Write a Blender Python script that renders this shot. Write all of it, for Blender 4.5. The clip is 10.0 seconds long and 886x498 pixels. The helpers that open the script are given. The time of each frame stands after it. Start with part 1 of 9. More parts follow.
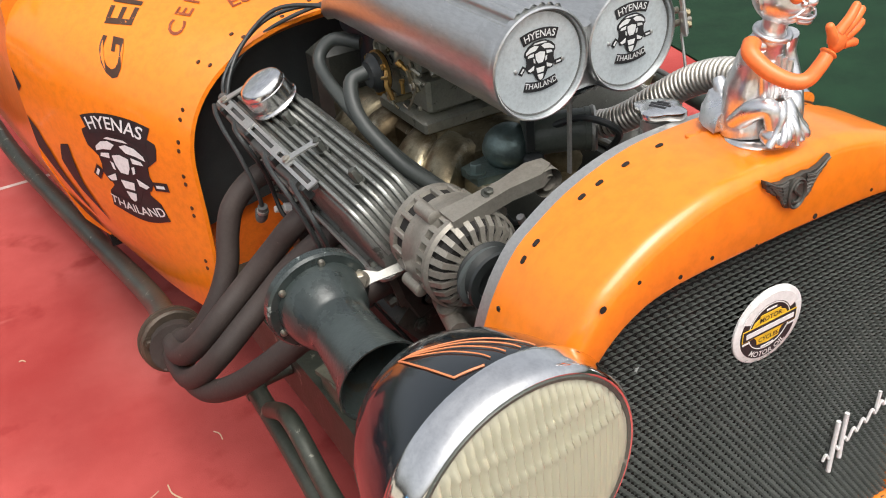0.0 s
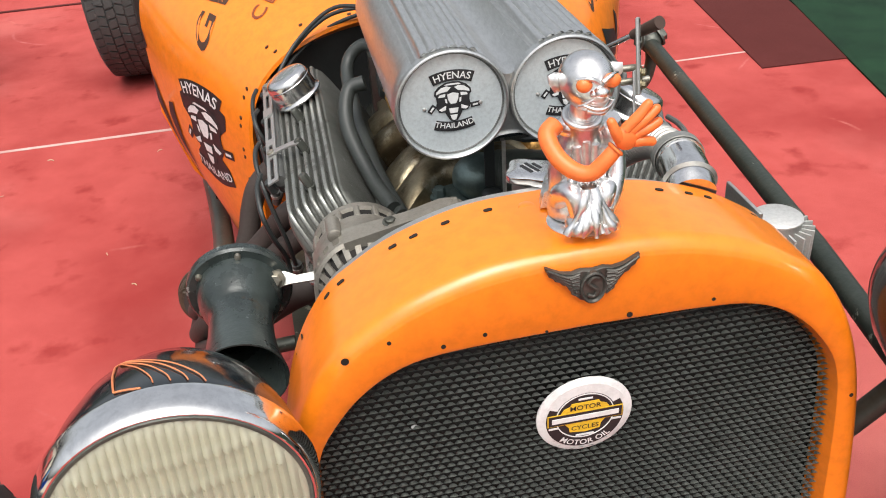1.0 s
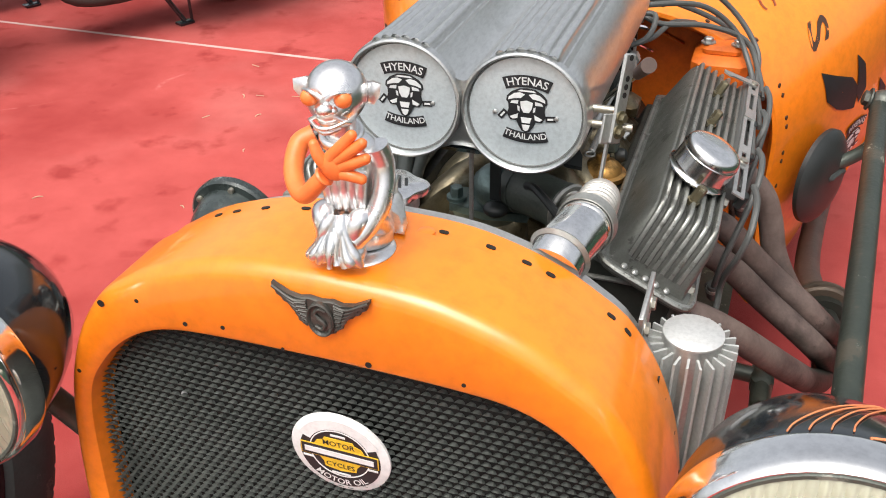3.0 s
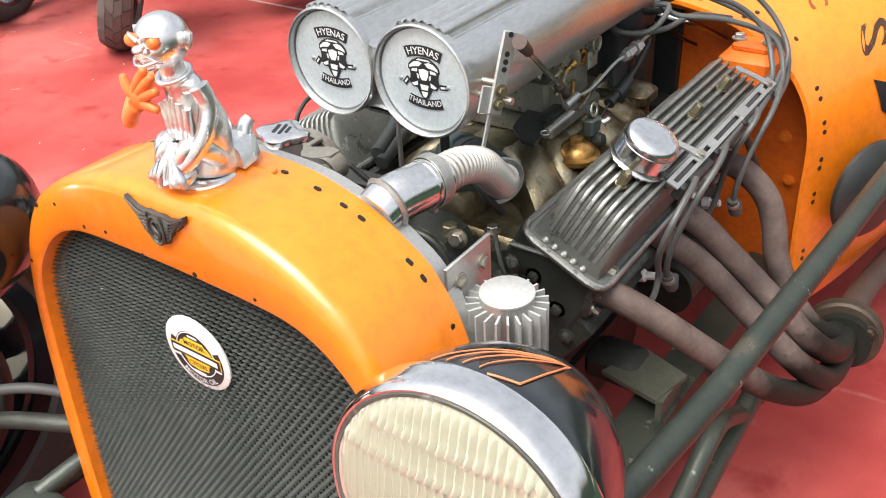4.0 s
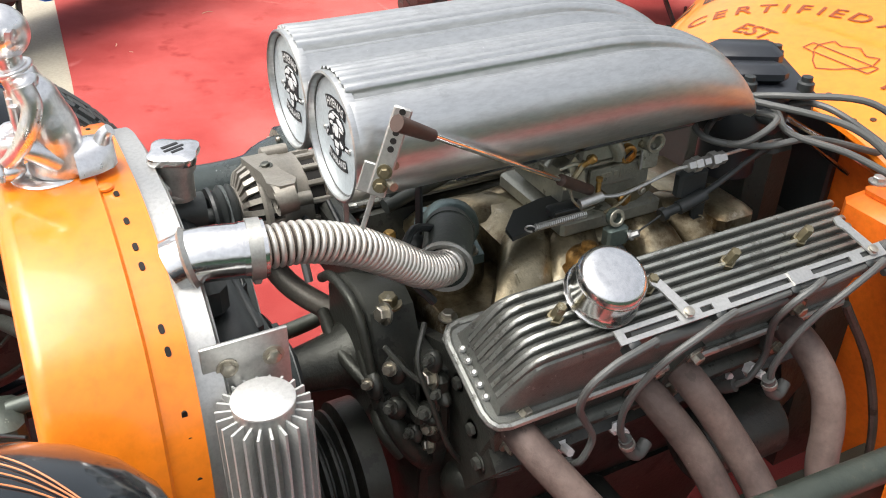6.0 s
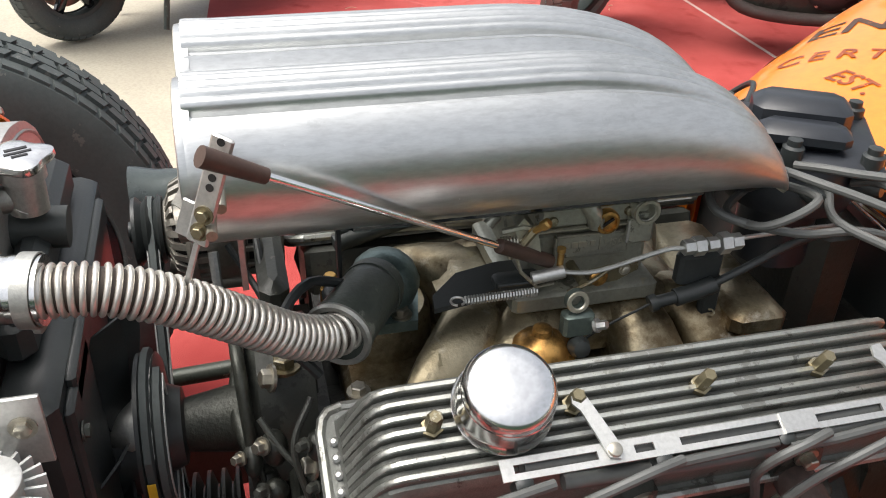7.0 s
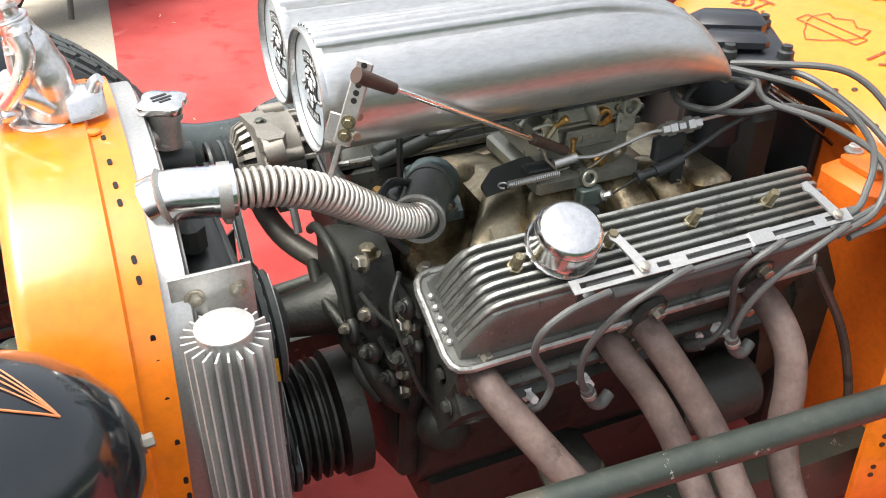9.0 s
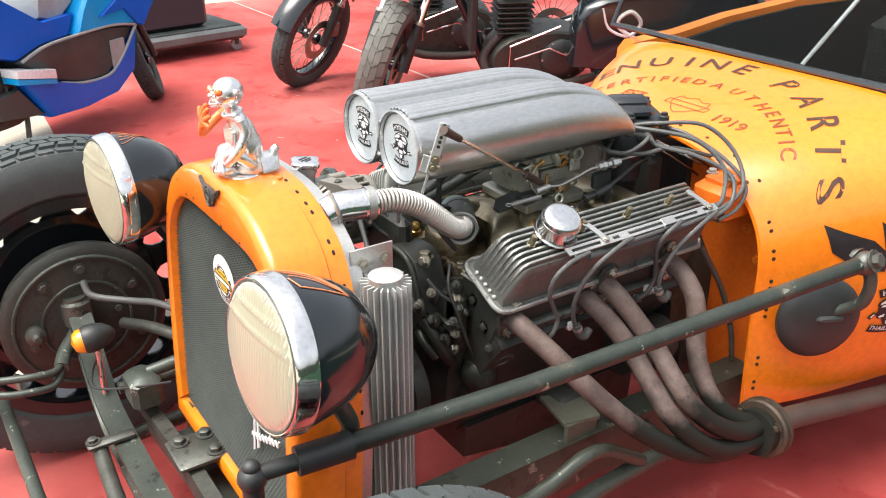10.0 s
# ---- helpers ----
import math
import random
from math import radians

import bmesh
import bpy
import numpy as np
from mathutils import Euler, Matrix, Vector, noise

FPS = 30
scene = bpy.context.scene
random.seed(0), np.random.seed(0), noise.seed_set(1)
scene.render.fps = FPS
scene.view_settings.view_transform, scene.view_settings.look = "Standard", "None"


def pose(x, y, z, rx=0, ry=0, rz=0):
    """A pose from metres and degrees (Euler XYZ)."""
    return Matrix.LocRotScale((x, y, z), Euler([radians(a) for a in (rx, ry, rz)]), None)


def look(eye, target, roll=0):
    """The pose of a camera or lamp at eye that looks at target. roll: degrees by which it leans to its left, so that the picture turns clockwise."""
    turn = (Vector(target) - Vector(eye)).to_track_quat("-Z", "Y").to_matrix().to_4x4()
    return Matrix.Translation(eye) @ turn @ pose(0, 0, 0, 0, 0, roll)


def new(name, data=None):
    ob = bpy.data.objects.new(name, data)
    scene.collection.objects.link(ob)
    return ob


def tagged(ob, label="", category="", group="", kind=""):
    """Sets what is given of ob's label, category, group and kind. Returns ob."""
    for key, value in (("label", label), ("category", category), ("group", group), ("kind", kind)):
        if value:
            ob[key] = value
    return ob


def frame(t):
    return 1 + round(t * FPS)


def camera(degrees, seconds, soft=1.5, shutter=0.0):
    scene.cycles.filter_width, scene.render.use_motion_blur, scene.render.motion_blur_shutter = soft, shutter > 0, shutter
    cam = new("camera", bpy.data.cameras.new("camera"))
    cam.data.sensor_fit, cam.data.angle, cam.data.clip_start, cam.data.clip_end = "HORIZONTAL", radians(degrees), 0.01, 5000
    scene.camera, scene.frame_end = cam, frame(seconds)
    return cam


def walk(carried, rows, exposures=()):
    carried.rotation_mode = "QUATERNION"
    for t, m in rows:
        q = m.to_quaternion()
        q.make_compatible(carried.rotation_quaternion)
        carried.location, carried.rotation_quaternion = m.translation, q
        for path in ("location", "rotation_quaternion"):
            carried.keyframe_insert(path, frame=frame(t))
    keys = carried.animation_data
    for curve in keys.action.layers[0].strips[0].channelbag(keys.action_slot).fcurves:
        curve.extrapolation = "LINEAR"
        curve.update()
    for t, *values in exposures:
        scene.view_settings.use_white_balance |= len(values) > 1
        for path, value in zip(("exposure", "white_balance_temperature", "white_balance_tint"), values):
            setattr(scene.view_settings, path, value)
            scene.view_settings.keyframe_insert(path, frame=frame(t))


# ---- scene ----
cam = camera(53.4, 10.0, 1.05)
PATH = [
    (0, (-0.609, -0.46, 1.249), (0.168, 1.04, 0.179), -5.5),
    (0.5, (-0.428, -0.514, 1.247), (0.142, 1.078, 0.178), -5.5),
    (1, (-0.227, -0.589, 1.277), (0.031, 1.082, 0.209), -4.3),
    (1.5, (-0.06, -0.522, 1.255), (0.028, 1.171, 0.193), -3.0),
    (2, (0.065, -0.415, 1.254), (-0.151, 1.258, 0.179), -2.3),
    (2.5, (0.129, -0.44, 1.258), (-0.269, 1.198, 0.182), -1.0),
    (3, (0.265, -0.48, 1.255), (-0.309, 1.097, 0.167), -1.1),
    (3.2, (0.338, -0.492, 1.253), (-0.281, 1.072, 0.172), -1.2),
    (4.3, (0.735, -0.365, 1.254), (-0.479, 0.796, 0.169), -5.5),
    (4.5, (0.815, -0.345, 1.246), (-0.507, 0.696, 0.165), -6.2),
    (5, (0.931, -0.275, 1.266), (-0.449, 0.691, 0.187), -4.0),
    (5.5, (0.905, -0.14, 1.261), (-0.495, 0.802, 0.187), -1.6),
    (5.7, (0.86, -0.06, 1.262), (-0.579, 0.816, 0.185), -0.4),
    (6.8, (0.736, 0.277, 1.221), (-0.87, 0.82, 0.159), 2.0),
    (7, (0.715, 0.349, 1.204), (-0.918, 0.783, 0.135), 1.7),
    (7.5, (0.644, 0.435, 1.148), (-0.984, 0.733, 0.024), 2.8),
    (8, (0.611, 0.459, 1.144), (-0.998, 0.64, -0.03), 3.1),
    (8.5, (0.732, 0.327, 1.202), (-0.851, 0.574, 0.005), 2.6),
    (9, (0.896, 0.094, 1.26), (-0.62, 0.772, 0.145), 0.5),
    (9.5, (1.083, -0.142, 1.309), (-0.432, 0.736, 0.343), -1.0),
    (10, (1.301, -0.42, 1.375), (-0.204, 0.581, 0.519), -0.0),
]
walk(cam, [(t, look(eye, target, roll)) for t, eye, target, roll in PATH], [(0, 0.40), (1, 0.38), (2, 0.38), (3.2, 0.60), (4.5, 0.98), (5.5, 0.94), (7, 0.76), (7.5, 0.98), (8, 1.10), (8.5, 1.03), (9, 1.20), (9.5, 1.08), (10, 1.08)])

# ---- world and light ----
world = bpy.data.worlds.new("sky")
scene.world = world
world.use_nodes = True
_wn = world.node_tree.nodes
_sky = _wn.new("ShaderNodeTexSky")
_sky.sky_type, _sky.sun_disc = "NISHITA", False
SUN_HIGH, SUN_ROUND = radians(66), radians(190)
_sky.sun_elevation, _sky.sun_rotation = SUN_HIGH, SUN_ROUND
_sky.air_density, _sky.dust_density, _sky.ozone_density = 1.0, 7.0, 1.0
_haze = _wn.new("ShaderNodeHueSaturation")
_haze.inputs["Saturation"].default_value = 0.30
world.node_tree.links.new(_sky.outputs[0], _haze.inputs["Color"])
world.node_tree.links.new(_haze.outputs[0], _wn["Background"].inputs[0])
_wn["Background"].inputs[1].default_value = 0.17

sun_data = bpy.data.lights.new("sun", "SUN")
sun_data.energy, sun_data.angle, sun_data.color = 1.15, radians(46), (1.0, 0.95, 0.88)
sun = new("sun", sun_data)
sun.matrix_world = look((0, 0, 0), -Vector((math.sin(SUN_ROUND) * math.cos(SUN_HIGH), math.cos(SUN_ROUND) * math.cos(SUN_HIGH), math.sin(SUN_HIGH))))


# ---- materials ----
def material(name):
    m = bpy.data.materials.new(name)
    m.use_nodes = True
    return m, m.node_tree.nodes, m.node_tree.links, m.node_tree.nodes["Principled BSDF"]


def stained(name, base, other, rough=0.5, metal=0.0, coarse=6.0, fine=120.0, mix=0.5, bump=0.1, rough_var=0.15, coat=0.0, spec=0.5, sharp=0.0, third=None, third_at=0.66, stretch=(1, 1, 1), bump_dist=0.002, wave=0.0):
    """Base colour with patches of a second colour, fine grain, uneven gloss and fine relief."""
    m, n, l, b = material(name)
    co = n.new("ShaderNodeTexCoord")
    mp = n.new("ShaderNodeMapping")
    mp.inputs["Scale"].default_value = stretch
    l.new(co.outputs["Object"], mp.inputs[0])
    big, small = n.new("ShaderNodeTexNoise"), n.new("ShaderNodeTexNoise")
    for tex, scale, detail in ((big, coarse, 6), (small, fine, 3)):
        tex.inputs["Scale"].default_value, tex.inputs["Detail"].default_value = scale, detail
        tex.inputs["Roughness"].default_value = 0.65
        l.new(mp.outputs[0], tex.inputs["Vector"])
    ramp = n.new("ShaderNodeValToRGB")
    w = 0.22 * (1 - sharp) + 0.01
    ramp.color_ramp.elements[0].position, ramp.color_ramp.elements[1].position = 0.52 - w, 0.52 + w
    ramp.color_ramp.elements[0].color, ramp.color_ramp.elements[1].color = (*base, 1), (*[a + (c - a) * mix for a, c in zip(base, other)], 1)
    if third:
        e = ramp.color_ramp.elements.new(third_at)
        e.color = (*third, 1)
    l.new(big.outputs[0], ramp.inputs[0])
    grain = n.new("ShaderNodeMixRGB")
    grain.blend_type = "MULTIPLY"
    grain.inputs[0].default_value = 0.35
    gr = n.new("ShaderNodeValToRGB")
    gr.color_ramp.elements[0].position, gr.color_ramp.elements[1].position = 0.3, 0.6
    gr.color_ramp.elements[0].color = (0.55, 0.55, 0.55, 1)
    l.new(small.outputs[0], gr.inputs[0])
    l.new(ramp.outputs[0], grain.inputs[1])
    l.new(gr.outputs[0], grain.inputs[2])
    l.new(grain.outputs[0], b.inputs["Base Color"])
    rr = n.new("ShaderNodeMapRange")
    rr.inputs[3].default_value, rr.inputs[4].default_value = max(0.02, rough - rough_var), min(1, rough + rough_var)
    l.new(big.outputs[0], rr.inputs[0])
    l.new(rr.outputs[0], b.inputs["Roughness"])
    b.inputs["Metallic"].default_value = metal
    b.inputs["Specular IOR Level"].default_value = spec
    b.inputs["Coat Weight"].default_value, b.inputs["Coat Roughness"].default_value = coat, 0.06
    if bump:
        bp = n.new("ShaderNodeBump")
        bp.inputs["Strength"].default_value, bp.inputs["Distance"].default_value = bump, bump_dist
        l.new(small.outputs[0], bp.inputs["Height"])
        l.new(bp.outputs[0], b.inputs["Normal"])
        if wave:
            soft = n.new("ShaderNodeTexNoise")
            soft.inputs["Scale"].default_value, soft.inputs["Detail"].default_value = 9, 2
            l.new(co.outputs["Object"], soft.inputs["Vector"])
            dent = n.new("ShaderNodeBump")
            dent.inputs["Strength"].default_value, dent.inputs["Distance"].default_value = wave, 0.02
            l.new(soft.outputs[0], dent.inputs["Height"])
            l.new(dent.outputs[0], bp.inputs["Normal"])
    return m


def lens_glass(name):
    """Clear fluted lamp glass, slightly yellowed."""
    m, n, l, b = material(name)
    b.inputs["Base Color"].default_value = (0.72, 0.71, 0.57, 1)
    b.inputs["Transmission Weight"].default_value = 0.66
    b.inputs["Roughness"].default_value = 0.11
    b.inputs["Specular IOR Level"].default_value = 0.4
    b.inputs["IOR"].default_value = 1.30
    return m


ORANGE = stained("orange_paint", (0.86, 0.225, 0.010), (0.80, 0.19, 0.008), 0.32, 0.0, 2.2, 60, 0.7, 0.03, 0.12, coat=0.55, wave=0.10)
# body orange again, darkened to carry the shade behind the engine
ORANGE_SHADED = stained("orange_paint_shaded", (0.78, 0.17, 0.012), (0.55, 0.08, 0.01), 0.45, 0.0, 6, 120, 0.7, 0.06)
CHROME = stained("chrome", (0.86, 0.86, 0.85), (0.72, 0.71, 0.69), 0.09, 1.0, 9, 90, 0.6, 0.015, 0.05)
ALU = stained("brushed_aluminium", (0.66, 0.67, 0.66), (0.44, 0.45, 0.445), 0.33, 0.93, 5, 260, 0.7, 0.05, 0.12, stretch=(1, 0.25, 1), wave=0.12)
ALU_CAST = stained("cast_aluminium", (0.50, 0.51, 0.48), (0.17, 0.175, 0.155), 0.47, 0.82, 14, 420, 0.7, 0.25, 0.14)
ALU_GREY = stained("weathered_aluminium", (0.50, 0.50, 0.47), (0.26, 0.26, 0.23), 0.5, 0.9, 20, 300, 0.7, 0.2)
ALU_BRIGHT = stained("plain_aluminium_plate", (0.52, 0.52, 0.50), (0.60, 0.60, 0.58), 0.44, 0.9, 12, 250, 0.5, 0.04)
INTAKE = stained("gilded_cast_manifold", (0.44, 0.39, 0.27), (0.18, 0.142, 0.080), 0.34, 0.85, 13, 220, 0.9, 0.25, 0.15)
BRASS = stained("brass", (0.66, 0.42, 0.14), (0.32, 0.18, 0.06), 0.35, 0.9, 20, 200, 0.8, 0.1)
OLD_BRASS = stained("dulled_brass", (0.27, 0.235, 0.15), (0.13, 0.11, 0.065), 0.42, 0.85, 30, 200, 0.8, 0.1)
BLOCK = stained("oily_black_block", (0.021, 0.023, 0.020), (0.056, 0.058, 0.048), 0.46, 0.1, 12, 160, 0.9, 0.35, 0.2)
BLACK_PAINT = stained("gloss_black_paint", (0.007, 0.011, 0.014), (0.015, 0.019, 0.022), 0.15, 0.0, 7, 90, 0.6, 0.04, 0.08, coat=0.5)
BLACK_PLASTIC = stained("black_plastic", (0.015, 0.018, 0.018), (0.038, 0.043, 0.042), 0.45, 0.0, 14, 260, 0.7, 0.1)
RUBBER = stained("tyre_rubber", (0.038, 0.047, 0.047), (0.085, 0.098, 0.094), 0.72, 0.0, 7, 150, 0.7, 0.2, 0.1)
CABLE = stained("grey_rubber_cable", (0.090, 0.093, 0.088), (0.060, 0.062, 0.060), 0.5, 0.0, 20, 160, 0.8, 0.05)
HOSE = stained("black_rubber_hose", (0.024, 0.029, 0.028), (0.060, 0.068, 0.062), 0.5, 0.0, 14, 160, 0.7, 0.1)
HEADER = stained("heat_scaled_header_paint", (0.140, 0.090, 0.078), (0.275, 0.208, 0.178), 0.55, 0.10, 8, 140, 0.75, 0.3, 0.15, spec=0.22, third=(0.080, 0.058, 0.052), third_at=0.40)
HEADER_DARK = stained("dark_brown_header", (0.034, 0.026, 0.023), (0.072, 0.055, 0.048), 0.65, 0.2, 8, 140, 0.8, 0.3, 0.15)
ROD_PAINT = stained("scuffed_black_rod_paint", (0.022, 0.030, 0.025), (0.070, 0.080, 0.064), 0.42, 0.3, 11, 150, 0.7, 0.3, 0.18)
STEEL_DARK = stained("worn_black_chassis_paint", (0.043, 0.053, 0.046), (0.135, 0.152, 0.125), 0.40, 0.40, 9, 130, 0.6, 0.3, 0.18)
IRON = stained("bare_dirty_iron", (0.145, 0.15, 0.132), (0.048, 0.052, 0.045), 0.5, 0.7, 14, 200, 0.8, 0.3)
TRUMPET = stained("painted_trumpet", (0.016, 0.022, 0.021), (0.075, 0.095, 0.09), 0.28, 0.2, 13, 170, 0.8, 0.25, 0.12, coat=0.3)
BOLT = stained("zinc_bolt", (0.52, 0.49, 0.42), (0.30, 0.27, 0.20), 0.36, 0.9, 40, 300, 0.7, 0.05)
DARK_METAL = stained("dark_bronze_emblem", (0.060, 0.058, 0.050), (0.14, 0.135, 0.12), 0.48, 0.5, 30, 200, 0.6, 0.3)
MESH = stained("black_grille_mesh", (0.135, 0.150, 0.138), (0.26, 0.275, 0.255), 0.40, 0.4, 10, 300, 0.6, 0.1)
CORE = stained("radiator_core", (0.012, 0.012, 0.012), (0.035, 0.033, 0.03), 0.6, 0.2, 9, 300, 0.8, 0.5)
HOLE = stained("dark_hole", (0.006, 0.005, 0.004), (0.012, 0.010, 0.008), 0.8, 0.0, 10, 100, 0.5, 0.0)
WHITE = stained("white_print", (0.72, 0.73, 0.72), (0.60, 0.60, 0.60), 0.5, 0.0, 14, 120, 0.5, 0.03)
BLACK_PRINT = stained("black_print", (0.010, 0.010, 0.012), (0.03, 0.03, 0.03), 0.5, 0.0, 25, 120, 0.5, 0.03)
YELLOW = stained("yellow_print", (0.75, 0.48, 0.03), (0.6, 0.36, 0.03), 0.45, 0.0, 14, 120, 0.5, 0.02)
BROWN_PRINT = stained("worn_brown_lettering", (0.19, 0.035, 0.010), (0.32, 0.07, 0.01), 0.45, 0.0, 40, 150, 0.7, 0.02)
DARK_PRINT = stained("worn_black_lettering", (0.035, 0.018, 0.010), (0.10, 0.03, 0.008), 0.45, 0.0, 35, 150, 0.6, 0.02)
PINSTRIPE = stained("orange_pinstripe", (0.75, 0.25, 0.10), (0.6, 0.2, 0.08), 0.4, 0.0, 20, 120, 0.5, 0.0)
ORANGE_TOY = stained("orange_plastic", (0.85, 0.17, 0.035), (0.80, 0.26, 0.07), 0.4, 0.0, 8, 100, 0.5, 0.05)
AMBER = stained("amber_lens", (0.85, 0.33, 0.01), (0.7, 0.2, 0.01), 0.2, 0.0, 20, 100, 0.5, 0.0, coat=0.5)
CREAM = stained("lamp_reflector", (0.80, 0.78, 0.62), (0.66, 0.63, 0.47), 0.38, 0.25, 6, 60, 0.5, 0.0)
FIN = stained("satin_aluminium_fin", (0.52, 0.53, 0.51), (0.40, 0.41, 0.39), 0.6, 0.4, 12, 250, 0.6, 0.05)
DULL_CHROME = stained("dull_chrome", (0.84, 0.84, 0.83), (0.70, 0.69, 0.68), 0.20, 1.0, 12, 120, 0.6, 0.03, 0.06)
TRIM = stained("dark_cockpit_trim", (0.008, 0.009, 0.009), (0.018, 0.019, 0.018), 0.8, 0.0, 8, 160, 0.7, 0.15, spec=0.2)
GLASS = lens_glass("fluted_lamp_glass")
FRAME = stained("olive_frame_paint", (0.040, 0.048, 0.038), (0.090, 0.096, 0.074), 0.42, 0.25, 8, 140, 0.7, 0.3, 0.18)
PLATE_OLIVE = stained("pale_olive_plate", (0.17, 0.175, 0.130), (0.085, 0.088, 0.066), 0.5, 0.2, 12, 160, 0.8, 0.3)
BURNT_RING = stained("burnt_rusty_flange", (0.050, 0.040, 0.030), (0.13, 0.085, 0.055), 0.55, 0.4, 16, 180, 0.8, 0.4)


def darkened(m, low, high, dark):
    """Header paint turning dark towards the collector, with a ragged edge."""
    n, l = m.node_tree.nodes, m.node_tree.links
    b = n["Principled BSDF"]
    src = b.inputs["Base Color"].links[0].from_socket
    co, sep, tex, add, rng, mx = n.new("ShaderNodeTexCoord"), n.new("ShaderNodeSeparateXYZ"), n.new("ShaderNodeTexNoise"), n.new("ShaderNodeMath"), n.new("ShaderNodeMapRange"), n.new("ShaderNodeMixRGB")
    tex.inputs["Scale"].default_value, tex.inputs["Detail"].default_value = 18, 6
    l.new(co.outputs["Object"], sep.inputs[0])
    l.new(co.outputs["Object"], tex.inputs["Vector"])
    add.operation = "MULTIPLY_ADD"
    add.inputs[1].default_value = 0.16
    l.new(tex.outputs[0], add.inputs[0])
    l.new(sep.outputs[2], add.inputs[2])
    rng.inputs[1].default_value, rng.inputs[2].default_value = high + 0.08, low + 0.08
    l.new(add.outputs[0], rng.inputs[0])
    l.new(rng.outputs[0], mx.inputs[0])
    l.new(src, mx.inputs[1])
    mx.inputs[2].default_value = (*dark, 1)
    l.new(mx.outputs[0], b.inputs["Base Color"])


def chipped(m, colour, scale, at, amount=1.0, soft=0.02):
    """Small sharp-edged chips or specks of another colour scattered over a material."""
    n, l = m.node_tree.nodes, m.node_tree.links
    b = n["Principled BSDF"]
    src = b.inputs["Base Color"].links[0].from_socket
    co, tex, rng, mx = n.new("ShaderNodeTexCoord"), n.new("ShaderNodeTexNoise"), n.new("ShaderNodeMapRange"), n.new("ShaderNodeMixRGB")
    tex.inputs["Scale"].default_value, tex.inputs["Detail"].default_value, tex.inputs["Roughness"].default_value = scale, 8, 0.7
    l.new(co.outputs["Object"], tex.inputs["Vector"])
    rng.inputs[1].default_value, rng.inputs[2].default_value, rng.inputs[4].default_value = at, at + soft, amount
    l.new(tex.outputs[0], rng.inputs[0])
    l.new(rng.outputs[0], mx.inputs[0])
    l.new(src, mx.inputs[1])
    mx.inputs[2].default_value = (*colour, 1)
    l.new(mx.outputs[0], b.inputs["Base Color"])


chipped(ROD_PAINT, (0.36, 0.38, 0.31), 24, 0.64, 0.9)
chipped(ROD_PAINT, (0.09, 0.075, 0.055), 11, 0.58, 0.6)
chipped(STEEL_DARK, (0.30, 0.32, 0.26), 34, 0.625, 0.9)
chipped(STEEL_DARK, (0.014, 0.015, 0.013), 14, 0.62, 0.7)
chipped(FRAME, (0.30, 0.30, 0.24), 22, 0.62, 0.7)
chipped(FRAME, (0.025, 0.027, 0.022), 12, 0.60, 0.7)
chipped(ALU, (0.42, 0.43, 0.42), 7, 0.60, 0.35)
chipped(ALU, (0.90, 0.90, 0.89), 60, 0.68, 0.6)
chipped(ORANGE, (0.50, 0.10, 0.008), 45, 0.70, 0.5)
chipped(TRUMPET, (0.30, 0.34, 0.32), 30, 0.66, 0.8)
chipped(TRUMPET, (0.05, 0.035, 0.02), 12, 0.62, 0.6)
chipped(HEADER, (0.42, 0.36, 0.31), 26, 0.67, 0.8)
chipped(HEADER, (0.05, 0.036, 0.03), 20, 0.60, 0.55)
chipped(HEADER_DARK, (0.22, 0.17, 0.15), 30, 0.67, 0.7)
chipped(ALU_CAST, (0.045, 0.042, 0.035), 34, 0.60, 0.75)
chipped(ALU_CAST, (0.02, 0.02, 0.018), 90, 0.66, 0.7)
chipped(BLOCK, (0.13, 0.12, 0.095), 30, 0.66, 0.6)
chipped(BLOCK, (0.010, 0.010, 0.009), 12, 0.56, 0.7)
chipped(INTAKE, (0.085, 0.055, 0.025), 11, 0.47, 0.85, 0.16)
chipped(INTAKE, (0.07, 0.05, 0.03), 45, 0.60, 0.6, 0.06)
chipped(INTAKE, (0.66, 0.62, 0.52), 24, 0.58, 0.5, 0.12)
chipped(IRON, (0.03, 0.027, 0.022), 30, 0.58, 0.7)
chipped(RUBBER, (0.16, 0.155, 0.14), 24, 0.62, 0.5)
chipped(DARK_PRINT, (0.78, 0.22, 0.02), 60, 0.62, 0.9)
chipped(BROWN_PRINT, (0.80, 0.23, 0.02), 70, 0.60, 0.9)
chipped(WHITE, (0.30, 0.30, 0.29), 80, 0.66, 0.5)
# header paint goes darker below a set height
darkened(HEADER, 0.405, 0.455, (0.017, 0.018, 0.014))


# ---- building tools ----
ROOT = {}
UP = Vector((0, 0, 1))


def spline(pts, k=6):
    """Points of a smooth curve through pts (tuples of any length), k steps to a span."""
    p = [Vector(q) for q in pts]
    p = [p[0] * 2 - p[1]] + p + [p[-1] * 2 - p[-2]]
    out = []
    for i in range(1, len(p) - 2):
        for s in range(k):
            t = s / k
            out.append(0.5 * (2 * p[i] + (p[i + 1] - p[i - 1]) * t + (2 * p[i - 1] - 5 * p[i] + 4 * p[i + 1] - p[i + 2]) * t * t + (3 * p[i] - p[i - 1] - 3 * p[i + 1] + p[i + 2]) * t ** 3))
    return out + [p[-2]]


def aim(at, way, roll=0.0):
    """A matrix whose z axis points along way."""
    return Matrix.Translation(at) @ Vector(way).to_track_quat("Z", "Y").to_matrix().to_4x4() @ Matrix.Rotation(radians(roll), 4, "Z")


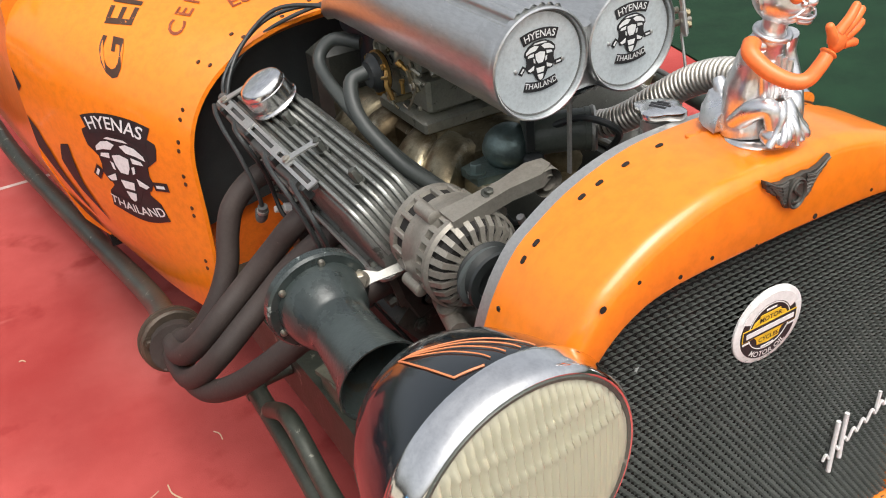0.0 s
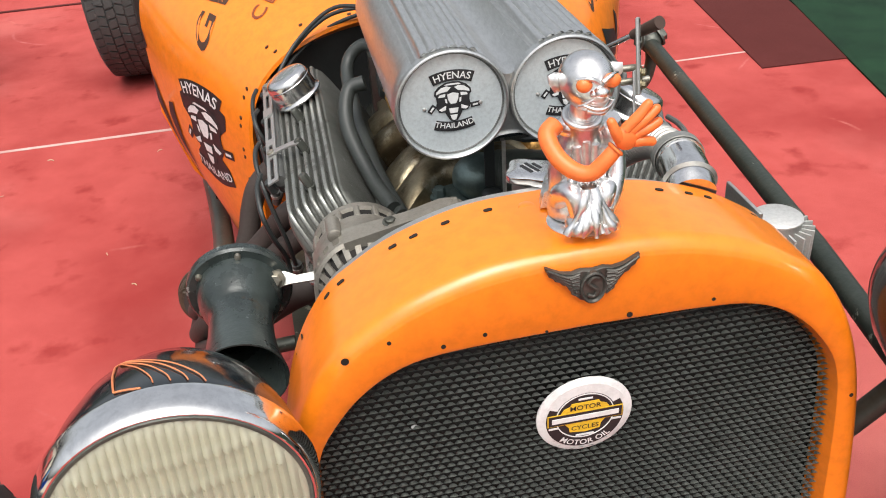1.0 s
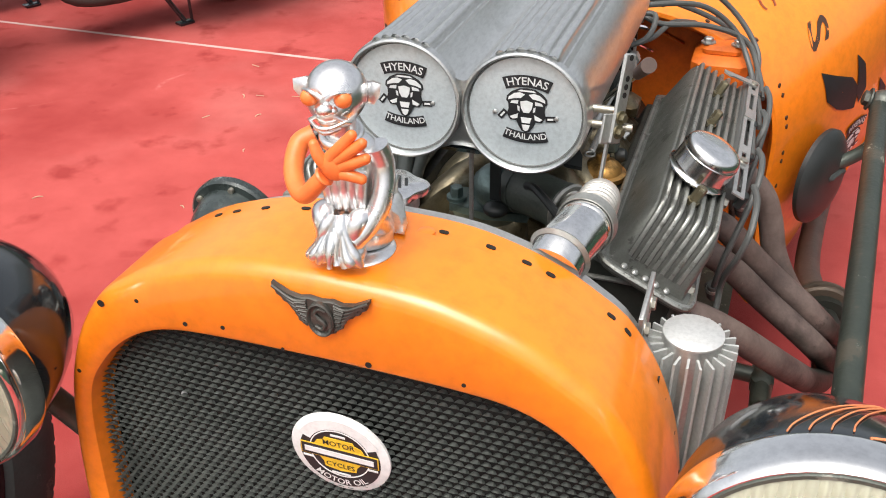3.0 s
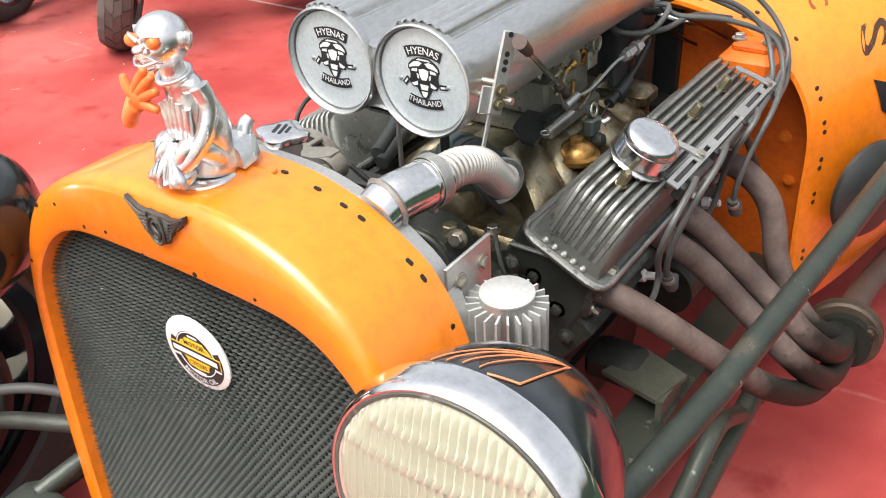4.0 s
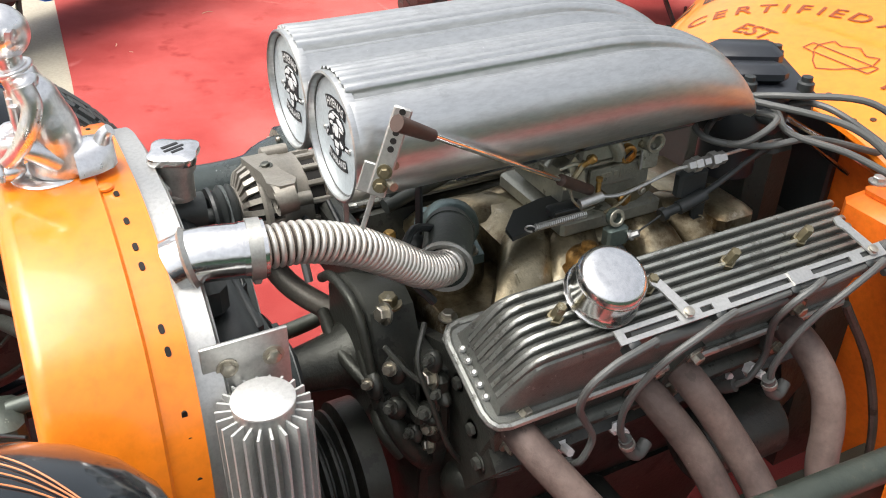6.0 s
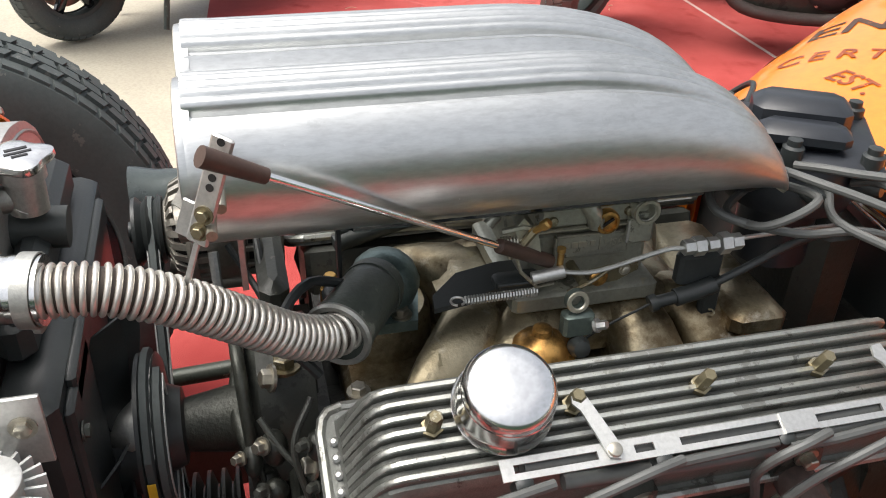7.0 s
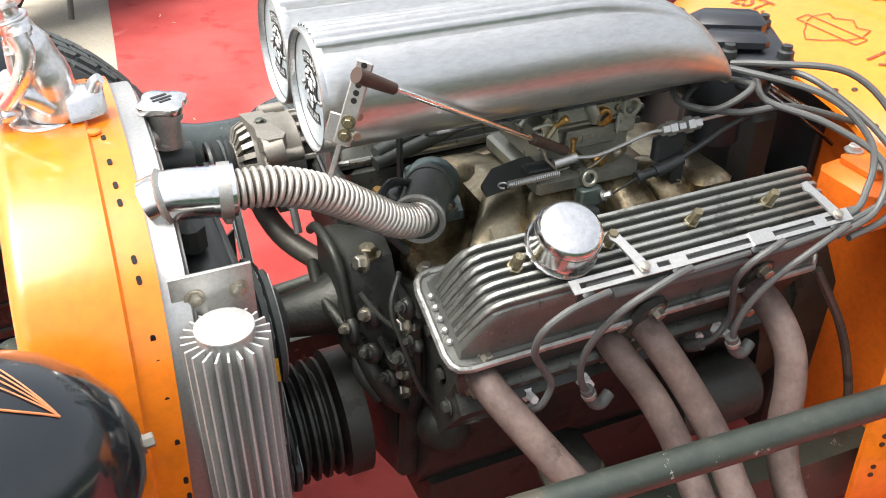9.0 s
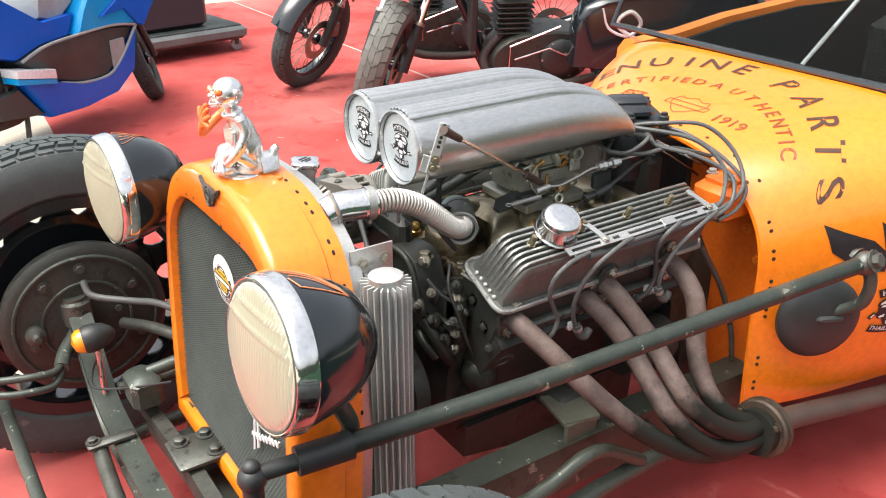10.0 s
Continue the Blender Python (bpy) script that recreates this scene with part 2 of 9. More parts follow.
class Geo:
    """Vertices and faces gathered for one mesh; m is a matrix laid on each added shape, mat the slot of its material."""

    def __init__(self):
        self.v, self.f, self.mats = [], [], []

    def add(self, v, f, m=None, mat=0):
        n = len(self.v)
        self.v += [tuple((m @ Vector(p)) if m else p) for p in v]
        self.f += [tuple(i + n for i in q) for q in f]
        self.mats += [mat] * len(f)
        return self

    def rings(self, rings, closed=True, caps=True, m=None, mat=0):
        k = len(rings[0])
        v = [tuple(p) for r in rings for p in r]
        f = []
        for a in range(len(rings) - 1):
            for i in range(k if closed else k - 1):
                j = (i + 1) % k
                f.append((a * k + i, a * k + j, a * k + k + j, a * k + k + i))
        if caps and closed:
            f.append(tuple(range(k - 1, -1, -1)))
            f.append(tuple(range((len(rings) - 1) * k, len(rings) * k)))
        return self.add(v, f, m, mat)

    def lathe(self, profile, m=None, n=32, caps=True, mat=0):
        """Profile of (radius, height) turned round the z axis."""
        return self.rings([[(r * math.cos(2 * math.pi * i / n), r * math.sin(2 * math.pi * i / n), h) for i in range(n)] for r, h in profile], True, caps, m, mat)

    def tube(self, pts, r, n=10, k=5, caps=True, mat=0, smooth=True):
        line = spline(pts, k) if smooth and len(pts) > 2 else [Vector(p) for p in pts]
        radii = r if callable(r) else (lambda s: r)
        rings, side = [], None
        for i, p in enumerate(line):
            d = (line[min(i + 1, len(line) - 1)] - line[max(i - 1, 0)]).normalized()
            if side is None:
                side = d.orthogonal().normalized()
            side = (side - d * side.dot(d)).normalized()
            up = d.cross(side)
            rr = radii(i / (len(line) - 1))
            rings.append([p + (side * math.cos(2 * math.pi * j / n) + up * math.sin(2 * math.pi * j / n)) * rr for j in range(n)])
        return self.rings(rings, True, caps, None, mat)

    def box(self, size, at=(0, 0, 0), m=None, mat=0, c=0.0):
        """A box with its edges chamfered by c."""
        x, y, z = (s / 2 for s in size)
        c = min(c, x * 0.9, y * 0.9, z * 0.9)
        t = Matrix.Translation(at)
        m = (m @ t) if m else t
        if c <= 0:
            v = [(a * x, b * y, d * z) for a in (-1, 1) for b in (-1, 1) for d in (-1, 1)]
            return self.add(v, [(0, 1, 3, 2), (4, 6, 7, 5), (0, 4, 5, 1), (2, 3, 7, 6), (0, 2, 6, 4), (1, 5, 7, 3)], m, mat)
        def oct_ring(px, py, h):
            return [(px, -py + c, h), (px, py - c, h), (px - c, py, h), (-px + c, py, h), (-px, py - c, h), (-px, -py + c, h), (-px + c, -py, h), (px - c, -py, h)]
        inner = [(a - math.copysign(min(c, abs(a)), a), b - math.copysign(min(c, abs(b)), b), 0) for a, b, _ in oct_ring(x, y, 0)]
        lo = [(a, b, -z) for a, b, _ in inner]
        hi = [(a, b, z) for a, b, _ in inner]
        return self.rings([lo, oct_ring(x, y, -z + c), oct_ring(x, y, z - c), hi], True, True, m, mat)

    def prism(self, poly, h0, h1, m=None, mat=0, c=0.0):
        """A flat outline of (x, y) drawn out from h0 to h1; c narrows the top edge."""
        if c:
            cx, cy = sum(p[0] for p in poly) / len(poly), sum(p[1] for p in poly) / len(poly)
            def shrink(p):
                d = math.hypot(p[0] - cx, p[1] - cy) or 1
                return (p[0] - (p[0] - cx) / d * c, p[1] - (p[1] - cy) / d * c)
            rings = [[(*p, h0) for p in poly], [(*p, h1 - c) for p in poly], [(*shrink(p), h1) for p in poly]]
        else:
            rings = [[(*p, h0) for p in poly], [(*p, h1) for p in poly]]
        return self.rings(rings, True, True, m, mat)

    def bolt(self, at, way, r=0.006, h=0.006, mat=0, washer=True):
        m = aim(at, way)
        if washer:
            self.lathe([(r * 1.5, 0), (r * 1.5, h * 0.25)], m, 12, True, mat)
        return self.lathe([(r, 0), (r, h * 0.9), (r * 0.85, h)], m, 6, True, mat)

    def ball(self, at, size, m=None, mat=0, n=14, rows=9):
        sx, sy, sz = size if isinstance(size, tuple) else (size,) * 3
        rings = []
        for a in range(rows + 1):
            th = math.pi * (0.02 + 0.96 * a / rows)
            rings.append([(at[0] + sx * math.sin(th) * math.cos(2 * math.pi * i / n), at[1] + sy * math.sin(th) * math.sin(2 * math.pi * i / n), at[2] - sz * math.cos(th)) for i in range(n)])
        return self.rings(rings, True, True, m, mat)

    def mirrored(self):
        g = Geo()
        g.v = [(-x, y, z) for x, y, z in self.v]
        g.f = [tuple(reversed(q)) for q in self.f]
        g.mats = list(self.mats)
        return g

    def mesh(self, name, mats, angle=38):
        me = bpy.data.meshes.new(name)
        me.from_pydata(self.v, [], self.f)
        for mt in (mats if isinstance(mats, (list, tuple)) else [mats]):
            me.materials.append(mt)
        me.polygons.foreach_set("material_index", self.mats)
        bm = bmesh.new()
        bm.from_mesh(me)
        bmesh.ops.recalc_face_normals(bm, faces=bm.faces)
        bm.to_mesh(me)
        bm.free()
        me.shade_smooth()
        me.set_sharp_from_angle(angle=radians(angle))
        return me


def thing(name, base, label, category, group="", kind=""):
    """A thing's empty at its base."""
    e = new(name)
    e.location = base
    e.empty_display_size = 0.05
    ROOT[e] = Matrix.Translation(base)
    return tagged(e, label, category, group, kind)


def part(name, geo, mats, parent=None, label="", m=None, angle=38, flat=False):
    """One mesh object, under a thing or a part; geo is a Geo or a finished mesh."""
    me = geo if isinstance(geo, bpy.types.Mesh) else geo.mesh(name, mats, angle)
    ob = new(name, me)
    if parent is not None:
        ob.parent = parent
        ob.matrix_parent_inverse = ROOT.get(parent, Matrix()).inverted()
    ob.matrix_basis = m or Matrix()
    ROOT[ob] = m or Matrix()
    return tagged(ob, label)


def whole(name, geo, mats, label, category, group="", kind="", m=None, angle=38):
    """A thing that is one mesh."""
    return tagged(part(name, geo, mats, None, "", m, angle), label, category, group, kind)


def outline(pts, k=5):
    """A closed outline, mirrored in x from the right half's points (x, z), from the top round to the bottom."""
    half = [(p[0], p[1]) for p in spline([(*q, 0) for q in pts], k)]
    return half + [(-x, z) for x, z in reversed(half) if x > 1e-4]


def resampled(poly, n):
    """n points evenly along a closed outline, from its first point."""
    p = list(poly) + [poly[0]]
    run = [0.0]
    for a, b in zip(p, p[1:]):
        run.append(run[-1] + math.hypot(b[0] - a[0], b[1] - a[1]))
    out, j = [], 0
    for i in range(n):
        s = run[-1] * i / n
        while run[j + 1] < s:
            j += 1
        t = (s - run[j]) / max(1e-9, run[j + 1] - run[j])
        out.append((p[j][0] + (p[j + 1][0] - p[j][0]) * t, p[j][1] + (p[j + 1][1] - p[j][1]) * t))
    return out


def lettering(text, size, extrude=0.0):
    """A finished flat mesh's vertices and faces for a line of text, centred, in the xy plane."""
    cu = bpy.data.curves.new("text", "FONT")
    cu.body, cu.size, cu.align_x, cu.align_y = text, size, "CENTER", "CENTER"
    cu.resolution_u = 3
    cu.offset = size * 0.012
    ob = new("text", cu)
    bpy.context.view_layer.update()
    me = bpy.data.meshes.new_from_object(ob.evaluated_get(bpy.context.evaluated_depsgraph_get()))
    v, f = [tuple(p.co) for p in me.vertices], [tuple(q.vertices) for q in me.polygons]
    bpy.data.objects.remove(ob)
    bpy.data.curves.remove(cu)
    bpy.data.meshes.remove(me)
    return v, f


# ---- ground ----
CONCRETE = stained("pale_dusty_concrete", (0.44, 0.40, 0.31), (0.35, 0.31, 0.24), 0.85, 0.0, 3, 90, 0.7, 0.3, 0.05)
CARPET = stained("red_carpet", (0.42, 0.070, 0.060), (0.32, 0.044, 0.040), 0.92, 0.0, 2.2, 420, 0.9, 0.6, 0.05, spec=0.2, third=(0.46, 0.085, 0.075), third_at=0.40)


def scuffed(m, pale, dark):
    """Pale chalky scuff lines and darker damp patches laid over a carpet's colour."""
    n, l = m.node_tree.nodes, m.node_tree.links
    b = n["Principled BSDF"]
    src = b.inputs["Base Color"].links[0].from_socket
    co = n.new("ShaderNodeTexCoord")
    def tex(scale, detail, shift):
        mp = n.new("ShaderNodeMapping")
        mp.inputs["Location"].default_value = (shift, shift * 0.7, 0)
        l.new(co.outputs["Object"], mp.inputs[0])
        t = n.new("ShaderNodeTexNoise")
        t.inputs["Scale"].default_value, t.inputs["Detail"].default_value, t.inputs["Distortion"].default_value = scale, detail, 0.0
        l.new(mp.outputs[0], t.inputs["Vector"])
        return t.outputs[0]
    def span(sock, a, c):
        r = n.new("ShaderNodeMapRange")
        r.inputs[1].default_value, r.inputs[2].default_value = a, c
        l.new(sock, r.inputs[0])
        return r.outputs[0]
    def calc(op, x, y):
        q = n.new("ShaderNodeMath")
        q.operation = op
        for i, val in enumerate((x, y)):
            if isinstance(val, float):
                q.inputs[i].default_value = val
            else:
                l.new(val, q.inputs[i])
        return q.outputs[0]
    line = span(calc("ABSOLUTE", calc("SUBTRACT", tex(1.3, 0.0, 3.1), 0.5), 0.0), 0.006, 0.0015)
    line = calc("MULTIPLY", line, span(tex(2.6, 2.0, 9.4), 0.56, 0.64))
    line = calc("MULTIPLY", line, span(tex(30.0, 3.0, 5.0), 0.35, 0.60))
    haze = calc("MULTIPLY", span(tex(0.9, 5.0, 1.7), 0.50, 0.70), 0.35)
    spots = calc("MAXIMUM", calc("MULTIPLY", span(tex(7.0, 5.0, 7.7), 0.57, 0.70), 0.70), calc("MULTIPLY", span(tex(1.6, 6.0, 4.2), 0.50, 0.66), 0.60))
    for fac, col in ((haze, pale), (spots, dark), (calc("MULTIPLY", line, 0.38), pale)):
        mx = n.new("ShaderNodeMixRGB")
        l.new(fac, mx.inputs[0])
        l.new(src, mx.inputs[1])
        mx.inputs[2].default_value = (*col, 1)
        src = mx.outputs[0]
    l.new(src, b.inputs["Base Color"])
    return m


scuffed(CARPET, (0.58, 0.24, 0.21), (0.23, 0.020, 0.018))
CARPET_DARK = stained("dark_red_carpet", (0.095, 0.020, 0.018), (0.070, 0.014, 0.012), 0.92, 0.0, 3, 420, 0.8, 0.6, 0.05, spec=0.2)
GREEN = stained("green_matting", (0.013, 0.046, 0.021), (0.005, 0.016, 0.009), 0.85, 0.0, 4, 380, 0.9, 0.7, 0.05, spec=0.2)

whole("ground", Geo().box((900, 900, 0.3), (0, 0, -0.158)), CONCRETE, "pale dusty concrete ground under the carpets", "ground", kind="structure")


def mat_sheet(poly, z0, z1):
    g = Geo()
    return g.prism(poly, z0, z1)


carpet = whole("carpet", mat_sheet([(-0.92, -3.0), (1.52, -3.0), (1.58, 1.20), (1.76, 1.93), (1.88, 2.485), (-6.5, 2.485), (-6.5, 0.52), (-2.6, 0.26), (-0.92, 0.13)], -0.008, 0.0), CARPET, "worn red needle-felt carpet laid on the ground", "carpet", kind="structure")
whole("carpet_back", mat_sheet([(-6.5, 2.495), (1.88, 2.495), (2.3, 6.0), (2.3, 9.0), (-6.5, 9.0)], -0.008, -0.001), CARPET, "second length of worn red carpet behind the seam", "carpet", kind="structure")
whole("carpet_seam", mat_sheet([(-6.5, 2.483), (-0.3, 2.480), (1.58, 2.484), (1.58, 2.494), (-0.3, 2.498), (-6.5, 2.495)], -0.008, 0.0015), stained("pale_seam_backing", (0.62, 0.50, 0.46), (0.45, 0.25, 0.22), 0.9, 0.0, 8, 200, 0.9, 0.4), "pale frayed seam between two carpets", "carpet seam", kind="structure")
whole("carpet_fold", mat_sheet([(-6.5, 4.33), (-1.5, 4.345), (1.9, 4.34), (1.9, 4.365), (-1.5, 4.37), (-6.5, 4.355)], -0.006, 0.004), CARPET_DARK, "dark fold in the red carpet", "carpet fold", kind="structure")
# the strip's dark red also carries the shade lying on this side
whole("carpet_dark", mat_sheet([(1.486, 2.305), (1.865, 2.288), (1.985, 3.014), (2.42, 6.0), (1.9, 6.0), (1.62, 3.25)], -0.006, 0.005), CARPET_DARK, "dark red carpet strip beside the green matting, shade in its colour", "carpet", kind="structure")
whole("green_mat", mat_sheet([(1.56, 1.20), (1.66, 1.60), (1.74, 1.93), (2.0, 3.05), (2.4, 6.0), (9, 6.0), (9, -3), (1.50, -3)], -0.006, 0.008), GREEN, "dark green matting beside the red carpet", "matting", kind="structure")
# unseen screens added to close the place, low enough for horizon light
whole("added_screens", Geo().box((0.2, 16, 1.3), (7.2, 1.5, 0.65)).box((16, 0.2, 1.3), (0, 9.2, 0.65)), stained("dim_green_screen", (0.06, 0.09, 0.06), (0.03, 0.05, 0.035), 0.9, 0.0, 2, 60, 0.8, 0.2), "unseen dark green screens added round the stand", "screen", kind="structure")


# ---- the hot rod ----
car = thing("hot_rod", (0.0, 1.0, 0.0), "orange open-engined hot rod parked on the red carpet", "car")

# grille shell: outer outline, opening, rounded front edge and drilled rear flange
SHELL = [(0, 0.874), (0.06, 0.872), (0.102, 0.865), (0.152, 0.848), (0.190, 0.826), (0.218, 0.804), (0.248, 0.757), (0.270, 0.69), (0.282, 0.60), (0.288, 0.47), (0.286, 0.34), (0.280, 0.272), (0.255, 0.262), (0, 0.262)]
OPEN = [(0, 0.793), (0.10, 0.791), (0.152, 0.785), (0.190, 0.766), (0.220, 0.735), (0.242, 0.695), (0.250, 0.63), (0.252, 0.5), (0.250, 0.36), (0.246, 0.318), (0.235, 0.305), (0, 0.305)]
NS = 160
outer, inner = resampled(outline(SHELL), NS), resampled(outline(OPEN), NS)


def toward(a, b, d):
    """Points of outline a moved by d towards those of b."""
    out = []
    for p, q in zip(a, b):
        l = math.hypot(q[0] - p[0], q[1] - p[1])
        out.append((p[0] + (q[0] - p[0]) / l * d, p[1] + (q[1] - p[1]) / l * d))
    return out


def at_y(poly, y):
    return [(x, y, z) for x, z in poly]


g = Geo()
rings = [at_y(toward(inner, outer, -0.004), 0.030), at_y(inner, 0.012), at_y(toward(inner, outer, 0.003), 0.003), at_y(toward(inner, outer, 0.008), 0.0)]
for a in range(7):
    th = math.pi / 2 * a / 6
    r = 0.015
    rings.append(at_y(toward(outer, inner, r - r * math.sin(th)), r - r * math.cos(th)))
rings += [at_y(outer, 0.088), at_y(toward(outer, inner, 0.0045), 0.091), at_y(toward(outer, inner, 0.0045), 0.122), at_y(toward(outer, inner, 0.008), 0.122), at_y(toward(outer, inner, 0.008), 0.085), at_y(toward(outer, inner, 0.006), 0.035), at_y(toward(inner, outer, 0.006), 0.014)]
g.rings(rings, True, False)


def shell_x(x):
    """The shell sits a little off the middle of the car."""
    return x * 1.038 - 0.011


def lean(geo):
    """The grille leans back: everything on it slides forward towards the ground."""
    geo.v = [(shell_x(x), y + (z - 0.80) * 0.06, z) for x, y, z in geo.v]
    return geo


lean(g)
shell = part("grille_shell", g, ORANGE, car, "orange painted grille shell with a drilled rear flange")

# slots and holes along the shell's rear flange
run = outline(SHELL, 12)
def on_shell(x, side):
    """Height and slope of the shell's outline at x (above its widest place)."""
    pts = [p for p in spline([(*q, 0) for q in SHELL], 12)]
    for a, b in zip(pts, pts[1:]):
        if a[0] <= x <= b[0] and a[1] > 0.6:
            t = (x - a[0]) / max(1e-6, b[0] - a[0])
            d = (b - a).normalized()
            return a[1] + (b[1] - a[1]) * t, Vector((d[1] * -1, 0, d[0])) * 1.0
    return 0.8, Vector((0, 0, 1))


slot = Geo()
slot.prism([(0.0028 * math.cos(t) + (0.0016 if math.cos(t) > 0 else -0.0016), 0.0024 * math.sin(t)) for t in [2 * math.pi * i / 12 for i in range(12)]], -0.001, 0.0006)
slot_mesh = slot.mesh("slot", HOLE)
for x in (0.062, 0.102, 0.132, 0.152, 0.203, 0.218):
    for s in (-1, 1):
        z, nrm = on_shell(x, s)
        n = Vector((s * abs(nrm[0]), 0, abs(nrm[2]))).normalized()
        m = aim(Vector((shell_x(s * x), 0.106, z)) - n * 0.0042, n)
        zx = Matrix.Translation(m.translation) @ Matrix((Vector((n[2], 0, -n[0])), Vector((0, 1, 0)), n)).transposed().to_4x4()
        part("slot", slot_mesh, HOLE, shell, "dark bolt slot" if x == 0.062 and s == 1 else "", zx)
for z, x in ((0.757, 0.248), (0.735, 0.2555), (0.70, 0.267), (0.655, 0.276), (0.61, 0.281), (0.59, 0.2825), (0.55, 0.285), (0.50, 0.287)):
    for s in (-1, 1):
        zx = Matrix.Translation((shell_x(s * (x - 0.0042)), 0.106, z)) @ Matrix((Vector((0, 0, 1)), Vector((0, 1, 0)), Vector((s, 0, 0)))).transposed().to_4x4()
        part("slot", slot_mesh, HOLE, shell, "", zx)
for s in (-1, 1):
    part("rivet", Geo().lathe([(0.008, 0), (0.0075, 0.002), (0.004, 0.0035)], aim((s * 0.040, 0.098, 0.869), (0, 0, 1)), 16), ORANGE, shell, "painted rivet")

# perforated grille
def inside(x, z, poly):
    c = False
    for (x0, z0), (x1, z1) in zip(poly, poly[1:] + poly[:1]):
        if (z0 > z) != (z1 > z) and x < (x1 - x0) * (z - z0) / (z1 - z0) + x0:
            c = not c
    return c


g = Geo()
PX, PZ = 0.0092, 0.0066
fine = toward(inner, outer, 0.006)
row = 0
z = 0.300
while z < 0.80:
    x = -0.26 + (PX / 2 if row % 2 else 0)
    while x < 0.262:
        if inside(x, z, fine):
            a, b = PX / 2, PZ / 2
            ho = [(x + 0.0031 * math.cos(t), 0.020, z + 0.0018 * math.sin(t) - 0.0002) for t in [math.pi / 4 + math.pi / 3 * i - math.pi / 4 for i in range(6)]]
            bx = [(x + a, 0.0170, z), (x + a * 0.5, 0.0132, z + b), (x - a * 0.5, 0.0132, z + b), (x - a, 0.0170, z), (x - a * 0.5, 0.0205, z - b), (x + a * 0.5, 0.0205, z - b)]
            g.add(bx + ho, [(i, (i + 1) % 6, 6 + (i + 1) % 6, 6 + i) for i in range(6)])
        x += PX
    z += PZ
    row += 1
grille = part("grille_mesh", lean(g), MESH, car, "black perforated grille mesh with staggered slots")
tagged(grille, kind="stuff")

# small round drill marks on the shell's face
for x, z, r in ((-0.227, 0.804, 0.0036), (-0.188, 0.815, 0.002), (-0.105, 0.807, 0.002), (0.026, 0.802, 0.0028), (-0.142, 0.802, 0.0022), (0.105, 0.803, 0.0018), (-0.270, 0.720, 0.0022), (0.262, 0.66, 0.0022), (-0.05, 0.799, 0.0014)):
    part("drill_hole", Geo().lathe([(r, 0.0), (r, 0.0006), (r * 0.6, 0.0004)], aim((x, (z - 0.80) * 0.06, z), (0, -1, 0)), 12), HOLE, shell)

# winged emblem
wing = [(0.0, 0.011), (0.010, 0.0125), (0.018, 0.0105), (0.028, 0.0125), (0.0415, 0.0200), (0.0412, 0.0165), (0.0395, 0.0140), (0.0385, 0.0105), (0.0350, 0.0085), (0.0330, 0.0050), (0.0290, 0.0035), (0.0265, 0.0000), (0.0215, -0.0015), (0.0185, -0.0070), (0.0140, -0.0110), (0.0105, -0.0180), (0.0, -0.0225)]
poly = wing + [(-x, z) for x, z in reversed(wing) if x > 0]
EM = Matrix.Translation((-0.010, 0.0020, 0.846)) @ Matrix.Rotation(radians(90), 4, "X")
emblem = part("emblem", Geo().prism(poly, -0.001, 0.004, EM, 0, 0.0012), DARK_METAL, shell, "dark bronze winged emblem")
for s in (-1, 1):
    for i in range(6):
        part("feather", Geo().tube([EM @ Vector((s * 0.0115, 0.0095 - 0.0042 * i, 0.0042)), EM @ Vector((s * (0.023 - 0.0010 * i), 0.0085 - 0.0034 * i, 0.0052)), EM @ Vector((s * (0.0405 - 0.0046 * i), 0.0180 - 0.0042 * i, 0.0042))], lambda q: 0.0014, 6, 3), DARK_METAL, emblem)
        part("short_feather", Geo().tube([EM @ Vector((s * 0.012, 0.0075 - 0.0042 * i, 0.0050)), EM @ Vector((s * (0.021 - 0.0012 * i), 0.0070 - 0.0034 * i, 0.0062))], 0.0011, 6, 2), DARK_METAL, emblem)
MED = EM @ Matrix.Translation((0, -0.005, 0)) @ Matrix.Diagonal((0.80, 1.1, 1, 1))
part("medallion", Geo().lathe([(0.0145, 0.003), (0.0145, 0.0070), (0.0132, 0.0080), (0.0118, 0.0070), (0.0112, 0.0052), (0.0, 0.0052)], MED, 28), DARK_METAL, emblem)
part("raised_scroll", Geo().tube([MED @ Vector(p) for p in ((0.006, 0.008, 0.0058), (0.0, 0.0095, 0.0062), (-0.0055, 0.005, 0.0064), (-0.001, 0.001, 0.0066), (0.0045, -0.003, 0.0064), (0.001, -0.008, 0.0062), (-0.006, -0.0065, 0.0058))], 0.0017, 8, 3), DARK_METAL, emblem)

# oval oil badge on the mesh
BM_ = Matrix.Translation((-0.011, 0.0080, 0.687)) @ Matrix.Rotation(radians(90), 4, "X") @ Matrix.Diagonal((1.0, 0.94, 1, 1))
badge = part("badge", Geo().lathe([(0.0475, 0), (0.0475, 0.002), (0.0460, 0.003)], BM_, 48), WHITE, car, "round oil badge in black, white and yellow")
part("black_ring", Geo().lathe([(0.0385, 0.003), (0.0385, 0.0036)], BM_ @ Matrix.Translation((0, -0.0025, 0)), 44), BLACK_PRINT, badge)
part("worn_arc", Geo().rings([[((0.030 + d) * math.sin(a), (0.030 + d) * math.cos(a), z) for d, z in ((0.0, 0.0037), (0.0115, 0.0037), (0.0115, 0.0041), (0.0, 0.0041))] for a in [-1.15 + 2.3 * i / 24 for i in range(25)]], True, True, BM_), WHITE, badge, "white upper arc, its print worn off")
